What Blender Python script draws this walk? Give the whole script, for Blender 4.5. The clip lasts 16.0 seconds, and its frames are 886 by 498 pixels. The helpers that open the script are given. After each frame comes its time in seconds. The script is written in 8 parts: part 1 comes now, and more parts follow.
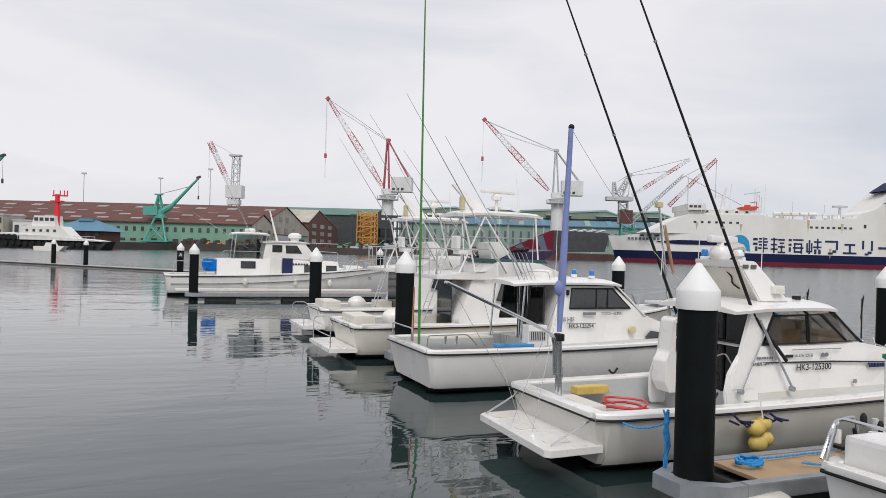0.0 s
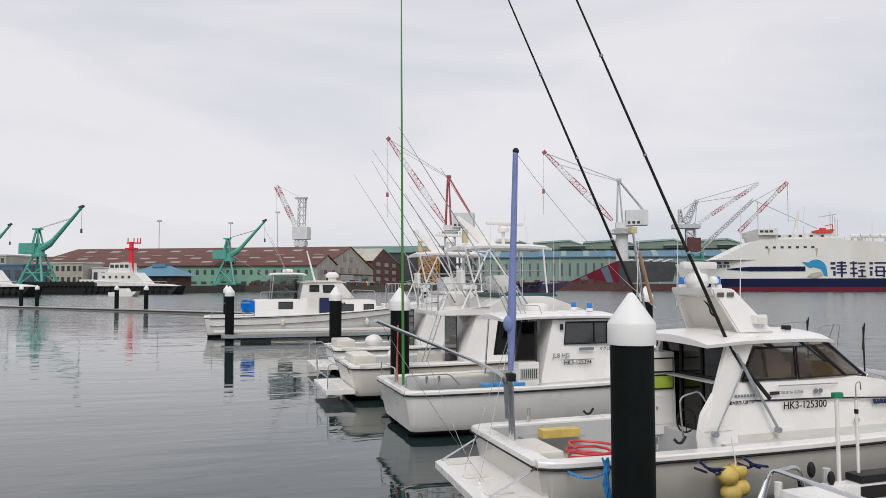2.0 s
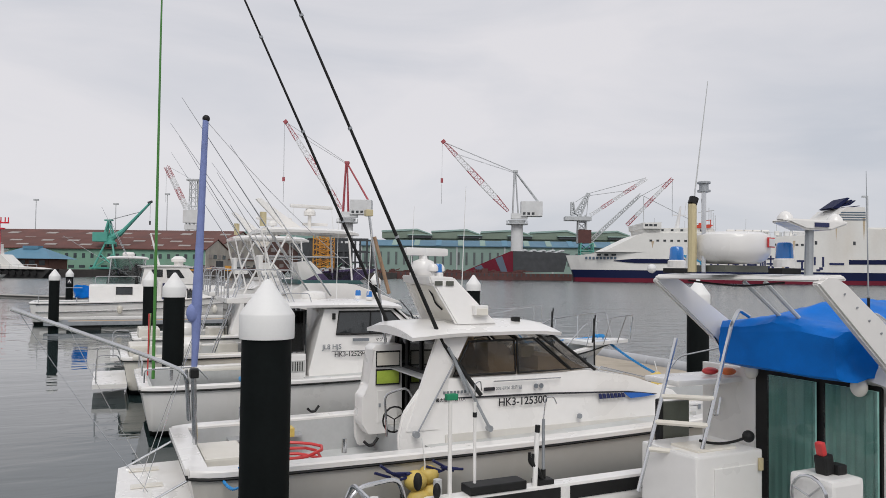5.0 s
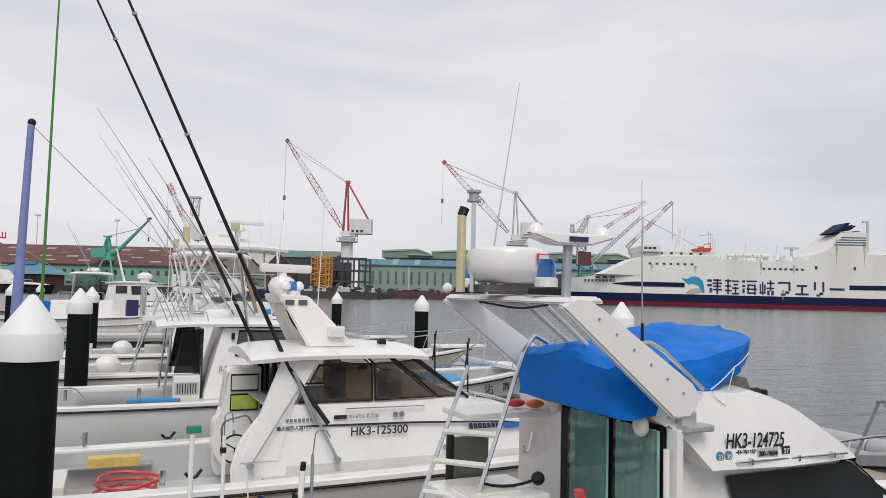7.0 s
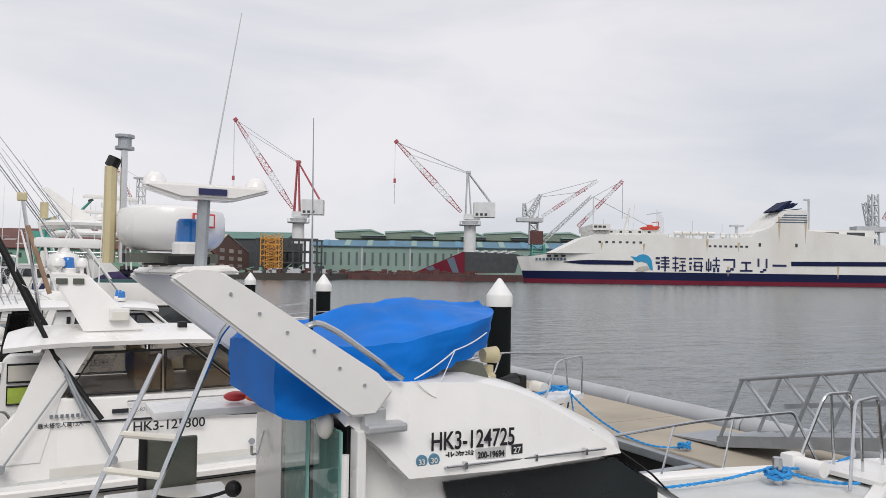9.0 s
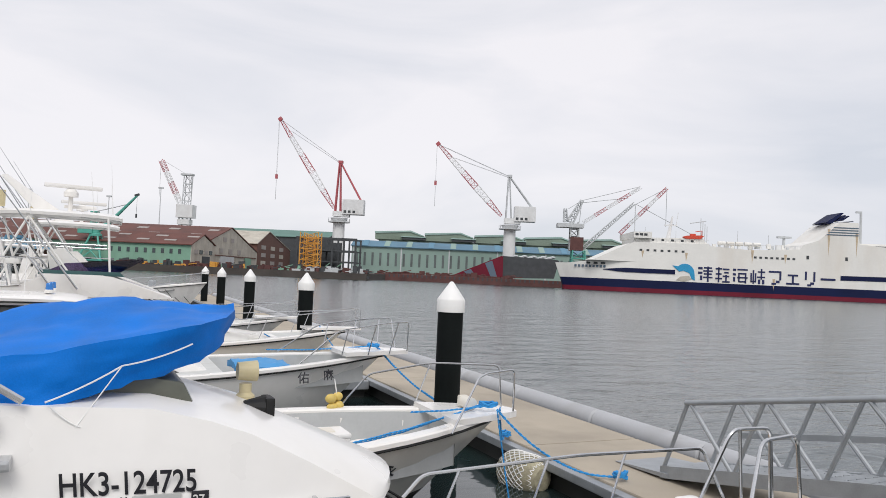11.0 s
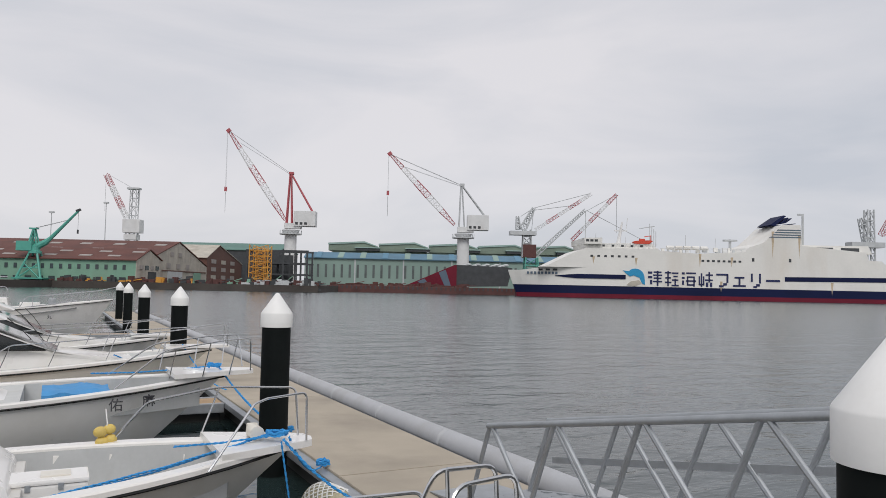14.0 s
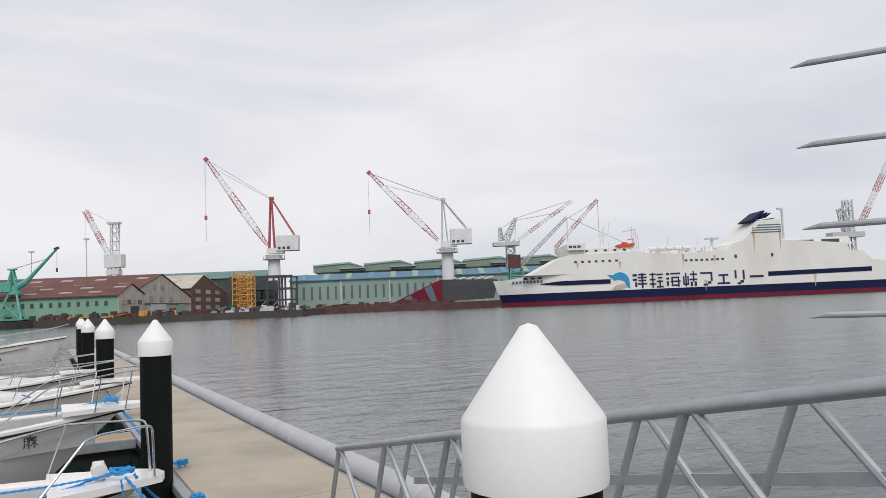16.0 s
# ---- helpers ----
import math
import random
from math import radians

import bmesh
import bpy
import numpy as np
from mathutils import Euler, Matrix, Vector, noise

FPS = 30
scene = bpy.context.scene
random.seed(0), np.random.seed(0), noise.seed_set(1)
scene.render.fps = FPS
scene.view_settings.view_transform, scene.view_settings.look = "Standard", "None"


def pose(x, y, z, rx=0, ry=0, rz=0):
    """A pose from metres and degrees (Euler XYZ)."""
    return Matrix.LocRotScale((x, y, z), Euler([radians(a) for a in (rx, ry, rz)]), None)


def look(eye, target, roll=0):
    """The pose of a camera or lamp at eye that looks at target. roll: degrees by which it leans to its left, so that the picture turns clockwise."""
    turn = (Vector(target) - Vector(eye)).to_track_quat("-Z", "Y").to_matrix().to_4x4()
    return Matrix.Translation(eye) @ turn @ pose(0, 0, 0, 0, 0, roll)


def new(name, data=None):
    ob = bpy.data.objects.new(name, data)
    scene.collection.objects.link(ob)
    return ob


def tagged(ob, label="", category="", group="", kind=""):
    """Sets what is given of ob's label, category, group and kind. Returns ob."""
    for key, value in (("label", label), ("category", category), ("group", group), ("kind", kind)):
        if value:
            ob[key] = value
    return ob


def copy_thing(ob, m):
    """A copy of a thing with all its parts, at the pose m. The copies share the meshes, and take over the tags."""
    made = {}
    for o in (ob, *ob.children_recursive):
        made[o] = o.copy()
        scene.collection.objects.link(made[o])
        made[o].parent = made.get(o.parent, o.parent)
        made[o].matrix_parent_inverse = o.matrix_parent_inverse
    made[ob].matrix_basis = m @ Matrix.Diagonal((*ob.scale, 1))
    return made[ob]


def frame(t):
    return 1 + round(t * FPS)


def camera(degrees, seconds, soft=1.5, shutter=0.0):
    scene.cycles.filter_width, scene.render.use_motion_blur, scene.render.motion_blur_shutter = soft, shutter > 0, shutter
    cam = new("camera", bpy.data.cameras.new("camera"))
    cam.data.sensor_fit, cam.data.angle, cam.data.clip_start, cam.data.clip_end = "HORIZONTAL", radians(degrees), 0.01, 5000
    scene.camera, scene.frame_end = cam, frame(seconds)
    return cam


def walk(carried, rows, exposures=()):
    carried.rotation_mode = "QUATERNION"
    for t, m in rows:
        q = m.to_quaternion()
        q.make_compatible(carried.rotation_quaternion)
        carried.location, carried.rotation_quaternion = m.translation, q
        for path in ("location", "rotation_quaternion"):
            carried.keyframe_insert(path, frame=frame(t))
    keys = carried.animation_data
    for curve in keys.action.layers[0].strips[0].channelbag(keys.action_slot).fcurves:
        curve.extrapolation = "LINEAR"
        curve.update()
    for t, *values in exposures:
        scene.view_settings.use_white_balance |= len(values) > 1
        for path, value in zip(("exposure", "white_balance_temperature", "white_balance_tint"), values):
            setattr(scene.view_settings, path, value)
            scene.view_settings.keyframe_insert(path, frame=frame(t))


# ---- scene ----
cam = camera(61.8, 16.0, soft=0.6)
PATH = [
    (0, (0.445, 0.269, 2.939), (1.196, 2.122, 2.939), 1.6),
    (0.5, (0.915, 0.249, 2.938), (1.664, 2.102, 2.965), 1.0),
    (1, (1.366, 0.252, 2.945), (2.029, 2.137, 2.984), 0.1),
    (1.5, (1.844, 0.265, 2.95), (2.478, 2.161, 3.011), 0.1),
    (2, (2.311, 0.266, 2.962), (2.891, 2.178, 3.055), -0.1),
    (2.5, (2.739, 0.28, 2.939), (3.299, 2.198, 3.037), 0.8),
    (3, (3.214, 0.321, 2.946), (3.698, 2.261, 2.994), 1.6),
    (3.5, (3.667, 0.35, 2.95), (4.106, 2.301, 2.993), 2.3),
    (4, (4.144, 0.346, 2.937), (4.692, 2.268, 2.994), 1.3),
    (4.5, (4.59, 0.296, 2.927), (5.22, 2.194, 2.967), 0.8),
    (5, (5.116, 0.287, 2.948), (5.942, 2.107, 3.01), 0.7),
    (7.5, (7.528, 0.098, 2.964), (8.348, 1.918, 3.086), 1.7),
    (8, (8.022, 0.121, 2.955), (8.882, 1.922, 3.076), 2.1),
    (8.5, (8.515, 0.166, 2.954), (9.451, 1.929, 3.084), 1.6),
    (9, (8.998, 0.269, 2.937), (9.922, 2.042, 3.003), 0.8),
    (11.5, (11.409, 0.427, 2.967), (12.204, 2.261, 3.028), 2.4),
    (12, (11.844, 0.468, 2.928), (12.614, 2.314, 2.916), 1.7),
    (12.5, (12.253, 0.559, 2.918), (12.991, 2.418, 2.955), 2.0),
    (13, (12.625, 0.518, 2.942), (13.474, 2.328, 2.974), 2.1),
    (13.5, (13.02, 0.589, 3.014), (13.848, 2.41, 3.051), 1.9),
    (14, (13.376, 0.583, 3.023), (14.297, 2.355, 3.124), 1.2),
    (14.5, (13.749, 0.542, 3.002), (14.682, 2.307, 3.125), 0.1),
    (15, (14.156, 0.569, 2.976), (15.064, 2.347, 3.097), 0.1),
    (15.5, (14.59, 0.455, 2.966), (15.503, 2.23, 3.1), -2.0),
    (16, (15.028, 0.329, 2.951), (15.978, 2.083, 3.093), -2.4),
]
# the clip's own exposure drifts as bright sky and dark water pass
EXPOSURES = ((0, 0.0), (2, -0.06), (2.5, -0.03), (3.5, -0.08), (4, -0.27), (4.5, -0.24), (5.2, -0.15), (7.5, -0.06), (8.5, -0.04), (9.2, 0.0), (11.5, 0.1), (12, 0.1), (12.5, 0.0), (13, -0.1), (13.5, 0.06), (14, -0.18), (14.5, -0.2), (15, 0.02), (16, 0.03))
walk(cam, [(r[0], look(*r[1:])) for r in PATH], EXPOSURES)

# ---- world and light: bright overcast ----
world = bpy.data.worlds.new("overcast_sky")
scene.world = world
world.use_nodes = True
SUN_EL, SUN_AZ = 48.0, 200.0


def build_sky():
    nt = world.node_tree
    n, l = nt.nodes, nt.links
    bg = n["Background"]
    bg.inputs["Strength"].default_value = 0.1
    sky = n.new("ShaderNodeTexSky")
    sky.sky_type = "NISHITA"
    sky.sun_disc = False
    sky.sun_elevation, sky.sun_rotation = radians(SUN_EL), radians(SUN_AZ)
    tc = n.new("ShaderNodeTexCoord")
    mp = n.new("ShaderNodeMapping")
    mp.inputs["Scale"].default_value = (1.0, 1.0, 3.4)
    l.new(tc.outputs["Generated"], mp.inputs["Vector"])
    big = n.new("ShaderNodeTexNoise")
    big.inputs["Scale"].default_value, big.inputs["Detail"].default_value = 1.7, 7
    big.inputs["Roughness"].default_value, big.inputs["Distortion"].default_value = 0.5, 0.6
    l.new(mp.outputs["Vector"], big.inputs["Vector"])
    ramp = n.new("ShaderNodeValToRGB")
    e = ramp.color_ramp.elements
    e[0].position, e[0].color = 0.33, (6.5, 6.75, 7.4, 1)
    e[1].position, e[1].color = 0.62, (8.8, 8.6, 8.9, 1)
    l.new(big.outputs["Fac"], ramp.inputs["Fac"])
    mix = n.new("ShaderNodeMix")
    mix.data_type = "RGBA"
    mix.inputs["Factor"].default_value = 0.93
    l.new(sky.outputs["Color"], mix.inputs["A"])
    l.new(ramp.outputs["Color"], mix.inputs["B"])
    l.new(mix.outputs["Result"], bg.inputs["Color"])


build_sky()
sun = new("sun", bpy.data.lights.new("sun", "SUN"))
sun.data.energy, sun.data.angle, sun.data.color = 1.6, radians(30), (1.0, 0.97, 0.93)
sun.matrix_basis = pose(0, 0, 60, 90 - SUN_EL, 0, -(SUN_AZ - 180))
scene.view_settings.exposure = 0.0

# ---- small tools ----


def part(name, bm, material, parent=None, label="", smooth=False):
    """Links a bmesh as one mesh object under a thing or a part."""
    me = bpy.data.meshes.new(name)
    bmesh.ops.recalc_face_normals(bm, faces=bm.faces)
    bm.to_mesh(me)
    bm.free()
    me.materials.append(material)
    if smooth:
        for p in me.polygons:
            p.use_smooth = True
        me.set_sharp_from_angle(angle=radians(38))
    ob = new(name, me)
    if parent is not None:
        ob.parent = parent
    if label:
        ob["label"] = label
    return ob


def pieces(name, bm, material, parent=None, label="", smooth=False):
    """Links every loose piece of a bmesh as a part of its own."""
    left = set(bm.verts)
    while left:
        seed = next(v for v in bm.verts if v in left)
        island, todo = {seed}, [seed]
        while todo:
            for e in todo.pop().link_edges:
                for v in e.verts:
                    if v not in island:
                        island.add(v)
                        todo.append(v)
        left -= island
        one, twin = bmesh.new(), {}
        for v in bm.verts:
            if v in island:
                twin[v] = one.verts.new(v.co)
        for f in bm.faces:
            if f.verts[0] in island:
                one.faces.new([twin[v] for v in f.verts])
        part(name, one, material, parent, label, smooth)
    bm.free()


def thing(name, m, label, category, group="", kind=""):
    ob = new(name)
    ob.empty_display_size = 0.2
    ob.matrix_basis = m
    return tagged(ob, label, category, group, kind)


def lone(name, bm, material, m, label, category, group="", kind="", smooth=False):
    ob = part(name, bm, material, None, "", smooth)
    ob.matrix_basis = m
    return tagged(ob, label, category, group, kind)


def add_box(bm, c, s, rz=0.0, ry=0.0, bevel=0.0):
    m = Matrix.Translation(c) @ Euler((0, radians(ry), radians(rz))).to_matrix().to_4x4() @ Matrix.Diagonal((*s, 1))
    r = bmesh.ops.create_cube(bm, size=1.0, matrix=m)
    if bevel:
        es = list({e for v in r["verts"] for e in v.link_edges})
        bmesh.ops.bevel(bm, geom=es, offset=bevel, segments=2, profile=0.7, affect="EDGES")
    return bm


def add_cyl(bm, a, b, r1, r2=None, seg=12, caps=True):
    a, b = Vector(a), Vector(b)
    d = b - a
    m = Matrix.Translation((a + b) / 2) @ d.to_track_quat("Z", "Y").to_matrix().to_4x4()
    bmesh.ops.create_cone(bm, cap_ends=caps, segments=seg, radius1=r1, radius2=r1 if r2 is None else r2, depth=d.length, matrix=m)
    return bm


def add_ball(bm, c, r, sx=1, sy=1, sz=1, u=14, v=9):
    bmesh.ops.create_uvsphere(bm, u_segments=u, v_segments=v, radius=r, matrix=Matrix.Translation(c) @ Matrix.Diagonal((sx, sy, sz, 1)))
    return bm


def add_tube(bm, pts, r, seg=8, closed=False):
    """A round tube along a line of points."""
    pts = [Vector(p) for p in pts]
    rings, n = [], len(pts)
    for i, p in enumerate(pts):
        a = pts[(i - 1) % n] if (i or closed) else p
        b = pts[(i + 1) % n] if (i < n - 1 or closed) else p
        q = (b - a).normalized().to_track_quat("Z", "Y")
        rr = r[i] if isinstance(r, (list, tuple)) else r
        rings.append([bm.verts.new(p + q @ Vector((math.cos(k * 2 * math.pi / seg) * rr, math.sin(k * 2 * math.pi / seg) * rr, 0))) for k in range(seg)])
    for i in range(n if closed else n - 1):
        A, B = rings[i], rings[(i + 1) % n]
        off = min(range(seg), key=lambda o: sum((A[k].co - B[(k + o) % seg].co).length for k in range(seg)))
        for k in range(seg):
            bm.faces.new((A[k], A[(k + 1) % seg], B[(k + 1 + off) % seg], B[(k + off) % seg]))
    if not closed:
        bm.faces.new(rings[0])
        bm.faces.new(rings[-1])
    return bm


def bend(pts, n=5, f=0.35):
    """Rounds the corners of a line of points."""
    pts = [Vector(p) for p in pts]
    out = [pts[0]]
    for i in range(1, len(pts) - 1):
        a, b, c = pts[i - 1], pts[i], pts[i + 1]
        k = f * min((a - b).length, (c - b).length)
        p, q = b + (a - b).normalized() * k, b + (c - b).normalized() * k
        for j in range(n + 1):
            t = j / n
            out.append(p * (1 - t) ** 2 + b * 2 * t * (1 - t) + q * t * t)
    return out + [pts[-1]]


def sag(a, b, drop, n=10):
    a, b = Vector(a), Vector(b)
    return [a.lerp(b, i / n) - Vector((0, 0, drop * 4 * (i / n) * (1 - i / n))) for i in range(n + 1)]


def add_prism(bm, poly, a, b, axis="y"):
    """A polygon of (x, z) drawn from y=a to y=b; axis 'z': (x, y) from z=a to b; axis 'x': (y, z) from x=a to b. a and b may be functions of the point."""
    def put(p, s):
        s = s(p) if callable(s) else s
        return {"y": (p[0], s, p[1]), "z": (p[0], p[1], s), "x": (s, p[0], p[1])}[axis]
    A = [bm.verts.new(put(p, a)) for p in poly]
    B = [bm.verts.new(put(p, b)) for p in poly]
    bm.faces.new(A)
    bm.faces.new(B[::-1])
    for i in range(len(poly)):
        j = (i + 1) % len(poly)
        bm.faces.new((A[i], A[j], B[j], B[i]))
    return bm


def B():
    return bmesh.new()


def add_lathe(bm, prof, c=(0, 0, 0), seg=24):
    """Turns a profile of (radius, z) about the upright axis at c."""
    rings = []
    for r, z in prof:
        rings.append([bm.verts.new((c[0] + r * math.cos(k * 2 * math.pi / seg), c[1] + r * math.sin(k * 2 * math.pi / seg), c[2] + z)) for k in range(seg)] if r > 1e-6 else [bm.verts.new((c[0], c[1], c[2] + z))])
    for P, Q in zip(rings, rings[1:]):
        for k in range(seg):
            j = (k + 1) % seg
            if len(P) == 1:
                bm.faces.new((P[0], Q[j], Q[k]))
            elif len(Q) == 1:
                bm.faces.new((P[k], P[j], Q[0]))
            else:
                bm.faces.new((P[k], P[j], Q[j], Q[k]))
    for R in (rings[0], rings[-1]):
        if len(R) > 1:
            bm.faces.new(R)
    return bm


def lettering(text, m, size, material, name="lettering", parent=None, label="", squeeze=1.0, align="LEFT", bold=0.012):
    """Flat writing from the built-in font, turned into a mesh."""
    cu = bpy.data.curves.new(name, "FONT")
    cu.body, cu.size, cu.extrude, cu.align_x, cu.offset = text, size, 0.0015, align, size * bold
    tmp = new(name, cu)
    bpy.context.view_layer.update()
    me = bpy.data.meshes.new_from_object(tmp.evaluated_get(bpy.context.evaluated_depsgraph_get()))
    bpy.data.objects.remove(tmp)
    me.materials.clear()
    me.materials.append(material)
    ob = new(name, me)
    ob.parent = parent
    ob.matrix_basis = m @ Matrix.Diagonal((squeeze, 1, 1, 1))
    if label:
        ob["label"] = label
    return ob


# ---- materials ----


def mat(name, color, rough=0.5, metal=0.0, vary=0.12, scale=3.0, fine=40.0, bump=0.0, stain=None, stain_amount=0.0, coat=0.0, island=False, spec=0.5):
    """A surface with grain at two scales, an optional stain and fine relief."""
    m = bpy.data.materials.new(name)
    m.use_nodes = True
    nt = m.node_tree
    n, l = nt.nodes, nt.links
    p = n["Principled BSDF"]
    p.inputs["Metallic"].default_value = metal
    p.inputs["Coat Weight"].default_value = coat
    p.inputs["Specular IOR Level"].default_value = spec
    tc = n.new("ShaderNodeTexCoord")
    a = n.new("ShaderNodeTexNoise")
    a.inputs["Scale"].default_value, a.inputs["Detail"].default_value = scale, 5
    b = n.new("ShaderNodeTexNoise")
    b.inputs["Scale"].default_value, b.inputs["Detail"].default_value = fine, 3
    l.new(tc.outputs["Object"], a.inputs["Vector"])
    l.new(tc.outputs["Object"], b.inputs["Vector"])
    s = n.new("ShaderNodeMath")
    s.operation = "MULTIPLY_ADD"
    s.inputs[1].default_value = 0.35
    l.new(b.outputs["Fac"], s.inputs[0])
    l.new(a.outputs["Fac"], s.inputs[2])
    mr = n.new("ShaderNodeMapRange")
    mr.inputs["From Min"].default_value, mr.inputs["From Max"].default_value = 0.4, 0.95
    mr.inputs["To Min"].default_value, mr.inputs["To Max"].default_value = 1 - vary, 1 + vary
    l.new(s.outputs[0], mr.inputs["Value"])
    src = mr.outputs["Result"]
    if island:
        oi = n.new("ShaderNodeObjectInfo")
        mr2 = n.new("ShaderNodeMapRange")
        mr2.inputs["To Min"].default_value, mr2.inputs["To Max"].default_value = 1 - vary, 1 + vary
        l.new(oi.outputs["Random"], mr2.inputs["Value"])
        mm = n.new("ShaderNodeMath")
        mm.operation = "MULTIPLY"
        l.new(src, mm.inputs[0])
        l.new(mr2.outputs["Result"], mm.inputs[1])
        src = mm.outputs[0]
    vm = n.new("ShaderNodeVectorMath")
    vm.operation = "SCALE"
    vm.inputs[0].default_value = color
    l.new(src, vm.inputs["Scale"])
    col = vm.outputs["Vector"]
    if stain:
        c = n.new("ShaderNodeTexNoise")
        c.inputs["Scale"].default_value, c.inputs["Detail"].default_value = scale * 0.7, 8
        mp = n.new("ShaderNodeMapping")
        mp.inputs["Scale"].default_value = (1, 1, 0.25)
        mp.inputs["Location"].default_value = (7, 3, 1)
        l.new(tc.outputs["Object"], mp.inputs["Vector"])
        l.new(mp.outputs["Vector"], c.inputs["Vector"])
        mk = n.new("ShaderNodeMapRange")
        mk.inputs["From Min"].default_value, mk.inputs["From Max"].default_value = 0.52, 0.74
        mk.inputs["To Max"].default_value = stain_amount
        l.new(c.outputs["Fac"], mk.inputs["Value"])
        mx = n.new("ShaderNodeMix")
        mx.data_type = "RGBA"
        mx.inputs["B"].default_value = (*stain, 1)
        l.new(mk.outputs["Result"], mx.inputs["Factor"])
        l.new(col, mx.inputs["A"])
        col = mx.outputs["Result"]
    l.new(col, p.inputs["Base Color"])
    rr = n.new("ShaderNodeMapRange")
    rr.inputs["To Min"].default_value, rr.inputs["To Max"].default_value = rough * 0.85, min(1, rough * 1.15)
    l.new(a.outputs["Fac"], rr.inputs["Value"])
    l.new(rr.outputs["Result"], p.inputs["Roughness"])
    if bump:
        bp = n.new("ShaderNodeBump")
        bp.inputs["Strength"].default_value, bp.inputs["Distance"].default_value = 0.6, bump
        l.new(b.outputs["Fac"], bp.inputs["Height"])
        l.new(bp.outputs["Normal"], p.inputs["Normal"])
    return m


def glass_mat(name, tint, rough=0.03):
    """A thin pane: clear through, mirror-like at a shallow angle."""
    m = bpy.data.materials.new(name)
    m.use_nodes = True
    nt = m.node_tree
    n, l = nt.nodes, nt.links
    out = n["Material Output"]
    n.remove(n["Principled BSDF"])
    tr, gl, lw, mx = n.new("ShaderNodeBsdfTransparent"), n.new("ShaderNodeBsdfGlossy"), n.new("ShaderNodeLayerWeight"), n.new("ShaderNodeMixShader")
    tr.inputs["Color"].default_value = (*tint, 1)
    gl.inputs["Roughness"].default_value = rough
    pw, mr = n.new("ShaderNodeMath"), n.new("ShaderNodeMapRange")
    pw.operation = "POWER"
    pw.inputs[1].default_value = 4.0
    lw.inputs["Blend"].default_value = 0.5
    mr.inputs["To Min"].default_value, mr.inputs["To Max"].default_value = 0.04, 0.95
    l.new(lw.outputs["Facing"], pw.inputs[0])
    l.new(pw.outputs[0], mr.inputs["Value"])
    l.new(mr.outputs["Result"], mx.inputs["Fac"])
    l.new(tr.outputs["BSDF"], mx.inputs[1])
    l.new(gl.outputs["BSDF"], mx.inputs[2])
    l.new(mx.outputs["Shader"], out.inputs["Surface"])
    return m


def water_mat():
    m = bpy.data.materials.new("harbour_water")
    m.use_nodes = True
    nt = m.node_tree
    n, l = nt.nodes, nt.links
    p = n["Principled BSDF"]
    p.inputs["Base Color"].default_value = (0.020, 0.034, 0.034, 1)
    p.inputs["IOR"].default_value = 1.62
    geo = n.new("ShaderNodeNewGeometry")
    sep = n.new("ShaderNodeSeparateXYZ")
    l.new(geo.outputs["Position"], sep.inputs["Vector"])
    # calm basin inside the pontoons, ruffled water outside
    edge = n.new("ShaderNodeMapRange")
    edge.inputs["From Min"].default_value, edge.inputs["From Max"].default_value = 14.0, 24.0
    edge.interpolation_type = "SMOOTHSTEP"
    l.new(sep.outputs["X"], edge.inputs["Value"])
    reach = n.new("ShaderNodeMapRange")
    reach.inputs["From Min"].default_value, reach.inputs["From Max"].default_value = 40.0, 110.0
    l.new(sep.outputs["Y"], reach.inputs["Value"])
    open_water = n.new("ShaderNodeMath")
    open_water.operation = "MAXIMUM"
    l.new(edge.outputs["Result"], open_water.inputs[0])
    l.new(reach.outputs["Result"], open_water.inputs[1])
    # open water carries ripples too fine to model: a broader gloss
    ro = n.new("ShaderNodeMapRange")
    ro.inputs["To Min"].default_value, ro.inputs["To Max"].default_value = 0.02, 0.17
    l.new(open_water.outputs[0], ro.inputs["Value"])
    l.new(ro.outputs["Result"], p.inputs["Roughness"])

    def wave(sx, sy, scale, detail, rot):
        mp = n.new("ShaderNodeMapping")
        mp.inputs["Scale"].default_value = (sx, sy, 1)
        mp.inputs["Rotation"].default_value = (0, 0, radians(rot))
        l.new(geo.outputs["Position"], mp.inputs["Vector"])
        t = n.new("ShaderNodeTexNoise")
        t.inputs["Scale"].default_value, t.inputs["Detail"].default_value = scale, detail
        t.inputs["Distortion"].default_value = 0.4
        l.new(mp.outputs["Vector"], t.inputs["Vector"])
        return t.outputs["Fac"]

    def scaled(v, k):
        t = n.new("ShaderNodeMath")
        t.operation = "MULTIPLY"
        l.new(v, t.inputs[0])
        if isinstance(k, float):
            t.inputs[1].default_value = k
        else:
            l.new(k, t.inputs[1])
        return t.outputs[0]

    def total(a, b):
        t = n.new("ShaderNodeMath")
        t.operation = "ADD"
        l.new(a, t.inputs[0])
        l.new(b, t.inputs[1])
        return t.outputs[0]

    calm = total(scaled(wave(0.35, 1.0, 0.42, 2, 12), 0.026), scaled(wave(0.4, 1.0, 2.2, 2, -8), 0.007))
    rip = total(scaled(wave(0.4, 1.0, 0.35, 2, 20), 0.09), total(scaled(wave(0.55, 1.0, 1.05, 4, -14), 0.085), scaled(wave(0.6, 1.0, 4.2, 3, 9), 0.020)))
    h = total(calm, scaled(rip, open_water.outputs[0]))
    bp = n.new("ShaderNodeBump")
    bp.inputs["Strength"].default_value, bp.inputs["Distance"].default_value = 1.0, 1.0
    l.new(h, bp.inputs["Height"])
    l.new(bp.outputs["Normal"], p.inputs["Normal"])
    return m


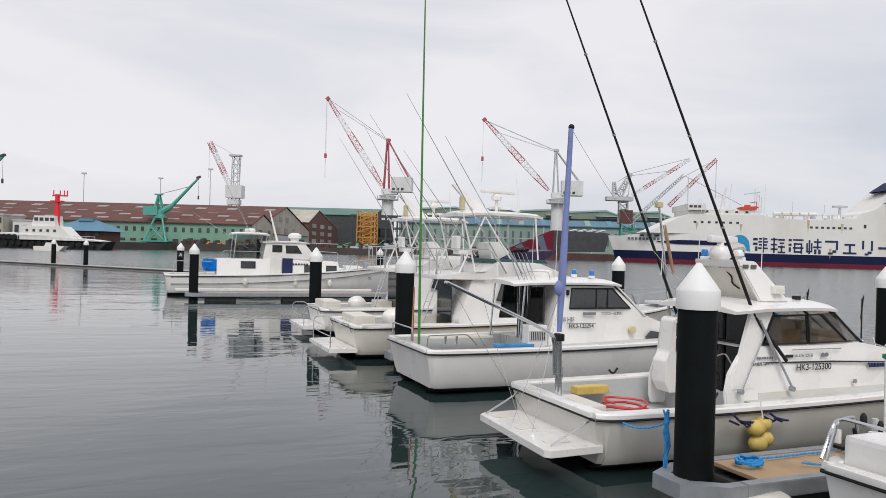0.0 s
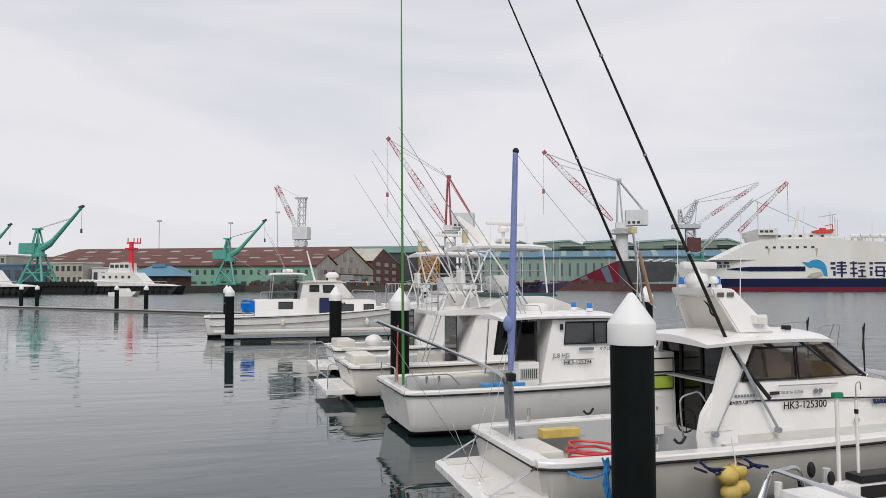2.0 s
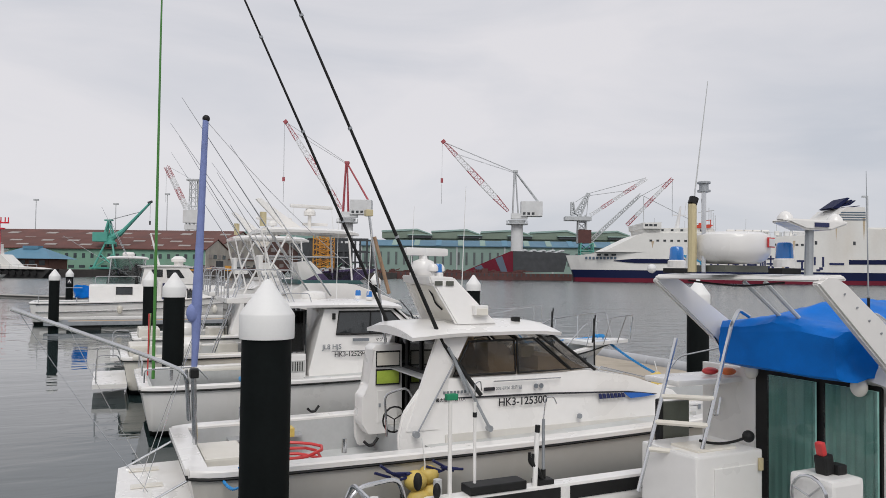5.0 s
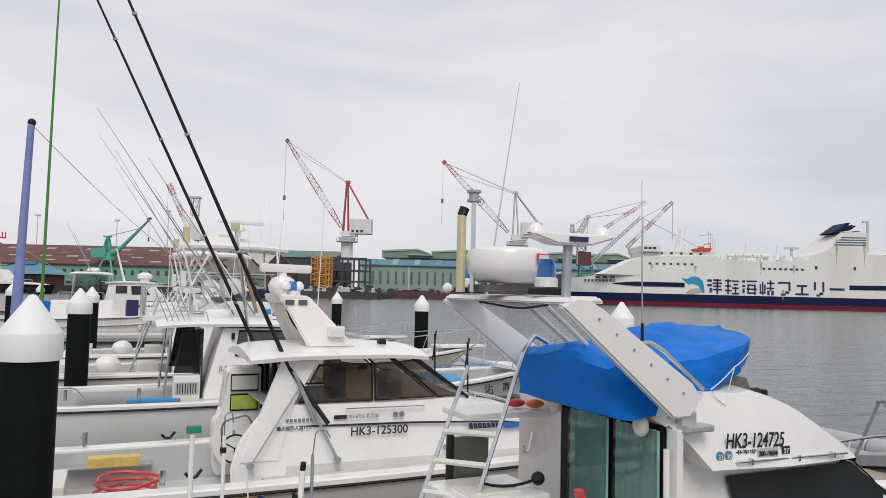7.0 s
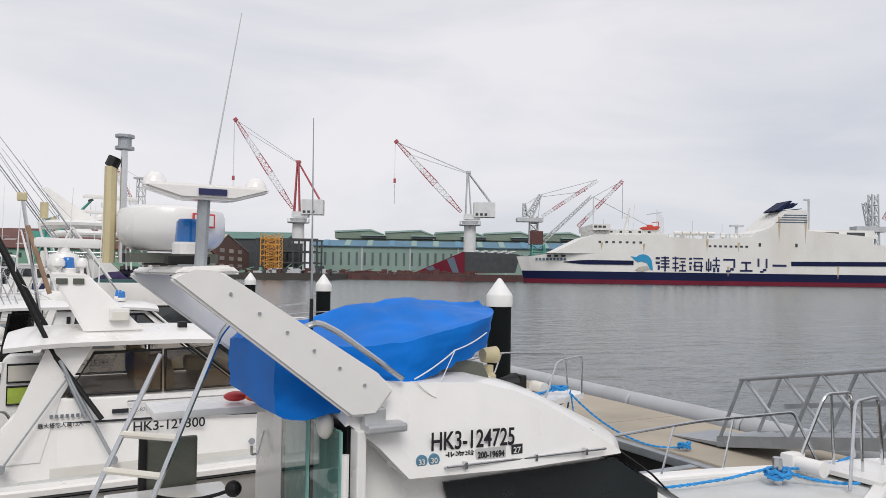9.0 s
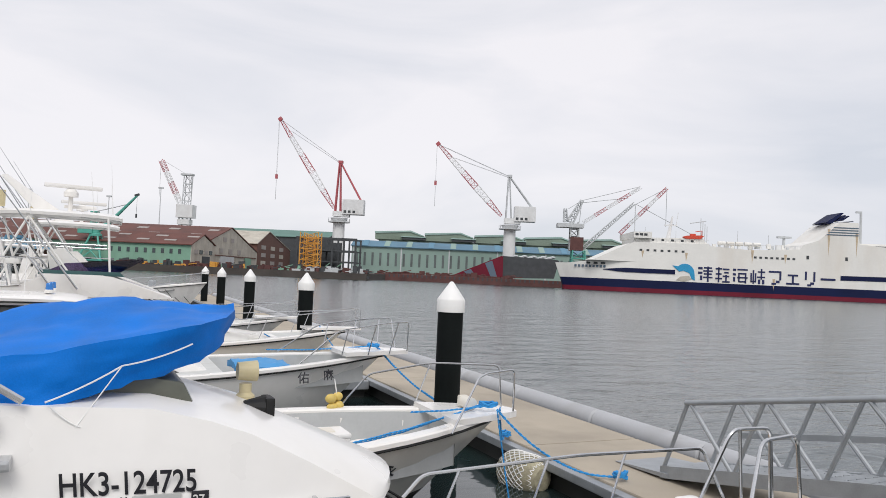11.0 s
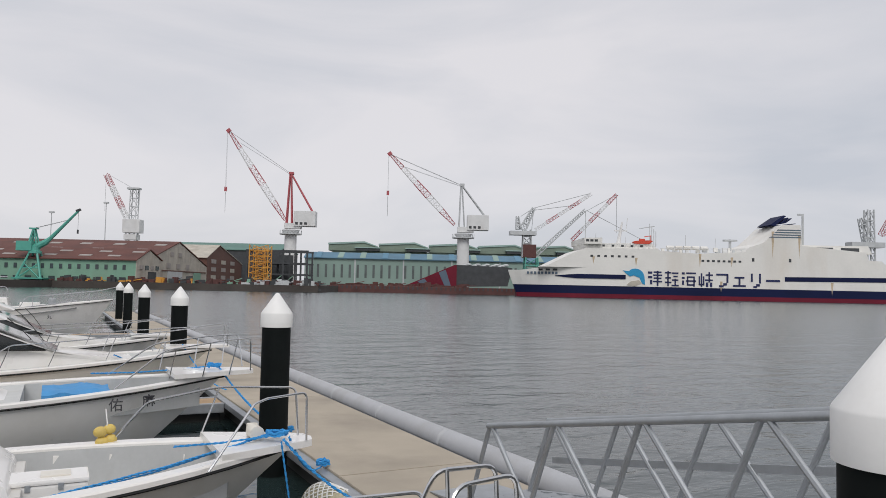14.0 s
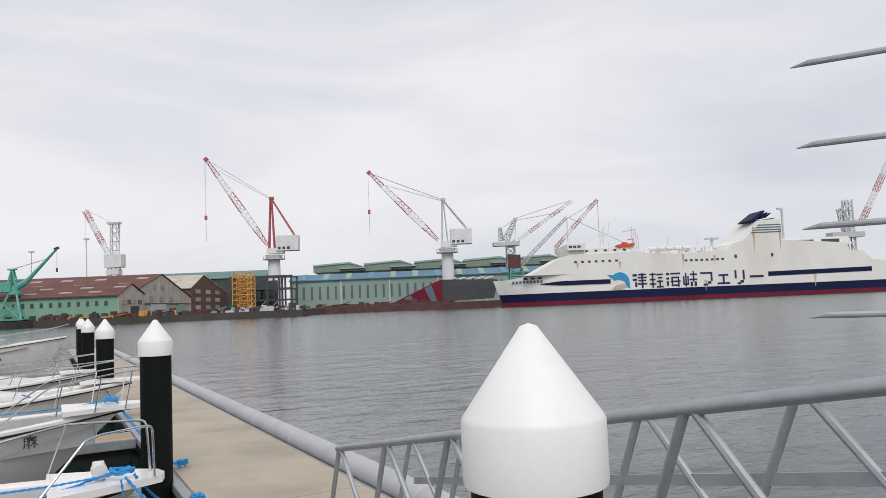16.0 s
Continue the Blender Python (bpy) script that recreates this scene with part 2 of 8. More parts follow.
WHITE = mat("white_gelcoat", (0.81, 0.795, 0.77), 0.28, vary=0.05, scale=1.3, fine=9, stain=(0.60, 0.55, 0.46), stain_amount=0.28, coat=0.3)
CREAM = mat("aged_gelcoat", (0.72, 0.69, 0.62), 0.35, vary=0.06, scale=1.5, fine=12, stain=(0.5, 0.44, 0.34), stain_amount=0.35)
GREYHULL = mat("grey_hull_paint", (0.52, 0.53, 0.52), 0.4, vary=0.06, scale=1.5, fine=14, stain=(0.42, 0.40, 0.34), stain_amount=0.35)
DARKHULL = mat("dark_antifouling", (0.035, 0.036, 0.034), 0.7, vary=0.3, scale=4)
BLACK = mat("black_rubber", (0.012, 0.012, 0.012), 0.55, vary=0.3, scale=6, fine=60, spec=0.3)
STEEL = mat("stainless_tube", (0.62, 0.63, 0.64), 0.22, metal=1.0, vary=0.08, scale=8)
GALV = mat("galvanised_steel", (0.36, 0.38, 0.40), 0.5, metal=0.55, vary=0.16, scale=5, fine=60, bump=0.001)
ALU = mat("brushed_aluminium", (0.55, 0.56, 0.57), 0.42, metal=0.7, vary=0.12, scale=6)
PILE = mat("black_pile_sleeve", (0.005, 0.007, 0.007), 0.65, vary=0.35, scale=2.5, fine=20, stain=(0.014, 0.017, 0.016), stain_amount=0.5, spec=0.12)
CAP = mat("white_pile_cap", (0.77, 0.77, 0.755), 0.5, vary=0.04, scale=4, stain=(0.55, 0.52, 0.46), stain_amount=0.3)
CONC = mat("pontoon_concrete", (0.40, 0.35, 0.28), 0.85, vary=0.14, scale=0.9, fine=70, bump=0.002, stain=(0.24, 0.21, 0.17), stain_amount=0.6)
QUAYC = mat("quay_concrete", (0.36, 0.35, 0.33), 0.9, vary=0.15, scale=0.7, fine=60, bump=0.003, stain=(0.2, 0.19, 0.17), stain_amount=0.5)
FENDER = mat("grey_fender_tube", (0.42, 0.43, 0.45), 0.6, vary=0.08, scale=2, fine=30, stain=(0.3, 0.29, 0.27), stain_amount=0.4)
PLY = mat("tan_deck_board", (0.42, 0.29, 0.17), 0.8, vary=0.12, scale=2, fine=50, stain=(0.25, 0.17, 0.1), stain_amount=0.4)
ROPE = mat("blue_rope", (0.03, 0.27, 0.62), 0.8, vary=0.25, scale=30, fine=160, bump=0.004)
TARP = mat("blue_tarpaulin", (0.002, 0.155, 0.58), 0.5, vary=0.22, scale=3, fine=120, bump=0.001, spec=0.15)
YELLOW = mat("yellow_float", (0.62, 0.46, 0.12), 0.5, vary=0.15, scale=8, stain=(0.35, 0.25, 0.1), stain_amount=0.4)
BLUEG = mat("blue_paint", (0.02, 0.12, 0.45), 0.4, vary=0.1)
NAVY = mat("navy_paint", (0.012, 0.018, 0.085), 0.45, vary=0.1, scale=0.3, fine=3)
RED = mat("red_paint", (0.55, 0.03, 0.03), 0.5, vary=0.12)
INK = mat("black_lettering", (0.02, 0.02, 0.025), 0.5, vary=0.1)
GREYINK = mat("grey_sticker", (0.18, 0.2, 0.22), 0.5, vary=0.2)
WINDOW = mat("dark_window_glass", (0.02, 0.024, 0.026), 0.06, vary=0.3, scale=1.5, spec=0.8)
GLASS = glass_mat("tinted_cabin_glass", (0.62, 0.60, 0.57))
DARKGLASS = glass_mat("dark_cabin_glass", (0.16, 0.17, 0.17))
WATER = water_mat()

# ---- water, quay, pontoons, piles ----
bm = B()
bmesh.ops.create_grid(bm, x_segments=2, y_segments=2, size=2500)
lone("water", bm, WATER, pose(0, 0, 0), "calm grey-green harbour water under an overcast sky", "water", kind="structure")

bm = B()
add_box(bm, (15, -7.05, -0.9), (90, 15.9, 4.7), bevel=0.05)
lone("quay", bm, QUAYC, pose(0, 0, 0), "weathered concrete quay above the marina basin", "quay", kind="structure")

P_HEIGHT = 2.865


def pile(x, y, sign=False):
    t = thing("mooring_pile", pose(x, y, 0), "black sleeved mooring pile with a white pointed cap", "pile", "mooring piles")
    bm = B()
    add_lathe(bm, [(0.0, -3.0), (0.225, -3.0), (0.225, 2.40), (0.0, 2.40)], seg=32)
    part("sleeve", bm, PILE, t, smooth=True)
    bm = B()
    add_lathe(bm, [(0.232, 2.325), (0.248, 2.322), (0.250, 2.34), (0.250, 2.535), (0.243, 2.552), (0.03, 2.855), (0.0, P_HEIGHT)], seg=36)
    part("cap", bm, CAP, t, "white painted cone cap", smooth=True)
    if sign:
        bm = B()
        add_box(bm, (0, -0.255, 2.02), (0.3, 0.02, 0.36))
        part("sign", bm, INK, t, "black sign with a white letter A")
        lettering("A", pose(-0.1, -0.268, 1.93, 90), 0.3, CAP, parent=t)
    return t


for x, y in ((6.47, 7.16), (6.49, 17.62), (6.51, 27.95), (2.88, 39.9), (16.515, 2.475), (16.515, 12.33), (16.515, 22.85), (16.58, 33.15), (16.80, 43.6), (17.10, 54.0)):
    pile(x, y)
pile(2.9, 55.3, True)

# main pontoon: concrete deck in slabs with a wale and a tube fender
t = thing("main_pontoon", pose(0, 0, 0), "long floating concrete pontoon with a grey tube fender", "pontoon", kind="structure")
for i in range(9):
    bm = B()
    add_box(bm, (17.92, 3.2 + i * 7.0 + 3.5, 0.37), (2.1, 6.97, 0.14), bevel=0.02)
    part("deck_slab", bm, CONC, t)
# float colour takes in both weedy rubber and the shade below the deck
bm = B()
add_box(bm, (17.92, 34.7, -0.12), (2.04, 62.9, 0.84))
part("float", bm, DARKHULL, t, "weedy floats darkened for the shade under the deck")
bm = B()
add_box(bm, (16.79, 34.7, 0.35), (0.16, 63, 0.12), bevel=0.02)
add_box(bm, (19.05, 34.7, 0.24), (0.16, 63, 0.26), bevel=0.02)
pieces("wale", bm, GALV, t, "grey steel edge beam")
for i in range(22):
    y0 = 6.3 + i * 2.72
    bm = B()
    add_lathe(bm, [(0.0, 0.0), (0.16, 0.0), (0.195, 0.04), (0.195, 2.66), (0.16, 2.70), (0.0, 2.70)], seg=18)
    bmesh.ops.rotate(bm, verts=bm.verts, matrix=Matrix.Rotation(radians(-90), 3, "X"))
    bmesh.ops.translate(bm, verts=bm.verts, vec=(19.34, y0, 0.42))
    part("fender_tube", bm, FENDER, t, smooth=True)


def finger(y, x0, x1, half):
    t = thing("finger_pontoon", pose(0, y, 0), "narrow finger pontoon with tan deck boards and grey steel frame", "pontoon", "finger pontoons")
    n = int((x1 - x0 - 0.6) / 1.2)
    for i in range(n):
        bm = B()
        add_box(bm, (x0 + 0.9 + (i + 0.5) * 1.2, 0, 0.36), (1.19, half * 2 - 0.16, 0.05), bevel=0.008)
        part("deck_board", bm, PLY, t)
    bm = B()
    for s in (-1, 1):
        add_box(bm, ((x0 + x1) / 2 + 0.3, s * half, 0.30), (x1 - x0 - 0.6, 0.14, 0.20), bevel=0.02)
    add_prism(bm, [(x0 + 0.75, -half - 0.05), (x0 + 0.35, -half - 0.05), (x0 - 0.12, -half + 0.22), (x0 - 0.12, half - 0.22), (x0 + 0.35, half + 0.05), (x0 + 0.75, half + 0.05), (x0 + 0.75, half - 0.1), (x0 + 0.42, half - 0.1), (x0 + 0.08, half - 0.3), (x0 + 0.08, -half + 0.3), (x0 + 0.42, -half + 0.1), (x0 + 0.75, -half + 0.1)], 0.2, 0.38, axis="z")
    part("frame", bm, GALV, t, "grey steel frame with a pile collar")
    bm = B()
    k = max(2, int((x1 - x0) / 3))
    for i in range(k):
        add_box(bm, (x0 + 1.6 + i * (x1 - x0 - 2.4) / (k - 1), 0, 0.0), (1.5, half * 2 - 0.2, 0.5), bevel=0.04)
    pieces("float", bm, DARKHULL, t, "dark floats under the deck")
    return t


finger(7.16, 6.2, 16.7, 0.46)
finger(17.62, 6.2, 16.7, 0.46)
finger(27.95, 6.2, 16.7, 0.46)
finger(39.9, 2.6, 16.7, 0.5)

# floating breakwater across the basin
t = thing("floating_breakwater", pose(0, 0, 0), "long low dark floating breakwater with mooring piles", "pontoon", kind="structure")
bm = B()
a, b = Vector((-26, 108, 0)), Vector((13, 63, 0))
d = (b - a)
add_box(bm, ((a + b) / 2 + Vector((0, 0, 0.1))), (d.length, 1.6, 0.40), rz=math.degrees(math.atan2(d.y, d.x)), bevel=0.03)
part("deck", bm, QUAYC, t)
bm = B()
add_box(bm, ((a + b) / 2 + Vector((0, 0, 0.2))), (d.length + 0.1, 1.8, 0.10), rz=math.degrees(math.atan2(d.y, d.x)), bevel=0.03)
part("wale", bm, DARKHULL, t)
for x, y in ((-20.7, 101.9), (-18.4, 99.2), (-8.2, 87.4), (-4.9, 83.6)):
    pile(x, y)

# gangway from the pontoon up to the quay
t = thing("gangway", pose(-0.17, 0.215, 0.12), "grey galvanised gangway with truss handrails sloping to the pontoon", "gangway", kind="structure")
SL = 0.19


def gz(y):
    return 0.55 + (7.45 - y) * SL


for xs in (17.87, 18.68):
    bm = B()
    add_tube(bm, [(xs, 7.50, 1.365), (xs, 0.2, 1.365 + 7.3 * SL)], 0.034, 10)
    part("top_rail", bm, GALV, t, smooth=True)
    bm = B()
    add_box(bm, (xs, 3.75, 0.49 + 3.7 * SL), (0.07, 8.3, 0.16))
    for v in bm.verts:
        v.co.z += (3.75 - v.co.y) * SL
    part("bottom_chord", bm, GALV, t)
    if xs > 18:
        bm = B()
        add_box(bm, (xs, 3.75, 0.93 + 3.7 * SL), (0.02, 7.3, 0.07))
        for v in bm.verts:
            v.co.z += (3.75 - v.co.y) * SL
        part("mid_rail", bm, GALV, t)
    for i in range(6):
        y = 7.475 - i * 1.19
        bm = B()
        add_cyl(bm, (xs, y + 0.39, gz(y + 0.39)), (xs, y, gz(y) + 0.81), 0.026, seg=8)
        part("post", bm, GALV, t)
        if i < 5:
            bm = B()
            add_cyl(bm, (xs, y - 0.07, gz(y) + 0.82), (xs, y - 1.19 + 0.44, gz(y - 0.75)), 0.026, seg=8)
            part("brace", bm, GALV, t)
bm = B()
for i in range(27):
    y = 7.75 - i * 0.29
    add_box(bm, (18.275, y, gz(y) - 0.02), (0.74, 0.285, 0.03))
pieces("tread_plate", bm, GALV, t)
bm = B()
for i in range(27):
    for k in range(5):
        add_box(bm, (18.0 + k * 0.13 + (i % 2) * 0.06, 7.72 - i * 0.29, gz(7.72 - i * 0.29) + 0.002), (0.08, 0.02, 0.016))
part("tread_rib", bm, GALV, t)
bm = B()
add_prism(bm, [(7.75, 0.36), (8.78, 0.325), (8.78, 0.335), (7.75, 0.42)], 17.8, 18.75, axis="x")
part("ramp_flap", bm, GALV, t)

# anti-climb spikes at the gangway gate
t = thing("gate_spikes", pose(0, 0, 0), "grey steel gate post with four pointed anti-climb spikes", "gate")
bm = B()
add_box(bm, (16.95, -0.05, 2.45), (0.07, 0.07, 2.1), bevel=0.006)
part("post", bm, GALV, t)
for z in (2.902, 3.052, 3.192, 3.333):
    bm = B()
    add_cyl(bm, (16.183, 1.119, z), (16.93, -0.02, z), 0.0055, seg=10)
    add_cyl(bm, (16.183, 1.119, z), (16.167, 1.143, z - 0.004), 0.0055, 0.001, seg=10)
    part("spike", bm, GALV, t)

# ---- the far shore: a frame of its own, x along the shore, y away from the marina ----
FAR = pose(12, -0.25, 0, 0, 0, -26)


def far(x, d, z=0.0, rz=0.0):
    return FAR @ pose(x, d, z, 0, 0, rz)


FWHITE = mat("ship_white", (0.76, 0.75, 0.715), 0.55, vary=0.06, scale=0.12, fine=1.2, stain=(0.45, 0.33, 0.2), stain_amount=0.25)
FNAVY = mat("ship_navy", (0.005, 0.010, 0.050), 0.6, vary=0.2, scale=0.1, fine=1, spec=0.2)
FRED = mat("ship_red", (0.15, 0.014, 0.030), 0.7, vary=0.25, scale=0.1, fine=1, spec=0.2)
RUST = mat("rust_roof", (0.125, 0.05, 0.04), 0.8, vary=0.35, scale=0.15, fine=2.0, stain=(0.09, 0.04, 0.03), stain_amount=0.6)
GREENW = mat("mint_wall", (0.20, 0.36, 0.27), 0.8, vary=0.12, scale=0.2, fine=2, stain=(0.22, 0.24, 0.18), stain_amount=0.4)
BEIGEW = mat("beige_cladding", (0.46, 0.43, 0.37), 0.8, vary=0.2, scale=0.25, fine=2, stain=(0.25, 0.2, 0.15), stain_amount=0.6)
BROWNW = mat("brown_cladding", (0.13, 0.065, 0.05), 0.8, vary=0.2, scale=0.3, fine=2)
TEALW = mat("teal_wall", (0.25, 0.35, 0.31), 0.75, vary=0.08, scale=0.1, fine=1.5)
TEALROOF = mat("teal_blue_roof", (0.09, 0.19, 0.27), 0.6, vary=0.2, scale=0.1, fine=1.5)
GREENROOF = mat("green_roof", (0.10, 0.20, 0.17), 0.7, vary=0.15, scale=0.1, fine=1.5)
DARKW = mat("dark_steelwork", (0.05, 0.055, 0.06), 0.7, vary=0.3, scale=0.5)
CRGREEN = mat("crane_green", (0.09, 0.36, 0.29), 0.5, vary=0.12, scale=0.4)
CRGREY = mat("crane_grey", (0.50, 0.52, 0.53), 0.6, vary=0.12, scale=0.4)
CRWHITE = mat("crane_white", (0.68, 0.69, 0.69), 0.6, vary=0.08, scale=0.3, stain=(0.4, 0.3, 0.24), stain_amount=0.25)
CRRED = mat("crane_red", (0.42, 0.095, 0.11), 0.6, vary=0.12, scale=0.4)
ORANGE = mat("signal_orange", (0.62, 0.07, 0.035), 0.5, vary=0.08)
REDMAST = mat("signal_red", (0.70, 0.02, 0.04), 0.5, vary=0.08)
SCAFF = mat("yellow_scaffold", (0.62, 0.30, 0.05), 0.6, vary=0.2)
DOCKRUST = mat("dock_rust", (0.10, 0.042, 0.038), 0.8, vary=0.35, scale=0.3, fine=3)
SLATE = mat("slate_panel", (0.10, 0.14, 0.19), 0.7, vary=0.1, scale=0.3)
BLUEROOF = mat("blue_roof", (0.10, 0.23, 0.33), 0.6, vary=0.1, scale=0.3)
SHORE = mat("shore_ground", (0.065, 0.056, 0.05), 0.9, vary=0.35, scale=0.1, fine=1)
PANE = mat("grey_window", (0.06, 0.075, 0.08), 0.2, vary=0.3, scale=0.4)
SKYLIGHT = mat("pale_skylight", (0.33, 0.30, 0.28), 0.6, vary=0.15, scale=0.4)

bm = B()
add_prism(bm, [(-700, 168), (-172, 172), (-172, 203), (-128, 214), (-128, 262), (-36, 262), (-34, 318), (46, 318), (60, 345), (420, 350), (420, 1400), (-700, 1400)], -4, 2.3, axis="z")
lone("shore_ground", bm, SHORE, FAR, "brown shipyard ground behind a low sea wall", "ground", kind="structure")


def strip_box(name, c, s, m, parent, bevel=0):
    bm = B()
    add_box(bm, c, s, bevel=bevel)
    return part(name, bm, m, parent)


def hall(name, label, x0, x1, d0, dr, d1, eave, ridge, back, wall, roof, base=2.3, windows=(), skylights=0, gable=None):
    """A long hall: front wall at d0, ridge at dr, back wall at d1, end walls at x0 and x1."""
    t = thing(name, far((x0 + x1) / 2, d0), label, "building")
    h = (x1 - x0) / 2
    bm = B()
    add_prism(bm, [(0, base), (0, eave), (dr - d0, ridge), (d1 - d0, back), (d1 - d0, base)], -h, h - 0.15, axis="x")
    part("wall", bm, wall, t)
    bm = B()
    add_prism(bm, [(0.0, base), (0, eave - 0.1), (dr - d0, ridge - 0.1), (d1 - d0, back - 0.1), (d1 - d0, base)], h - 0.14, h + 0.1, axis="x")
    part("gable", bm, gable or wall, t)
    bm = B()
    add_prism(bm, [(-0.8, eave - 0.2), (dr - d0, ridge + 0.15), (d1 - d0 + 0.5, back + 0.1), (d1 - d0 + 0.5, back + 0.4), (dr - d0, ridge + 0.5), (-0.8, eave + 0.15)], -h - 0.4, h + 0.4, axis="x")
    part("roof", bm, roof, t)
    for i in range(skylights):
        for r in (0, 1):
            u = (i + 0.3 + 0.4 * r + 0.15 * math.sin(i * 5 + r)) / skylights
            f0 = 0.2 + 0.42 * r
            bm = B()
            pts = [(f0 * (dr - d0), eave + f0 * (ridge - eave) + 0.45), ((f0 + 0.11) * (dr - d0), eave + (f0 + 0.11) * (ridge - eave) + 0.45), ((f0 + 0.11) * (dr - d0), eave + (f0 + 0.11) * (ridge - eave) + 0.62), (f0 * (dr - d0), eave + f0 * (ridge - eave) + 0.62)]
            xx = -h + u * 2 * h
            add_prism(bm, pts, xx - 2.2, xx + 2.2, axis="x")
            part("skylight", bm, SKYLIGHT, t)
    for (xa, xb, n, z, w, hh) in windows:
        for i in range(n):
            xx = (xa + (xb - xa) * (i + 0.5) / n) - (x0 + x1) / 2
            strip_box("window", (xx, -0.05, z), (w, 0.16, hh), PANE, t)
    return t


t = hall("warehouse", "long mint-green warehouse with rusty red roof and skylights", -235, -100.4, 265, 277.5, 290, 10.0, 14.0, 10.4, GREENW, RUST, windows=((-185, -103, 26, 7.4, 1.1, 1.7), (-185, -103, 20, 3.4, 2.2, 1.0)), skylights=11, gable=BEIGEW)
for k in range(4):
    strip_box("gable_window", (67.5, 4.5 + k * 5.2, 7.6), (0.2, 3.2, 1.5), PANE if k % 2 else SKYLIGHT, t)
strip_box("doorway", (67.5, 15, 4.2), (0.3, 8, 3.8), DARKW, t)
t = hall("warehouse", "taller shed with a broad beige gable and rusty red roof", -235, -102, 290, 315, 355, 13.0, 19.0, 9.8, BEIGEW, RUST, skylights=9)
strip_box("gable_rail", (66.75, 32, 7.0), (0.3, 62, 0.5), BROWNW, t)
strip_box("green_door", (66.75, 50, 4.6), (0.3, 10, 4.4), GREENW, t)
strip_box("grey_door", (66.75, 20, 4.6), (0.3, 18, 4.4), CRGREY, t)
for k in range(3):
    strip_box("window", (66.72, 12 + k * 12, 9.0), (0.3, 4.5, 2.0), SKYLIGHT, t)
for k in range(2):
    strip_box("window", (66.72, 16 + k * 10, 13.8), (0.3, 4.0, 1.8), SKYLIGHT, t)
t = hall("brown_shed", "brown clad shed with grey roof and pale windows", -150, -103.4, 360, 381, 428, 14.5, 21.2, 13.0, BROWNW, BEIGEW)
for r in range(3):
    for k in range(3):
        strip_box("window", (23.5, 11 + k * 18, 5.2 + r * 3.9), (0.3, 8.0, 2.0), SKYLIGHT if (k + r) % 3 else BEIGEW, t)
t = hall("workshop", "low shed with a pale green roof behind the brown shed", -230, -84, 440, 470, 500, 22.0, 27.0, 22, DARKW, GREENROOF)

# open steel frame beside the yellow scaffold
t = thing("steel_frame", far(-58, 300), "dark open steel frame building with cluttered floors", "building")
for i in range(6):
    strip_box("column", (-12 + i * 4.8, 0, 9.3), (0.7, 0.7, 14), DARKW, t)
    strip_box("column", (-12 + i * 4.8, 14, 9.3), (0.7, 0.7, 14), DARKW, t)
for z in (6.5, 11, 16):
    strip_box("beam", (0, 0, z), (25, 0.6, 0.6), DARKW, t)
    strip_box("beam", (0, 14, z), (25, 0.6, 0.6), DARKW, t)
strip_box("floor_slab", (-5, 8, 11.4), (14, 16, 0.3), DARKW, t)
strip_box("back_wall", (-5, 20, 8.5), (16, 0.4, 13), DARKW, t)
bm = B()
for i in range(4):
    add_cyl(bm, (-12 + i * 4.8, 0, 2.3), (-7.2 + i * 4.8, 0, 6.5), 0.2, seg=6)
part("brace", bm, GREENW, t)


def lattice(bm, a, b, w0, w1, bays, r, up=(0, 0, 1)):
    """A four-chord lattice from a to b with zigzag webs."""
    a, b = Vector(a), Vector(b)
    d = (b - a).normalized()
    s = d.cross(Vector((0, 1, 0))).normalized()
    q = Vector((0, 1, 0))

    def corner(i, k):
        w = w0 + (w1 - w0) * i / bays
        return a.lerp(b, i / bays) + s * w * (0.5 if k in (0, 1) else -0.5) + q * w * (0.5 if k in (0, 3) else -0.5)
    for k in range(4):
        add_cyl(bm, corner(0, k), corner(bays, k), r, seg=5, caps=False)
    for i in range(bays):
        for k in range(4):
            j = (k + 1) % 4
            add_cyl(bm, corner(i, k), corner(i + 1, j), r * 0.6, seg=4, caps=False)
            add_cyl(bm, corner(i, k), corner(i, j), r * 0.6, seg=4, caps=False)


t = thing("scaffold_tower", far(-58.5, 272), "yellow lattice scaffold tower on the shipyard quay", "scaffold")
bm = B()
lattice(bm, (0, 0, 2.3), (0, 0, 16.6), 6.6, 6.6, 7, 0.2)
lattice(bm, (0, 0.4, 2.3), (0, 0.4, 16.0), 3.0, 3.0, 9, 0.16)
part("tower", bm, SCAFF, t)

# teal halls
HALLPANE = mat("dusty_hall_window", (0.11, 0.13, 0.13), 0.4, vary=0.3, scale=0.3)
PALEROOF = mat("pale_green_roof", (0.30, 0.42, 0.38), 0.7, vary=0.12, scale=0.1, fine=1)
GREYGREEN = mat("grey_green_cladding", (0.20, 0.25, 0.20), 0.8, vary=0.15, scale=0.1, fine=1)
t = thing("shipyard_hall", far(10, 400), "long teal hall with narrow dark windows and blue roof", "building")
strip_box("wall", (0, 10, 9.9), (146, 20, 15), TEALW, t)
bm = B()
add_prism(bm, [(-1, 17.2), (10, 20.6), (21, 20.8), (21, 20.2), (-1, 16.8)], -73.5, 73.5, axis="x")
part("roof", bm, TEALROOF, t)
for i in range(12):
    bm = B()
    add_prism(bm, [(-0.9, 17.3), (10, 20.68), (10, 20.82), (-0.9, 17.45)], -67.5 + i * 12, -64.5 + i * 12, axis="x")
    part("roof_stripe", bm, TEALW if i % 3 else BLUEROOF, t)
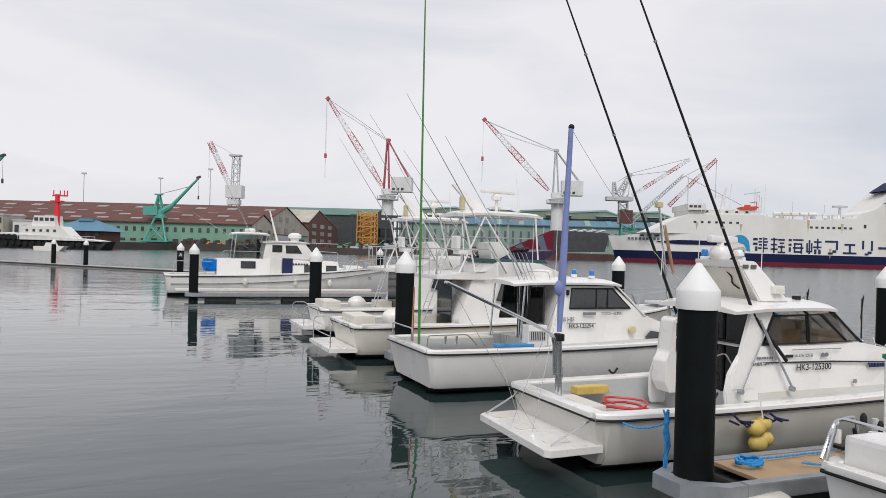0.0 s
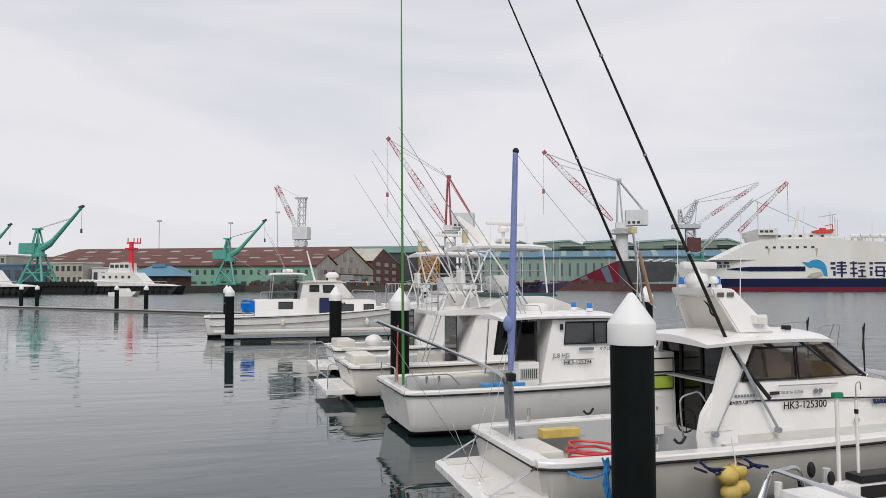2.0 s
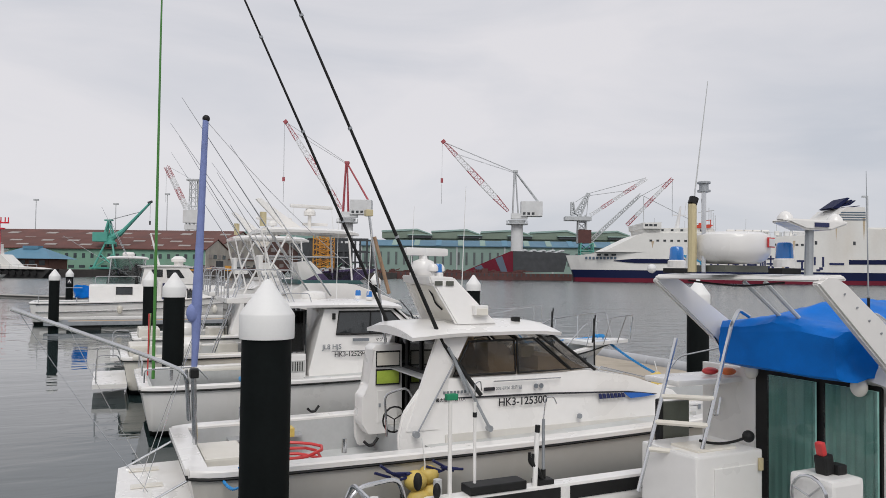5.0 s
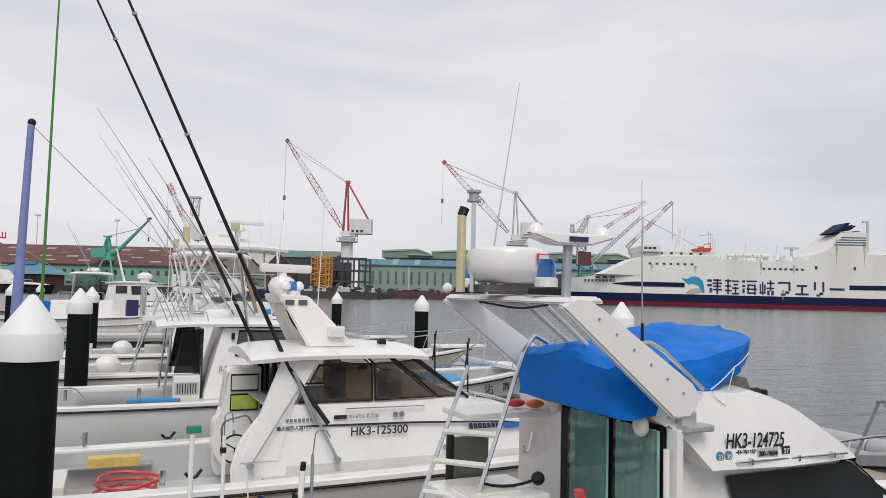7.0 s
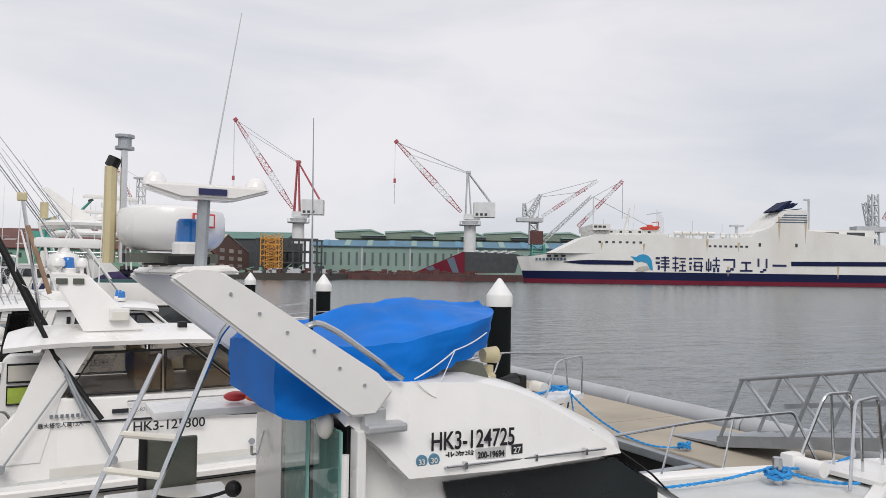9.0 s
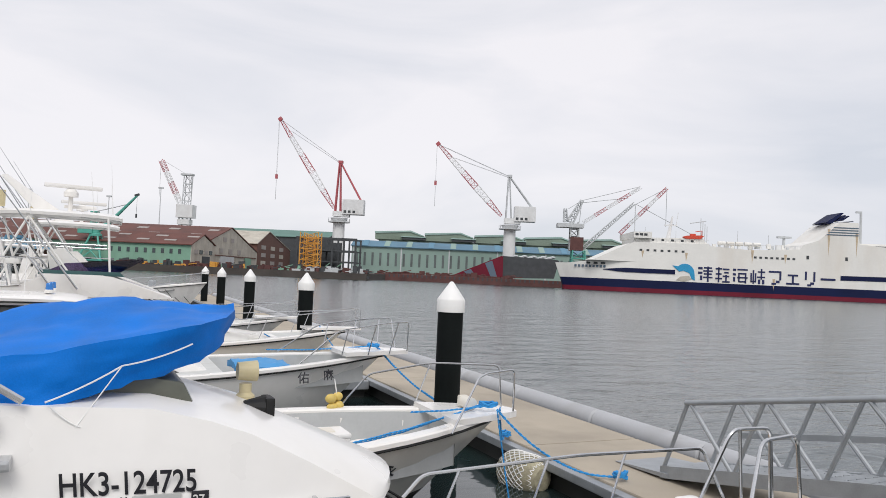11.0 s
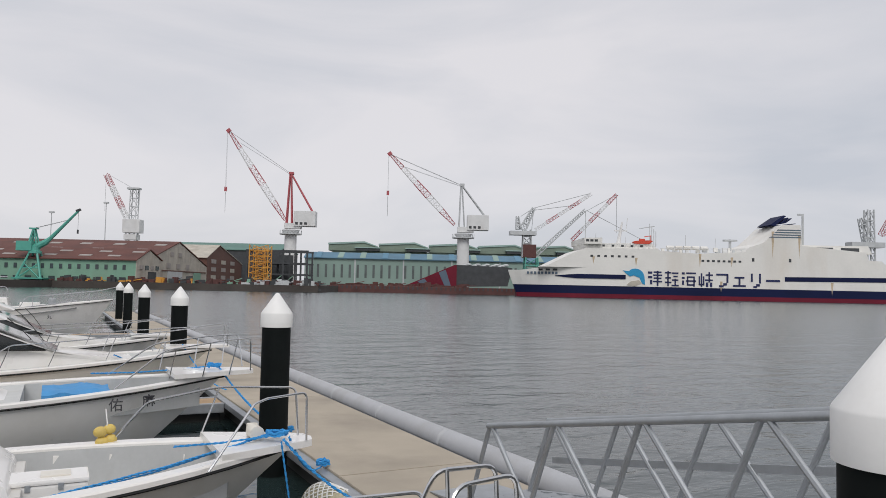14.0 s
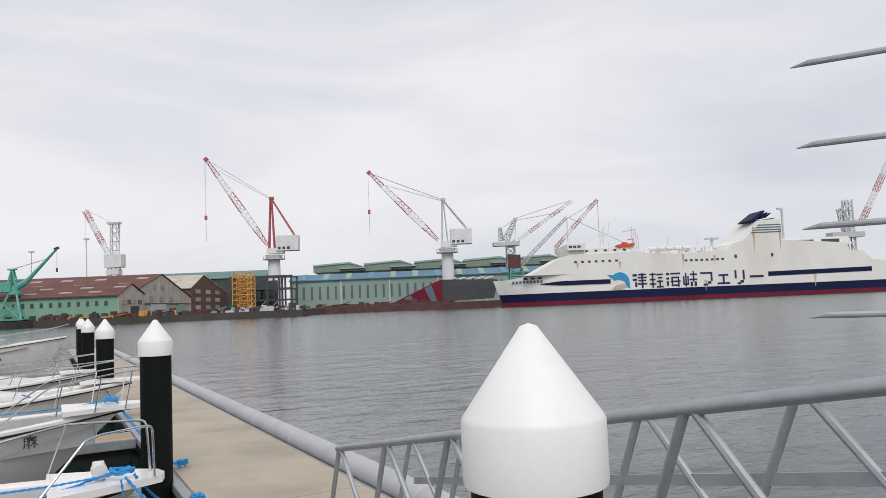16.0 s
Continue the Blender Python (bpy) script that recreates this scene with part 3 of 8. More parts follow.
for i in range(34):
    strip_box("window", (-70 + i * 4.25, -0.05, 10.2), (1.2, 0.2, 7.0), HALLPANE, t)
for i in range(6):
    strip_box("pilaster", (-72 + i * 26, -0.1, 9.9), (0.7, 0.5, 15), CRGREY, t)
t = thing("shipyard_hall", far(18, 430), "tall grey-green hall with a stepped roof behind the teal hall", "building")
strip_box("wall", (0, 10, 12), (140, 20, 21), GREYGREEN, t)
for i in range(5):
    x = -58 + i * 29
    bm = B()
    add_prism(bm, [(x - 14.2, 22.5), (x - 14.2, 26.2), (x + 6.5, 27.6), (x + 13.5, 25.4), (x + 13.5, 22.5)], -1, 20)
    part("roof_monitor", bm, GREYGREEN, t)
    bm = B()
    add_prism(bm, [(x - 14.4, 25.9), (x + 6.5, 27.2), (x + 14, 24.9), (x + 14, 25.4), (x + 6.5, 28.1), (x - 14.4, 26.9)], -1.5, 20.5)
    part("roof", bm, PALEROOF, t)
    strip_box("louvre", (x + 8.5, -1.2, 23.4), (13.5, 2.4, 1.5), DARKW, t)
    strip_box("louvre_roof", (x + 8.2, -1.4, 24.4), (14.5, 3.0, 0.6), PALEROOF, t)

# floating dock with a hull section
t = thing("floating_dock", far(0, 310), "rust-red floating dock with scattered steelwork", "dock")
strip_box("pontoon", (0, 6, 1.0), (78, 14, 3.4), DOCKRUST, t, 0.2)
rng = random.Random(5)
bm = B()
for i in range(120):
    h = rng.uniform(0.3, 2.0) * rng.uniform(0.4, 1)
    c = (rng.uniform(-38, 20), rng.uniform(-0.3, 9), 2.7 + h / 2)
    if i % 4 == 0:
        add_cyl(bm, c, (c[0] + rng.uniform(2, 6), c[1], c[2] + rng.uniform(-0.1, 1.2)), 0.18, seg=5)
    else:
        add_box(bm, c, (rng.uniform(0.5, 3), rng.uniform(0.5, 1.5), h), rz=rng.uniform(-20, 20))
pieces("clutter", bm, DOCKRUST, t, "rusty steel clutter")
bm = B()
for i in range(40):
    add_box(bm, (-38.5 + i * 1.95, -1.05, 2.0), (0.5, 0.15, 1.2))
pieces("tyre_fender", bm, DARKW, t)
t = thing("hull_section", far(15, 318), "ship hull under construction, red wedge and black side", "ship")
bm = B()
add_prism(bm, [(-22, 3.0), (-1, 12.3), (0, 12.3), (0, 3.0)], 0, 10)
part("red_bottom", bm, FRED, t, "red primed wedge")
for x in (-15.5, -6.5):
    z = 3.0 + (x + 22) * 0.443
    bm = B()
    add_prism(bm, [(x + 1.5, 3.05), (x - 1.2, z - 0.9), (x + 1.8, z + 0.35), (x + 4.2, 3.05)], -0.12, 0.1)
    part("bare_plate", bm, SLATE, t, "grey bare plating")
bm = B()
add_prism(bm, [(0, 3), (0, 12.4), (22, 11.8), (24, 11.4), (22, 3.6)], 0.5, 12)
part("black_side", bm, DARKW, t, "black steel side")
bm = B()
for i in range(14):
    add_ball(bm, (4 + i * 1.35, 4, 12.3 + 0.5 * math.sin(i * 2.1)), 1.1, 1.2, 1, 0.5, 8, 5)
pieces("deck_load", bm, CRGREY, t, "pale covered deck gear")

# quayside clutter in front of the sheds
t = thing("quay_clutter", far(-70, 263), "rusty drums, crates and pipes along the sea wall", "clutter", kind="stuff")
for name, m, count, xa, xb, tall in (("heap", DOCKRUST, 170, -60, 34, 2.2), ("crate", GREENW, 26, -55, 30, 2.6), ("yellow_gear", SCAFF, 34, -48, -8, 2.0), ("pale_gear", CRGREY, 70, 6, 34, 2.6), ("dark_gear", DARKW, 80, -60, 34, 2.8)):
    bm = B()
    for i in range(count):
        h = rng.uniform(0.4, tall) * rng.uniform(0.5, 1)
        c = (rng.uniform(xa, xb), rng.uniform(0.4, 5), 2.3 + h / 2)
        if i % 5 == 0:
            add_cyl(bm, c, (c[0] + rng.uniform(1, 4), c[1] + 0.5, c[2] + rng.uniform(-0.2, 0.9)), 0.16, seg=5)
        else:
            add_box(bm, c, (rng.uniform(0.4, 2.4), 1, h), rz=rng.uniform(-30, 30), ry=rng.uniform(-8, 8))
    part(name, bm, m, t)
bm = B()
for i in range(46):
    add_cyl(bm, (-60 + i * 2.1, -0.15, 1.0), (-60 + i * 2.1, -0.5, 1.0), 0.5, seg=8)
part("quay_tyre", bm, DARKW, t)


def pillar_crane(x, d, label, foot, tip, apex, aframe, hook, col_top=29.0):
    """A shipyard crane on a round column, with a lattice jib; points are (x, z) from the column's axis."""
    t = thing("shipyard_crane", far(x, d), label, "crane", "pillar cranes")
    bm = B()
    add_lathe(bm, [(3.2, 0), (2.9, col_top - 2), (3.8, col_top - 1.2), (4.4, col_top), (0, col_top)], seg=20)
    part("column", bm, CRWHITE, t, smooth=True)
    bm = B()
    add_lathe(bm, [(5.4, col_top - 2.2), (5.4, col_top - 1.7), (3, col_top - 1.7)], seg=20)
    for k in range(12):
        add_cyl(bm, (5.3 * math.cos(k * .52), 5.3 * math.sin(k * .52), col_top - 1.7), (5.3 * math.cos(k * .52), 5.3 * math.sin(k * .52), col_top), 0.1, seg=4)
    part("walkway", bm, CRGREY, t)
    bm = B()
    add_box(bm, (7.0, 0, col_top + 5.6), (10.5, 6.5, 7.4), bevel=0.15)
    add_box(bm, (1.0, 0, col_top + 2.0), (8.0, 5, 2.6))
    part("machinery_house", bm, CRWHITE, t)
    bm = B()
    for k in range(3):
        add_box(bm, (3.2 + k * 2.2, -3.3, col_top + 3.2), (1.3, 0.1, 1.2))
    pieces("window", bm, DARKW, t)
    bm = B()
    for s in (-1.8, 1.8):
        add_cyl(bm, (-2.2, s, col_top + 3), (apex[0] - 0.6, s * 0.4, apex[1]), 0.36, seg=6)
        add_cyl(bm, (0.5, s, col_top + 3), (apex[0], s * 0.4, apex[1]), 0.32, seg=6)
        add_cyl(bm, (apex[0], s * 0.4, apex[1]), (10.5, s, col_top + 9), 0.38, seg=6)
    for k in range(5):
        f = k / 5
        add_cyl(bm, (apex[0] + (10.5 - apex[0]) * f, -1, apex[1] + (col_top + 9 - apex[1]) * f), (apex[0] + (10.5 - apex[0]) * (f + .1), 1, apex[1] + (col_top + 9 - apex[1]) * (f + .1)), 0.2, seg=4)
    add_box(bm, (apex[0], 0, apex[1] + 0.3), (2.2, 2.4, 1.2))
    part("a_frame", bm, aframe, t)
    f, e = Vector((foot[0], 0, foot[1])), Vector((tip[0], 0, tip[1]))
    for i in range(5):
        bm = B()
        lattice(bm, f.lerp(e, i / 5), f.lerp(e, (i + 1) / 5), (1.2, 2.6, 3.0, 2.6, 2.0)[i], (2.6, 3.0, 2.6, 2.0, 1.0)[i], 4, 0.12)
        part("jib", bm, (CRRED, CRWHITE, CRRED, CRWHITE, CRRED)[i], t)
    bm = B()
    add_box(bm, e, (2.0, 1.4, 1.6), ry=-40)
    part("jib_head", bm, CRRED, t)
    bm = B()
    for s in (-0.8, 0.8):
        add_cyl(bm, (apex[0], s, apex[1]), (tip[0] + 1, s, tip[1] - 0.6), 0.10, seg=4)
        add_cyl(bm, (apex[0], s, apex[1] - 0.5), (tip[0] + 6, s, tip[1] - 6), 0.07, seg=4)
    for s in (-0.5, 0.5):
        add_cyl(bm, (tip[0] - 0.5, s, tip[1]), (tip[0] - 0.5, s, hook + 12), 0.06, seg=4)
    add_cyl(bm, (tip[0] - 0.5, 0, hook + 10), (tip[0] - 0.5, 0, hook), 0.12, seg=4)
    pieces("cable", bm, CRGREY, t)
    bm = B()
    add_box(bm, (tip[0] - 0.5, 0, hook + 11.5), (1.2, 0.8, 2.2))
    part("hook_block", bm, CRRED, t)
    return t


pillar_crane(-64.6, 365, "white shipyard crane with red and white jib and red A-frame", (-3, 34), (-31.9, 77.4), (-0.5, 56.7), CRRED, 37)
pillar_crane(20.0, 365, "white shipyard crane with red and white jib and grey A-frame", (-4.5, 33.5), (-37.1, 68.0), (-1, 53), CRGREY, 37)

t = thing("shipyard_crane", far(-167, 430), "grey shipyard tower crane with a steep red and white jib", "crane", "pillar cranes")
bm = B()
lattice(bm, (0, 0, 0), (0, 0, 30), 5, 5, 6, 0.4)
lattice(bm, (0.5, 0, 30), (0.5, 0, 55), 4.0, 3.4, 5, 0.24)
add_box(bm, (0.3, 0, 55.5), (7, 4, 1))
part("tower", bm, CRGREY, t)
bm = B()
add_box(bm, (0.5, 0, 33.8), (9.6, 7, 7.6), bevel=0.1)
add_box(bm, (0, 0, 27.5), (7, 6, 3))
part("machinery_house", bm, CRWHITE, t)
for i in range(4):
    bm = B()
    f, e = Vector((-3, 0, 38)), Vector((-16, 0, 63.5))
    lattice(bm, f.lerp(e, i / 4), f.lerp(e, (i + 1) / 4), 2.6, 2.4, 4, 0.14)
    part("jib", bm, (CRWHITE, CRRED, CRWHITE, CRRED)[i], t)
bm = B()
add_cyl(bm, (1, 0, 55), (-15.5, 0, 63.8), 0.1, seg=4)
add_cyl(bm, (-16, 0, 63), (-16, 0, 42), 0.1, seg=4)
add_cyl(bm, (3.5, 0, 55), (3, 0, 37), 0.25, seg=4)
pieces("cable", bm, CRGREY, t)

# cluster by the ferry's bow
t = thing("shipyard_crane", far(50, 340), "grey harbour crane with green portal and two red and white jibs", "crane", "pillar cranes")
bm = B()
lattice(bm, (0, 0, 2), (0, 0, 17), 7, 5.5, 4, 0.35)
part("portal", bm, CRGREEN, t)
bm = B()
add_box(bm, (-1, 0, 20), (6, 5, 6))
part("cab", bm, DOCKRUST, t)
bm = B()
lattice(bm, (-2, 0, 17), (-2, 0, 30), 4, 3.5, 4, 0.35)
lattice(bm, (-4, 0, 30), (1, 0, 40), 3, 1.2, 4, 0.3)
lattice(bm, (-6, 0, 30), (-6.5, 0, 36), 2, 1, 3, 0.3)
add_box(bm, (-4, 0, 28.2), (12, 6, 1.8))
lattice(bm, (2, 0, 18), (25, 0, 39.8), 1.6, 1.1, 10, 0.2)
part("frame", bm, CRGREY, t)
for i in range(5):
    for a, b, k in (((2, 0, 30), (27.7, 0, 47.2), 0), ((20, 6, 26), (41, 6, 48), 1)):
        bm = B()
        a, b = Vector(a), Vector(b)
        lattice(bm, a.lerp(b, i / 5), a.lerp(b, (i + 1) / 5), 1.5, 1.3, 4, 0.11)
        part("jib", bm, (CRWHITE, CRRED)[(i + k) % 2], t)
bm = B()
for a, b in (((1, 0, 40), (27, 0, 47.4)), ((1, 0, 39), (22, 0, 42)), ((-5, 0, 36), (1, 0, 40)), ((27, 6, 40), (53, 6, 27)), ((41, 6, 48), (27, 6, 40)), ((41, 6, 48), (41, 6, 30)), ((1, 0, 40), (0, 0, 28))):
    add_cyl(bm, a, b, 0.14, seg=4)
pieces("cable", bm, CRGREY, t)
t = thing("shipyard_crane", far(214, 350), "grey crane with a red and white jib beyond the ferry", "crane", "pillar cranes")
bm = B()
lattice(bm, (0, 0, 2), (0, 0, 44), 4, 3, 8, 0.4)
add_box(bm, (-2, 0, 27), (16, 6, 2.5))
lattice(bm, (0, 0, 27), (-4, 0, 40), 4, 2, 4, 0.3)
part("tower", bm, CRGREY, t)
for i in range(5):
    bm = B()
    a, b = Vector((6, 0, 32)), Vector((28, 0, 72))
    lattice(bm, a.lerp(b, i / 5), a.lerp(b, (i + 1) / 5), 2.2, 2.0, 4, 0.13)
    part("jib", bm, (CRRED, CRWHITE)[i % 2], t)


def green_crane(x, d):
    t = thing("harbour_crane", far(x, d), "green level-luffing harbour crane on a splayed portal", "crane", "green harbour cranes")
    bm = B()
    for sx in (-4.4, 4.4):
        for sy in (-4, 4):
            add_cyl(bm, (sx, sy, 2.3), (sx * 0.3, sy * 0.3, 11.8), 0.42, 0.35, seg=6)
    for sy in (-4, 4):
        add_cyl(bm, (-4.4, sy, 2.4), (2.4, sy * 0.55, 8), 0.25, seg=5)
        add_cyl(bm, (4.4, sy, 2.4), (-2.4, sy * 0.55, 8), 0.25, seg=5)
        add_cyl(bm, (-2.8, sy * 0.65, 6.5), (2.8, sy * 0.65, 6.5), 0.22, seg=5)
    add_box(bm, (0, 0, 2.9), (10.5, 9.5, 0.5))
    pieces("portal_member", bm, CRGREEN, t)
    bm = B()
    add_lathe(bm, [(2.2, 11.6), (2.2, 12.4), (1.6, 12.6), (1.6, 14)], seg=14)
    part("slewing_ring", bm, CRGREEN, t)
    bm = B()
    add_box(bm, (-3.0, 0, 14.2), (5.4, 4.2, 3.4), bevel=0.1)
    part("machinery_house", bm, CRGREEN, t)
    bm = B()
    for s in (-1, 1):
        add_cyl(bm, (-1.8, s, 15), (-0.7, s * .5, 20.5), 0.4, 0.3, seg=6)
        add_cyl(bm, (1.0, s, 14), (-0.5, s * .5, 20.5), 0.3, seg=6)
    add_box(bm, (-0.7, 0, 20.4), (2.6, 1.8, 0.5))
    part("mast", bm, CRGREEN, t)
    bm = B()
    add_tube(bm, [(-1, 0, 13.2), (3.5, 0, 15.6), (5, 0, 16.9), (14.6, 0, 27.1)], [1.3, 1.1, 0.75, 0.4], 8)
    part("jib", bm, CRGREEN, t)
    bm = B()
    add_box(bm, (14.4, 0, 27.2), (1.6, 0.9, 0.7), ry=-20)
    part("jib_head", bm, DARKW, t)
    bm = B()
    for s in (-0.4, 0.4):
        add_cyl(bm, (-0.5, s, 20.5), (11, s, 23.6), 0.05, seg=4)
    add_cyl(bm, (14.5, 0, 27), (14.5, 0, 20), 0.05, seg=4)
    add_box(bm, (14.5, 0, 19.6), (0.5, 0.4, 1.4))
    pieces("cable", bm, DARKW, t)
    return t


g = green_crane(-135.8, 262 + 3)
copy_thing(g, far(-172.2, 207))
copy_thing(g, far(-245, 265))

# left-hand shore
t = thing("panel_wall", far(-201, 172), "tall slate-blue panelled wall of a floating dock", "building")
strip_box("wall", (0, 8, 8), (38, 16, 16), SLATE, t)
for i in range(9):
    strip_box("post", (-18.5 + i * 4.65, -0.15, 9), (0.35, 0.5, 14), DARKW, t)
for k in range(7):
    strip_box("rail", (0, -0.1, 3 + k * 2), (38, 0.35, 0.16), DARKW, t)


def house(name, label, x, d, w, dep, h, wall, roof, rows, cols):
    t = thing(name, far(x, d), label, "building")
    strip_box("wall", (0, dep / 2, 2.3 + h / 2), (w, dep, h), wall, t)
    strip_box("roof", (0, dep / 2, 2.3 + h + 0.2), (w + 0.5, dep + 0.5, 0.5), roof, t)
    for r in range(rows):
        for c in range(cols):
            strip_box("window", (-w / 2 + (c + 0.5) * w / cols, -0.03, 2.3 + (r + 0.55) * h / rows), (w / cols * 0.5, 0.2, h / rows * 0.45), PANE, t)
    return t


house("office_building", "pale beige two-storey harbour office", -188, 240, 16, 12, 8.2, BEIGEW, CRGREY, 2, 7)
house("office_building", "low pale concrete building beside the office", -172.5, 243, 12, 10, 6.4, FWHITE, CRGREY, 1, 4)
house("office_building", "grey three-storey building behind the green crane", -219, 236, 22, 14, 11.0, BEIGEW, CRGREY, 3, 8)
house("dark_shed", "dark blue-grey shed on the wharf", -201, 226, 16, 12, 7.2, SLATE, BLUEROOF, 1, 4)
t = thing("pavilion", far(-146.2, 228), "brick pavilion with a blue hipped roof", "building")
strip_box("wall", (0, 6, 4.0), (17, 11, 3.6), BROWNW, t)
bm = B()
vs = [bm.verts.new(p) for p in ((-10.5, -2, 5.6), (10.5, -2, 5.6), (10.5, 14, 5.6), (-10.5, 14, 5.6), (-3.5, 6, 9.2), (3.5, 6, 9.2))]
for f in ((0, 1, 5, 4), (1, 2, 5), (2, 3, 4, 5), (3, 0, 4), (3, 2, 1, 0)):
    bm.faces.new([vs[i] for i in f])
part("roof", bm, BLUEROOF, t)
strip_box("lantern", (0, 6, 9.3), (5, 3, 1.0), BLUEROOF, t)
for k in range(5):
    strip_box("window", (-6.5 + k * 3.2, 0.45, 4.3), (1.8, 0.2, 1.5), PANE, t)


def tug(x, d, w, mast, mh, label):
    t = thing("tugboat", far(x, d), label, "tugboat", "moored tugs")
    h = w / 2
    bm = B()
    add_prism(bm, [(-h, 2.4), (-h + 1.2, -0.5), (h - 2.0, -0.5), (h, 2.4)], lambda p: -3.6 if abs(p[0]) < h - 1 else -2.2, lambda p: 3.6 if abs(p[0]) < h - 1 else 2.2)
    part("hull", bm, BLACK, t)
    bm = B()
    add_prism(bm, [(-h + 0.5, 2.35), (-h + 0.3, 4.3), (-h * 0.1, 3.4), (h * 0.7, 2.8), (h * 0.9, 2.35)], -3.3, 3.3)
    add_prism(bm, [(-h * 0.62, 3.4), (-h * 0.58, 6.3), (h * 0.12, 6.3), (h * 0.35, 3.0)], -2.7, 2.7)
    add_prism(bm, [(-h * 0.45, 6.3), (-h * 0.40, 9.2), (-h * 0.02, 9.2), (0, 6.3)], -2.0, 2.0)
    part("superstructure", bm, FWHITE, t)
    bm = B()
    for k in range(4):
        add_box(bm, (-h * 0.36 + k * h * 0.1, -2.02, 8.2), (h * 0.07, 0.15, 0.9))
    for k in range(5):
        add_box(bm, (-h * 0.5 + k * h * 0.13, -2.72, 5.0), (0.7, 0.15, 0.7))
    pieces("window", bm, DARKW, t)
    bm = B()
    add_cyl(bm, (-h * 0.05, 0, 6.2), (-h * 0.05, 0, mh), 0.85, 0.6, seg=8)
    add_box(bm, (-h * 0.05, 0, mh - 2), (3.2, 1.6, 0.4))
    add_box(bm, (0, 0, mh - 0.4), (4.4, 0.5, 0.4))
    for k in (-1.9, 0, 1.2, 2.1):
        add_cyl(bm, (k, 0, mh - 0.4), (k, 0, mh + 1.1), 0.16, seg=5)
    part("mast", bm, mast, t, "bright signal-coloured mast")
    bm = B()
    for k in range(11):
        add_cyl(bm, (-h * 0.8 + k * h * 0.16, -3.5, 2.4), (-h * 0.8 + k * h * 0.16, -3.5, 3.6), 0.05, seg=4)
    add_cyl(bm, (-h * 0.8, -3.5, 3.6), (h * 0.8, -3.5, 3.6), 0.05, seg=4)
    part("railing", bm, CRWHITE, t)
    bm = B()
    for k in range(14):
        add_cyl(bm, (-h * 0.85 + k * h * 0.125, -3.6, 1.3), (-h * 0.85 + k * h * 0.125, -4.0, 1.3), 0.7, seg=10)
    pieces("tyre_fender", bm, BLACK, t)
    return t


tug(-143, 152, 26, ORANGE, 13.4, "white tugboat with a black hull and orange mast")
tug(-133.5, 197, 31, REDMAST, 15.4, "white tugboat with a black hull and red mast")
t = thing("barge", far(-155, 194), "low black barge lined with tyre fenders", "barge")
strip_box("hull", (0, 3, 1.2), (24, 7, 4.4), BLACK, t, 0.3)
strip_box("boot_top", (-9, -0.55, 0.9), (7, 0.3, 3.4), DOCKRUST, t)
bm = B()
for k in range(16):
    add_cyl(bm, (-11 + k * 1.45, -0.5, 3.0), (-11 + k * 1.45, -1.0, 3.0), 0.8, seg=9)
pieces("tyre_fender", bm, BLACK, t)
t = thing("motorboat", far(-113, 160), "small white motorboat beside the breakwater", "boat")
bm = B()
add_prism(bm, [(-3.5, 1.0), (-3.3, -0.1), (2.6, -0.1), (4, 1.2)], -1, 1)
add_prism(bm, [(-1, 1.0), (-0.6, 1.9), (1, 1.9), (1.6, 1.0)], -0.8, 0.8)
part("hull", bm, FWHITE, t)

# far floodlight masts
for k, (x, z) in enumerate(((-178, 46), (-208, 40), (-255, 42))):
    t = thing("floodlight_mast", far(x, 420), "slim grey floodlight mast behind the sheds", "mast")
    bm = B()
    add_cyl(bm, (0, 0, 2), (0, 0, z), 0.3, 0.2, seg=6)
    part("pole", bm, CRGREY, t)
    bm = B()
    add_box(bm, (0, 0, z), (2.6, 1.4, 0.9))
    part("lamp_head", bm, CRGREY, t)

# ---- the ferry ----
t = thing("ferry", far(0, 275), "large white car ferry with navy and red hull bands", "ferry")
W = 23.0


def band(name, poly, m, y0=0.0, y1=W, label=""):
    bm = B()
    add_prism(bm, poly, y0, y1)
    return part(name, bm, m, t, label)


def bow_y(p):
    """The side draws in towards the stem."""
    k = max(0.0, min(1.0, (62 - p[0]) / 28))
    return 11.0 * k ** 1.9


def bow_far(p):
    return W - bow_y(p)


def cut(x0, x1, n, z0, z1, stem=None):
    top = [(x0 + (x1 - x0) * i / n, z1(x0 + (x1 - x0) * i / n) if callable(z1) else z1) for i in range(n + 1)]
    bot = [(x0 + (x1 - x0) * i / n, z0) for i in range(n, -1, -1)]
    return top, bot


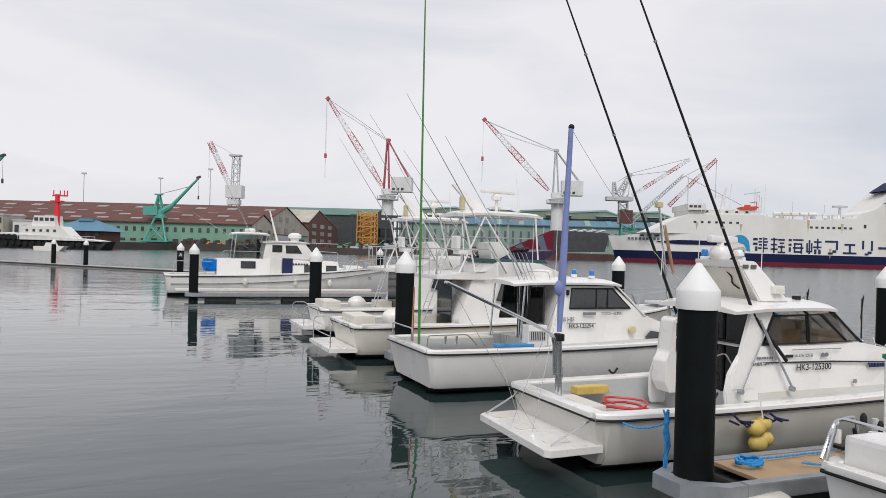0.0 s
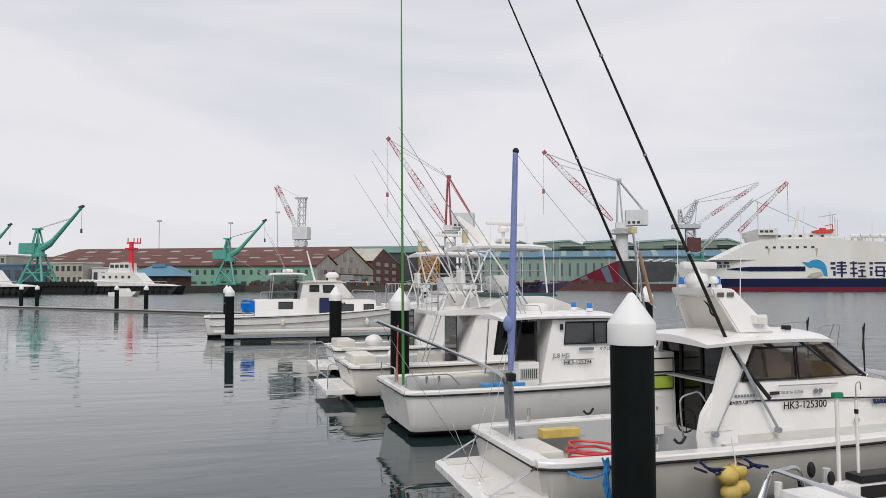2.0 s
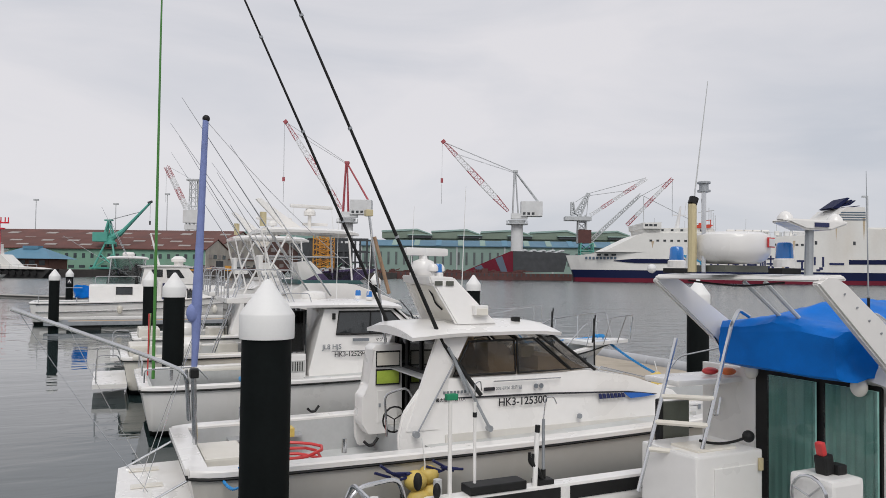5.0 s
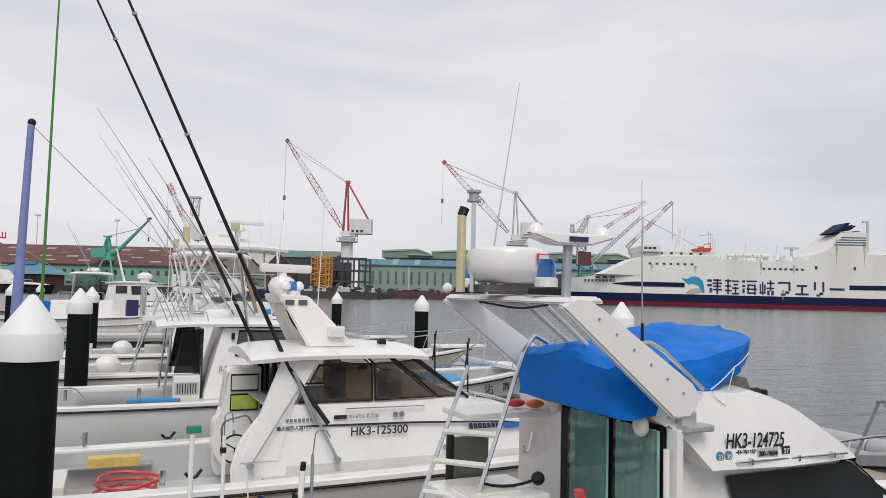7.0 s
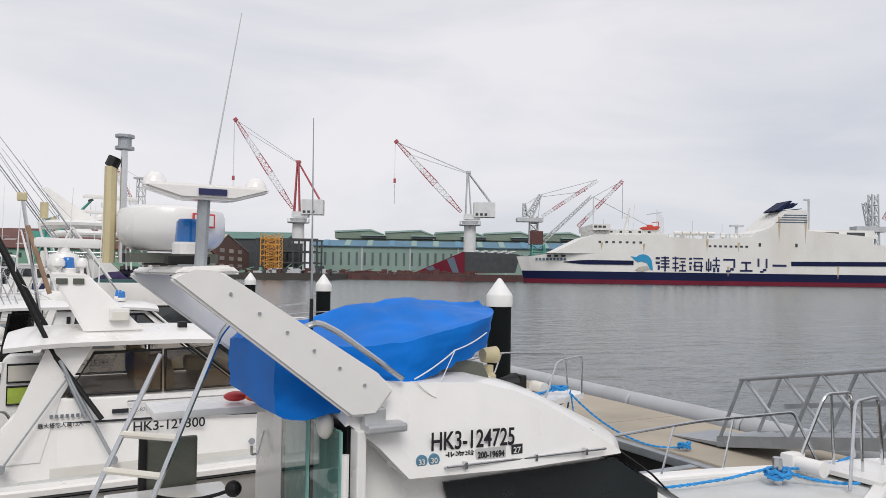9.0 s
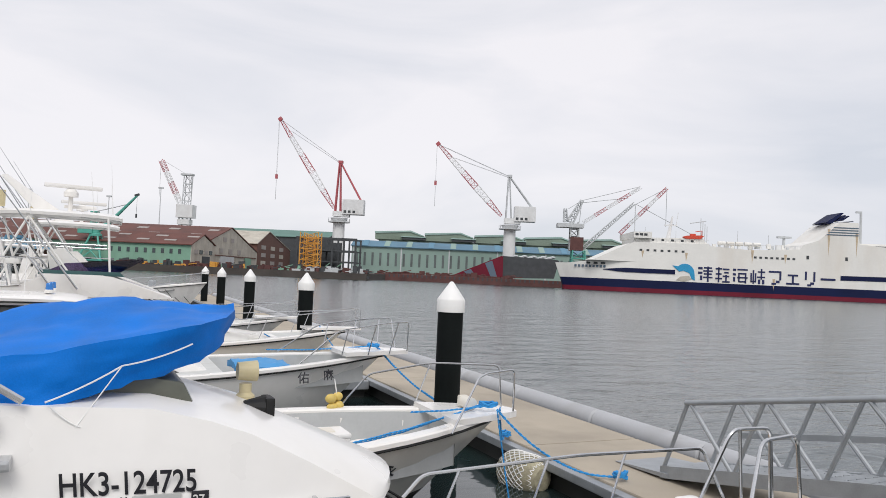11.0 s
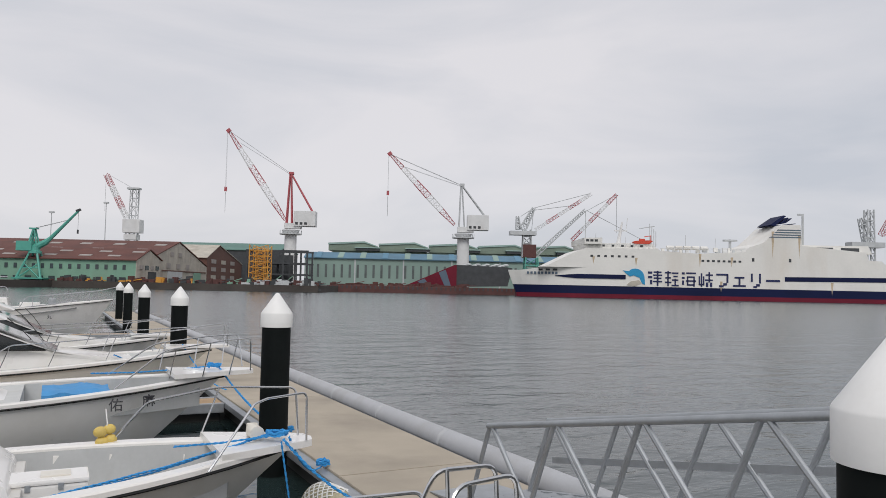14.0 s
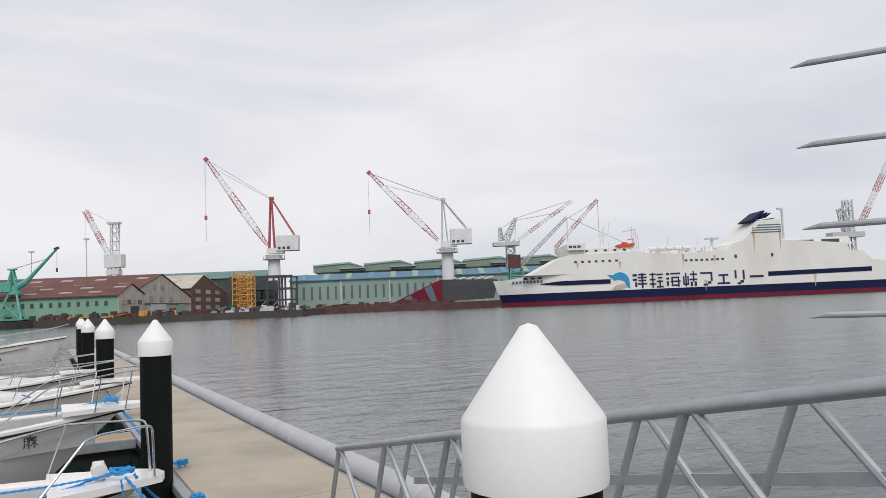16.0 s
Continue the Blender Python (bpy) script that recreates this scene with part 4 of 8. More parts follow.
def side_band(name, x0, x1, z0, z1, m, dx0=0.0, label=""):
    bm = B()
    xs = [x0] + [x0 + (62 - x0) * (i / 14) for i in range(1, 15)] + [x1]
    A, C = [], []
    for i, x in enumerate(xs):
        zt = z1(x) if callable(z1) else z1
        zb = z0(x) if callable(z0) else z0
        xb = x + (dx0 if i == 0 else dx0 * max(0, 1 - i / 8))
        A.append([bm.verts.new((xb, bow_y((x, 0)), zb)), bm.verts.new((x, bow_y((x, 0)), zt))])
        C.append([bm.verts.new((xb, bow_far((x, 0)), zb)), bm.verts.new((x, bow_far((x, 0)), zt))])
    for S in (A, C):
        for P, Q in zip(S, S[1:]):
            bm.faces.new((P[0], Q[0], Q[1], P[1]))
    for P, Q, R, S2 in zip(A, A[1:], C, C[1:]):
        bm.faces.new((P[1], Q[1], S2[1], R[1]))
        bm.faces.new((P[0], Q[0], S2[0], R[0]))
    bm.faces.new((A[0][0], A[0][1], C[0][1], C[0][0]))
    bm.faces.new((A[-1][0], A[-1][1], C[-1][1], C[-1][0]))
    return part(name, bm, m, t, label)


side_band("boot_top", 36.6, 198, -2.0, 1.5, FRED, 0.3, "dull red boot-top band")
side_band("navy_hull", 35.6, 198, 1.5, lambda x: 4.5 if x > 40 else 4.5, FNAVY, 0.9, "navy hull band")
side_band("white_hull", 33.4, 186, 4.5, lambda x: 10.0 + min(1, max(0, (x - 38) / 8)) * 1.2, FWHITE, 2.0, "white upper hull")
band("superstructure", [(44, 11.2), (46, 11.4), (58, 17.4), (61, 18.4), (88, 18.8), (89, 18.0), (103, 17.2), (121, 18.2), (122.5, 20.0), (128, 21.8), (135.3, 28.8), (142, 28.8), (142.6, 21.0), (167, 19.0), (168, 16.0), (173, 15.8), (176.5, 12.4), (186, 11.2)], FWHITE, 0.0, W)
band("bridge_deck", [(61, 18.3), (60.6, 20.2), (86, 20.8), (88, 18.7)], FWHITE, 1.0, W - 1)
band("wheelhouse", [(60.4, 20.0), (60.2, 22.2), (67, 22.4), (67, 20.0)], FWHITE, -0.8, W + 0.8)
band("aft_house", [(143, 18.5), (143, 21.4), (169, 21.6), (170.5, 18.5)], FWHITE, 2.0, W - 2)
for k in range(10):
    xa, xb = 50 + k * 2.6, 50 + (k + 1) * 2.6
    wa, wb = min(0.8, 0.1 + (xa - 50) * 0.1), min(0.8, 0.1 + (xb - 50) * 0.1)
    band("navy_stripe", [(xa, 7.95 - wa), (xb, 7.95 - wb), (xb, 7.95 + wb), (xa, 7.95 + wa)], FNAVY, lambda p: bow_y(p) - 0.25, lambda p: bow_y(p) + 0.2)
band("navy_stripe", [(136, 7.5), (176, 7.9), (176, 9.6), (136, 9.2)], FNAVY, -0.12, 0.2)
for k in range(4):
    band("funnel_stripe", [(130.6 + k * 0.0 + (3 - k) * -0.2 + k * 0.8, 23.9 + k * 0.9), (142.1, 23.9 + k * 0.9), (142.1, 24.3 + k * 0.9), (131.0 + k * 0.8, 24.3 + k * 0.9)], SLATE, -0.1, 0.15)
for k in range(4):
    base, top, w = (((133.4, 29.0), (143.0, 30.0), 0.5), ((134.3, 29.3), (138.6, 33.0), 1.25), ((137.4, 30.0), (140.1, 32.2), 0.55), ((139.0, 30.3), (141.4, 32.0), 0.5))[k]
    band("funnel_fin", [(base[0] - w, base[1] - 0.2), top, (top[0] + w * 0.8, top[1] - 0.2), (base[0] + w, base[1] - 0.25)], FNAVY, 6 + k * 0.01, W - 6)
bm = B()
add_cyl(bm, (147, 8, 19), (147, 8, 33.5), 0.45, seg=8)
add_box(bm, (146.2, 8, 33.6), (2.2, 0.7, 0.7))
add_cyl(bm, (63, 10, 22), (63, 10, 33), 0.18, seg=6)
for k in range(4):
    add_cyl(bm, (88 + k * 0.8, 10, 20), (88 + k * 0.8, 10, 29 - k), 0.15, seg=5)
add_cyl(bm, (84, 10, 27), (90, 10, 28), 0.2, seg=5)
add_cyl(bm, (119, 9, 19), (119, 9, 23.5), 0.5, seg=6)
add_box(bm, (119, 9, 23), (5, 2, 0.7))
pieces("mast", bm, CRGREY, t)
bm = B()
add_cyl(bm, (76, 11, 21), (77.5, 11, 29.5), 0.9, 0.3, seg=6)
add_box(bm, (77, 11, 26), (5, 0.5, 0.4))
add_cyl(bm, (79, 11, 26), (79.6, 11, 31), 0.12, seg=5)
part("radar_mast", bm, CRWHITE, t)
rv = random.Random(21)
for k in range(16):
    x = 90 + k * 2.1 + rv.uniform(-0.6, 0.6)
    bm = B()
    add_box(bm, (x, 5 + rv.uniform(-2, 4), 18.2 + rv.uniform(0, 0.9)), (rv.uniform(0.5, 1.6), 1.2, rv.uniform(1.0, 2.6)), bevel=0.1)
    part("roof_vent", bm, (CRWHITE, FWHITE, CRGREY)[k % 3], t)
for k in range(5):
    bm = B()
    x = 66 + k * 11.5
    add_cyl(bm, (x, 6, 18), (x + 0.1, 6, 24.5 - (k % 3)), 0.09, seg=4)
    part("lamp_pole", bm, CRGREY, t)
bm = B()
for n, xa, xb, z in ((7, 62, 80, 15.6), (8, 104, 120, 14.6), (5, 66, 84, 19.6)):
    for k in range(n):
        add_box(bm, (xa + (xb - xa) * (k + 0.5) / n, -0.02 if z < 19 else 0.98, z), (1.0, 0.12, 0.75))
for k in range(3):
    add_box(bm, (61.5 + k * 1.6, -0.82, 21.3), (1.2, 0.12, 0.8))
for k, x in enumerate((45, 47.5, 50)):
    add_box(bm, (x, bow_y((x, 0)) - 0.05, 10.2), (1.6, 0.4, 0.7))
for x in (124, 138):
    add_box(bm, (x, -0.02, 15.4), (0.9, 0.12, 1.3))
add_box(bm, (152, 1.98, 19.9), (7, 0.1, 1.6))
add_box(bm, (162, 1.98, 19.9), (7, 0.1, 1.6))
pieces("window", bm, DARKW, t, "small dark ship window")
for k in range(5):
    bm = B()
    add_cyl(bm, (92 + k * 3.2, 2, 19.4), (94.6 + k * 3.2, 2, 19.4), 0.75, seg=10)
    part("life_raft", bm, FWHITE, t)
bm = B()
add_prism(bm, [(79, 21.2), (79.6, 20.5), (85, 20.5), (86.4, 21.6), (85.4, 21.9), (80, 21.6)], 0.5, 3.0)
add_box(bm, (82.6, 1.8, 22.0), (2.0, 1.4, 0.9), bevel=0.2)
add_cyl(bm, (85.8, 1.4, 20.6), (85.8, 1.4, 23.6), 0.16, seg=6)
add_cyl(bm, (85.8, 1.4, 23.6), (83.4, 1.4, 23.2), 0.14, seg=6)
part("rescue_boat", bm, ORANGE, t, "orange rescue boat on davits")
bm = B()
for k in range(60):
    x = 62 + k * 1.75
    z = 18.8 if x < 88 else 17.4 + (x - 103) * 0.03 if x < 122 else 0
    if z:
        add_cyl(bm, (x, 0.4, z), (x, 0.4, z + 1.2), 0.05, seg=4)
add_cyl(bm, (62, 0.4, 19.9), (88, 0.4, 20.2), 0.06, seg=4)
add_cyl(bm, (89, 0.4, 18.9), (121, 0.4, 19.3), 0.06, seg=4)
part("railing", bm, CRWHITE, t)
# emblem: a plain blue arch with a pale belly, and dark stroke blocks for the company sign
bm = B()
arc = [(79.6 + 3.5 * math.cos(a), 7.6 + 3.6 * math.sin(a)) for a in [math.pi * i / 12 for i in range(13)]]
add_prism(bm, [(76.0, 9.4), (75.0, 10.4)] + arc[::-1][3:] + [(83.3, 5.2), (82.2, 5.6), (81.2, 7.8), (79, 8.6), (77.6, 8.2)], -0.18, 0.1)
part("emblem", bm, mat("emblem_blue", (0.02, 0.28, 0.52), 0.5), t, "plain blue arch-shaped emblem")
bm = B()
add_prism(bm, [(76.4, 5.0), (78, 6.4), (81, 6.9), (82, 5.6), (79.5, 4.6)], -0.16, 0.1)
part("emblem_belly", bm, BEIGEW, t)
strokes = (
    ((0.0, .8, .3, .15), (.0, .5, .3, .15), (.15, .1, .15, .3), (.4, .86, .55, .1), (.35, .66, .65, .1), (.4, .46, .55, .1), (.35, .24, .65, .1), (.62, 0, .12, 1)),
    ((0, .84, .45, .1), (.02, .5, .4, .1), (0, .2, .46, .1), (.17, 0, .1, 1), (.5, .82, .45, .1), (.6, .6, .3, .1), (.5, .36, .45, .1), (.48, 0, .5, .1), (.68, .0, .1, .5)),
    ((0, .8, .2, .14), (0, .5, .2, .14), (.02, .1, .14, .3), (.3, .84, .7, .1), (.36, .58, .55, .1), (.3, .32, .7, .1), (.36, .06, .5, .1), (.36, .06, .1, .6), (.82, .0, .1, .66)),
    ((0, .1, .1, .6), (.15, .0, .1, .9), (.3, .1, .1, .6), (0, .1, .4, .1), (.5, .74, .5, .1), (.45, .4, .55, .1), (.7, .3, .1, .7), (.52, .0, .16, .3), (.8, .0, .16, .3)),
    ((0.05, .78, .85, .12), (.78, .3, .13, .55), (.55, .12, .25, .16), (.25, .0, .32, .13)),
    ((.15, .6, .7, .12), (.44, .1, .13, .55), (.05, .05, .9, .12)),
    ((.12, .4, .13, .55), (.7, .3, .13, .65), (.5, .1, .25, .16), (.3, 0, .25, .13)),
    ((0.0, .42, 1.0, .14),),
)
for i, st in enumerate(strokes):
    bm = B()
    for x, z, w, h in st:
        add_box(bm, (84.4 + i * 6.35 + (x + w / 2) * 5.3, -0.06, 4.9 + (z + h / 2) * 5.6), (w * 5.3, 0.16, h * 5.6))
    pieces("sign_stroke", bm, NAVY, t, "dark stroke of the company sign")
bm = B()
for k in range(9):
    add_box(bm, (40.5 + k * 1.25, bow_y((40.5 + k * 1.25, 0)) - 0.12, 9.0), (0.8, 0.3, 0.9))
pieces("name_bar", bm, SLATE, t, "small dark bars of the ship's name")
bm = B()
for x, z, h in ((64, 14.0, 1.4), (104, 14.6, 2.6), (116, 14.3, 1.8), (131.5, 20.2, 4.0), (131.5, 24.6, 1.6), (141.6, 20.5, 4.5), (154, 5.0, 2.4), (80, 13.6, 1.6), (112, 5.0, 2)):
    add_prism(bm, [(x - 0.12, z - h), (x - 0.55, z + h), (x + 0.5, z + h), (x + 0.2, z)], -0.03, 0.05)
pieces("rust_streak", bm, mat("rust_streak", (0.52, 0.42, 0.30), 0.8, vary=0.3, scale=0.6, fine=4), t, "thin rust streaks below fittings")

# ---- boats ----
SEAT = mat("beige_vinyl", (0.62, 0.50, 0.36), 0.6, vary=0.12, scale=5)
LINER = mat("grey_liner", (0.44, 0.45, 0.45), 0.6, vary=0.10, scale=2, fine=20, stain=(0.3, 0.29, 0.26), stain_amount=0.5)
DECK = mat("nonslip_deck", (0.55, 0.56, 0.55), 0.7, vary=0.10, scale=3, fine=90, bump=0.001, stain=(0.4, 0.37, 0.3), stain_amount=0.4)
CURTAIN = mat("teal_curtain", (0.36, 0.66, 0.58), 0.9, vary=0.15, scale=6)
BLUEPAD = mat("light_blue_pad", (0.06, 0.28, 0.58), 0.6, vary=0.1, scale=6)
LILAC = mat("lilac_mast_cover", (0.20, 0.25, 0.50), 0.7, vary=0.15, scale=6, fine=50)
GREENP = mat("green_pole", (0.06, 0.22, 0.04), 0.5, vary=0.15, scale=4)
PURPLE = glass_mat("purple_screen", (0.36, 0.30, 0.45))
BEACON = mat("blue_beacon", (0.01, 0.16, 0.50), 0.15, vary=0.1, scale=8, coat=0.5)
ORANGEP = mat("orange_float", (0.75, 0.18, 0.05), 0.5, vary=0.1)
REDH = mat("red_hose", (0.6, 0.05, 0.05), 0.4, vary=0.1)
NET = mat("cream_net_float", (0.36, 0.33, 0.23), 0.8, vary=0.3, scale=12, fine=60, bump=0.01, stain=(0.25, 0.25, 0.15), stain_amount=0.6)
TAN = mat("cream_plastic", (0.58, 0.50, 0.30), 0.5, vary=0.1, scale=6, stain=(0.35, 0.28, 0.15), stain_amount=0.4)
STAFF = mat("weathered_staff_wood", (0.34, 0.22, 0.14), 0.75, vary=0.25, scale=8, fine=60)
LIME = mat("lime_screen", (0.42, 0.55, 0.08), 0.4, vary=0.2, scale=6)
CLEAR = glass_mat("clear_screen", (0.75, 0.77, 0.77))
DARKGREEN = mat("dark_green_trim", (0.03, 0.09, 0.09), 0.5, vary=0.1)
OLIVE = mat("olive_panel", (0.10, 0.105, 0.085), 0.3, vary=0.2, scale=4)
HULLGREY = mat("pale_grey_topsides", (0.60, 0.58, 0.54), 0.32, vary=0.05, scale=1.2, fine=10, stain=(0.44, 0.40, 0.32), stain_amount=0.45, coat=0.2)


class Shape:
    """The lines of a hull: x forward from the transom, y to port, z up from the water."""

    def __init__(self, L, hb, zs, zb, rake=1.1, full=0.5, stern=0.9):
        self.L, self.hb, self.zs, self.zb, self.rake, self.full, self.stern = L, hb, zs, zb, rake, full, stern

    def half(self, s):
        if s < self.full:
            quarter = 1 - 0.09 * max(0.0, 1 - s / 0.035) ** 2
            return quarter * self.hb * (self.stern + (1 - self.stern) * math.sin(s / self.full * math.pi / 2))
        u = (s - self.full) / (1 - self.full)
        return max(0.02, self.hb * (1 - u ** 2.4))

    def sheer(self, s):
        return self.zs + (self.zb - self.zs) * s ** 2.2

    def point(self, s, row, side, inset=0.0, dz=0.0):
        """row 0 gunwale, 1 under the rub rail, 2 chine, 3 waterline, 4 keel."""
        h, z = self.half(s), self.sheer(s)
        flare = s ** 3
        hh = (h, h * 0.995, h * (0.93 - 0.36 * flare), h * (0.86 - 0.52 * flare), 0.0)[row]
        zz = (z, z - 0.09, 0.27 + 0.25 * flare, 0.14, -0.30 + 0.30 * flare)[row]
        x = self.L * s - self.rake * s ** 7 * (1 - max(0, zz) / z) - (0.18 * (1 - zz / z) * -1 if s < 0.01 else 0)
        return Vector((x, side * max(0.0, hh - inset), zz + dz))


def make_hull(t, sh, topsides, deck_z, wells, liner=None, cap=None, rub=BLACK, n=22, capw=0.13):
    """A shell with gunwale cap, inner walls and sole. wells: stretches (s0, s1, z) of open sole; elsewhere decked over."""
    cap = cap or WHITE
    S = [0.0, 0.008, 0.018, 0.032] + [i / n for i in range(1, n)] + [0.985, 1.0]
    bm = B()
    for side in (-1, 1):
        rows = [[bm.verts.new(sh.point(s, r, side)) for r in (0, 1, 2, 3)] for s in S]
        for P, Q in zip(rows, rows[1:]):
            for k in range(3):
                bm.faces.new((P[k], P[k + 1], Q[k + 1], Q[k]))
    bm.verts.ensure_lookup_table()
    a = [bm.verts.new(sh.point(0, r, -1)) for r in (0, 1, 2, 3)]
    b = [bm.verts.new(sh.point(0, r, 1)) for r in (0, 1, 2, 3)]
    for k in range(3):
        bm.faces.new((a[k], b[k], b[k + 1], a[k + 1]))
    part("hull_side", bm, topsides, t, smooth=True)
    bm = B()
    for side in (-1, 1):
        rows = [[bm.verts.new(sh.point(s, r, side)) for r in (3, 4)] for s in S]
        for P, Q in zip(rows, rows[1:]):
            bm.faces.new((P[0], P[1], Q[1], Q[0]))
    part("bottom", bm, DARKHULL, t, "dark antifouled bottom")
    bm = B()
    prof = ((-0.03, -0.035), (-0.03, 0.015), (-0.012, 0.035), (capw - 0.02, 0.035), (capw, 0.015), (capw, -0.035))
    for side in (-1, 1):
        rows = [[bm.verts.new(sh.point(s, 0, side, i if i < 0 else min(i, max(0, sh.half(s) - 0.005)), d)) for i, d in prof] for s in S]
        for P, Q in zip(rows, rows[1:]):
            for k in range(6):
                bm.faces.new((P[k], P[(k + 1) % 6], Q[(k + 1) % 6], Q[k]))
        bm.faces.new(rows[0])
    add_box(bm, (capw / 2 - 0.02, 0, sh.zs), (capw + 0.04, 2 * sh.half(0) - 0.1, 0.07), bevel=0.012)
    part("gunwale", bm, cap, t, "white gunwale", smooth=True)
    bm = B()
    for side in (-1, 1):
        add_tube(bm, [sh.point(s, 0, side, -0.028, -0.055) for s in S], 0.016, 6)
    add_tube(bm, [sh.point(0, 0, -1, -0.02, -0.055) + Vector((-0.02, 0, 0)), sh.point(0, 0, 1, -0.02, -0.055) + Vector((-0.02, 0, 0))], 0.016, 6)
    part("rub_rail", bm, rub, t)
    # inner walls and sole
    bm, bd = B(), B()
    for i in range(len(S) - 1):
        s0, s1 = S[i], S[i + 1]
        zz = None
        for w0, w1, z in wells:
            if w0 - 1e-6 <= (s0 + s1) / 2 <= w1:
                zz = z
        p = {}
        for side in (-1, 1):
            for k, s in ((0, s0), (1, s1)):
                ins = min(capw, max(0, sh.half(s) - 0.005))
                p[side, k, 1] = sh.point(s, 0, side, ins, -0.01)
                q = p[side, k, 1].copy()
                if zz is not None:
                    q.z, q.y = zz, q.y * 0.94
                p[side, k, 0] = q
        bd.faces.new([bd.verts.new(p[c]) for c in ((-1, 0, 0), (1, 0, 0), (1, 1, 0), (-1, 1, 0))])
        if zz is not None:
            for side in (-1, 1):
                bm.faces.new([bm.verts.new(p[c]) for c in ((side, 0, 0), (side, 1, 0), (side, 1, 1), (side, 0, 1))])
    for w0, w1, z in wells:
        for s in (w0, w1):
            ss = min(S, key=lambda k: abs(k - s))
            ins = min(capw, max(0, sh.half(ss) - 0.005))
            a, b = sh.point(ss, 0, -1, ins, -0.01), sh.point(ss, 0, 1, ins, -0.01)
            c, d = b.copy(), a.copy()
            c.z = d.z = z
            bm.faces.new([bm.verts.new(v) for v in (a, b, c, d)])
    bmesh.ops.remove_doubles(bm, verts=bm.verts, dist=0.001)
    bmesh.ops.remove_doubles(bd, verts=bd.verts, dist=0.001)
    pieces("inner_side", bm, liner or LINER, t, "grey inner sides")
    part("sole", bd, DECK, t, "non-slip sole and deck")


def pane(t, poly, yf, glass=None, frame=0.018, both=True, name="window"):
    """A side window of (x, z) points lying on the cabin side y = -yf(x, z), framed in black."""
    out = []
    for side in ((-1, 1) if both else (-1,)):
        bm = B()
        add_prism(bm, poly, lambda p: side * (yf(p) + 0.004), lambda p: side * (yf(p) - 0.006))
        g = part(name, bm, glass or WINDOW, t)
        bm = B()
        add_tube(bm, [(p[0], side * (yf(p) + 0.006), p[1]) for p in poly], frame, 6, closed=True)
        part("window_frame", bm, BLACK, g)
        out.append(g)
    return out


def rail(t, pts, r=0.014, name="handrail", f=0.3):
    bm = B()
    add_tube(bm, bend(pts, 4, f), r, 7)
    return part(name, bm, STEEL, t, smooth=True)


def roof_slab(t, x0, x1, hw0, hw1, z, crown, thick, m=None, name="roof", droop=0.05, nx=14, ny=10):
    bm = B()
    top, bot = [], []
    for i in range(nx + 1):
        u = i / nx
        x = x0 + (x1 - x0) * u
        e = min(1, 6 * min(u, 1 - u) + 0.55)
        hw = (hw0 + (hw1 - hw0) * u) * (1 - (1 - e) ** 2 * 0.6)
        a, b = [], []
        for j in range(ny + 1):
            v = -1 + 2 * j / ny
            zz = z + crown * (1 - v * v) - droop * (2 * u - 1) ** 4
            edge = 1 if (j in (0, ny) or i in (0, nx)) else 0
            a.append(bm.verts.new((x, v * hw, zz - edge * thick * 0.35)))
            b.append(bm.verts.new((x, v * hw * 0.985, z - thick + 0.3 * crown * (1 - v * v) - droop * (2 * u - 1) ** 4)))
        top.append(a)
        bot.append(b)
    for i in range(nx):
        for j in range(ny):
            bm.faces.new((top[i][j], top[i + 1][j], top[i + 1][j + 1], top[i][j + 1]))
            bm.faces.new((bot[i][j], bot[i][j + 1], bot[i + 1][j + 1], bot[i + 1][j]))
        bm.faces.new((top[i][0], bot[i][0], bot[i + 1][0], top[i + 1][0]))
        bm.faces.new((top[i][ny], top[i + 1][ny], bot[i + 1][ny], bot[i][ny]))
    for j in range(ny):
        bm.faces.new((top[0][j], top[0][j + 1], bot[0][j + 1], bot[0][j]))
        bm.faces.new((top[nx][j], bot[nx][j], bot[nx][j + 1], top[nx][j + 1]))
    return part(name, bm, m or WHITE, t, smooth=True)


def solid(t, name, poly, w, m=None, bevel=0.04, label=""):
    """A moulded block: (x, z) outline, half width w or w(point)."""
    bm = B()
    add_prism(bm, poly, (lambda p: -w(p)) if callable(w) else -w, w)
    if bevel:
        bmesh.ops.bevel(bm, geom=list(bm.edges), offset=bevel, segments=2, profile=0.7, affect="EDGES", clamp_overlap=True)
    return part(name, bm, m or WHITE, t, label, smooth=True)


def box(t, name, c, s, m, bevel=0.01, rz=0, ry=0, label=""):
    bm = B()
    add_box(bm, c, s, rz, ry, bevel)
    return part(name, bm, m, t, label)


def rod(t, name, a, b, r, m, r2=None, seg=8, label=""):
    bm = B()
    add_cyl(bm, a, b, r, r2, seg)
    return part(name, bm, m, t, label)


def wiper(t, a, b):
    bm = B()
    add_tube(bm, [a, Vector(a).lerp(Vector(b), 0.5) + Vector((0.01, -0.02, 0.02)), b], 0.008, 5)
    return part("wiper", bm, BLACK, t)


def beacon(t, c):
    bm = B()
    add_lathe(bm, [(0, 0), (0.075, 0), (0.075, 0.05), (0.065, 0.06)], c, 14)
    b = part("beacon_base", bm, WHITE, t)
    bm = B()
    add_lathe(bm, [(0.062, 0.055), (0.062, 0.07), (0.056, 0.16), (0.045, 0.175), (0, 0.18)], c, 14)
    part("blue_lens", bm, BEACON, b, "blue plastic lens", smooth=True)


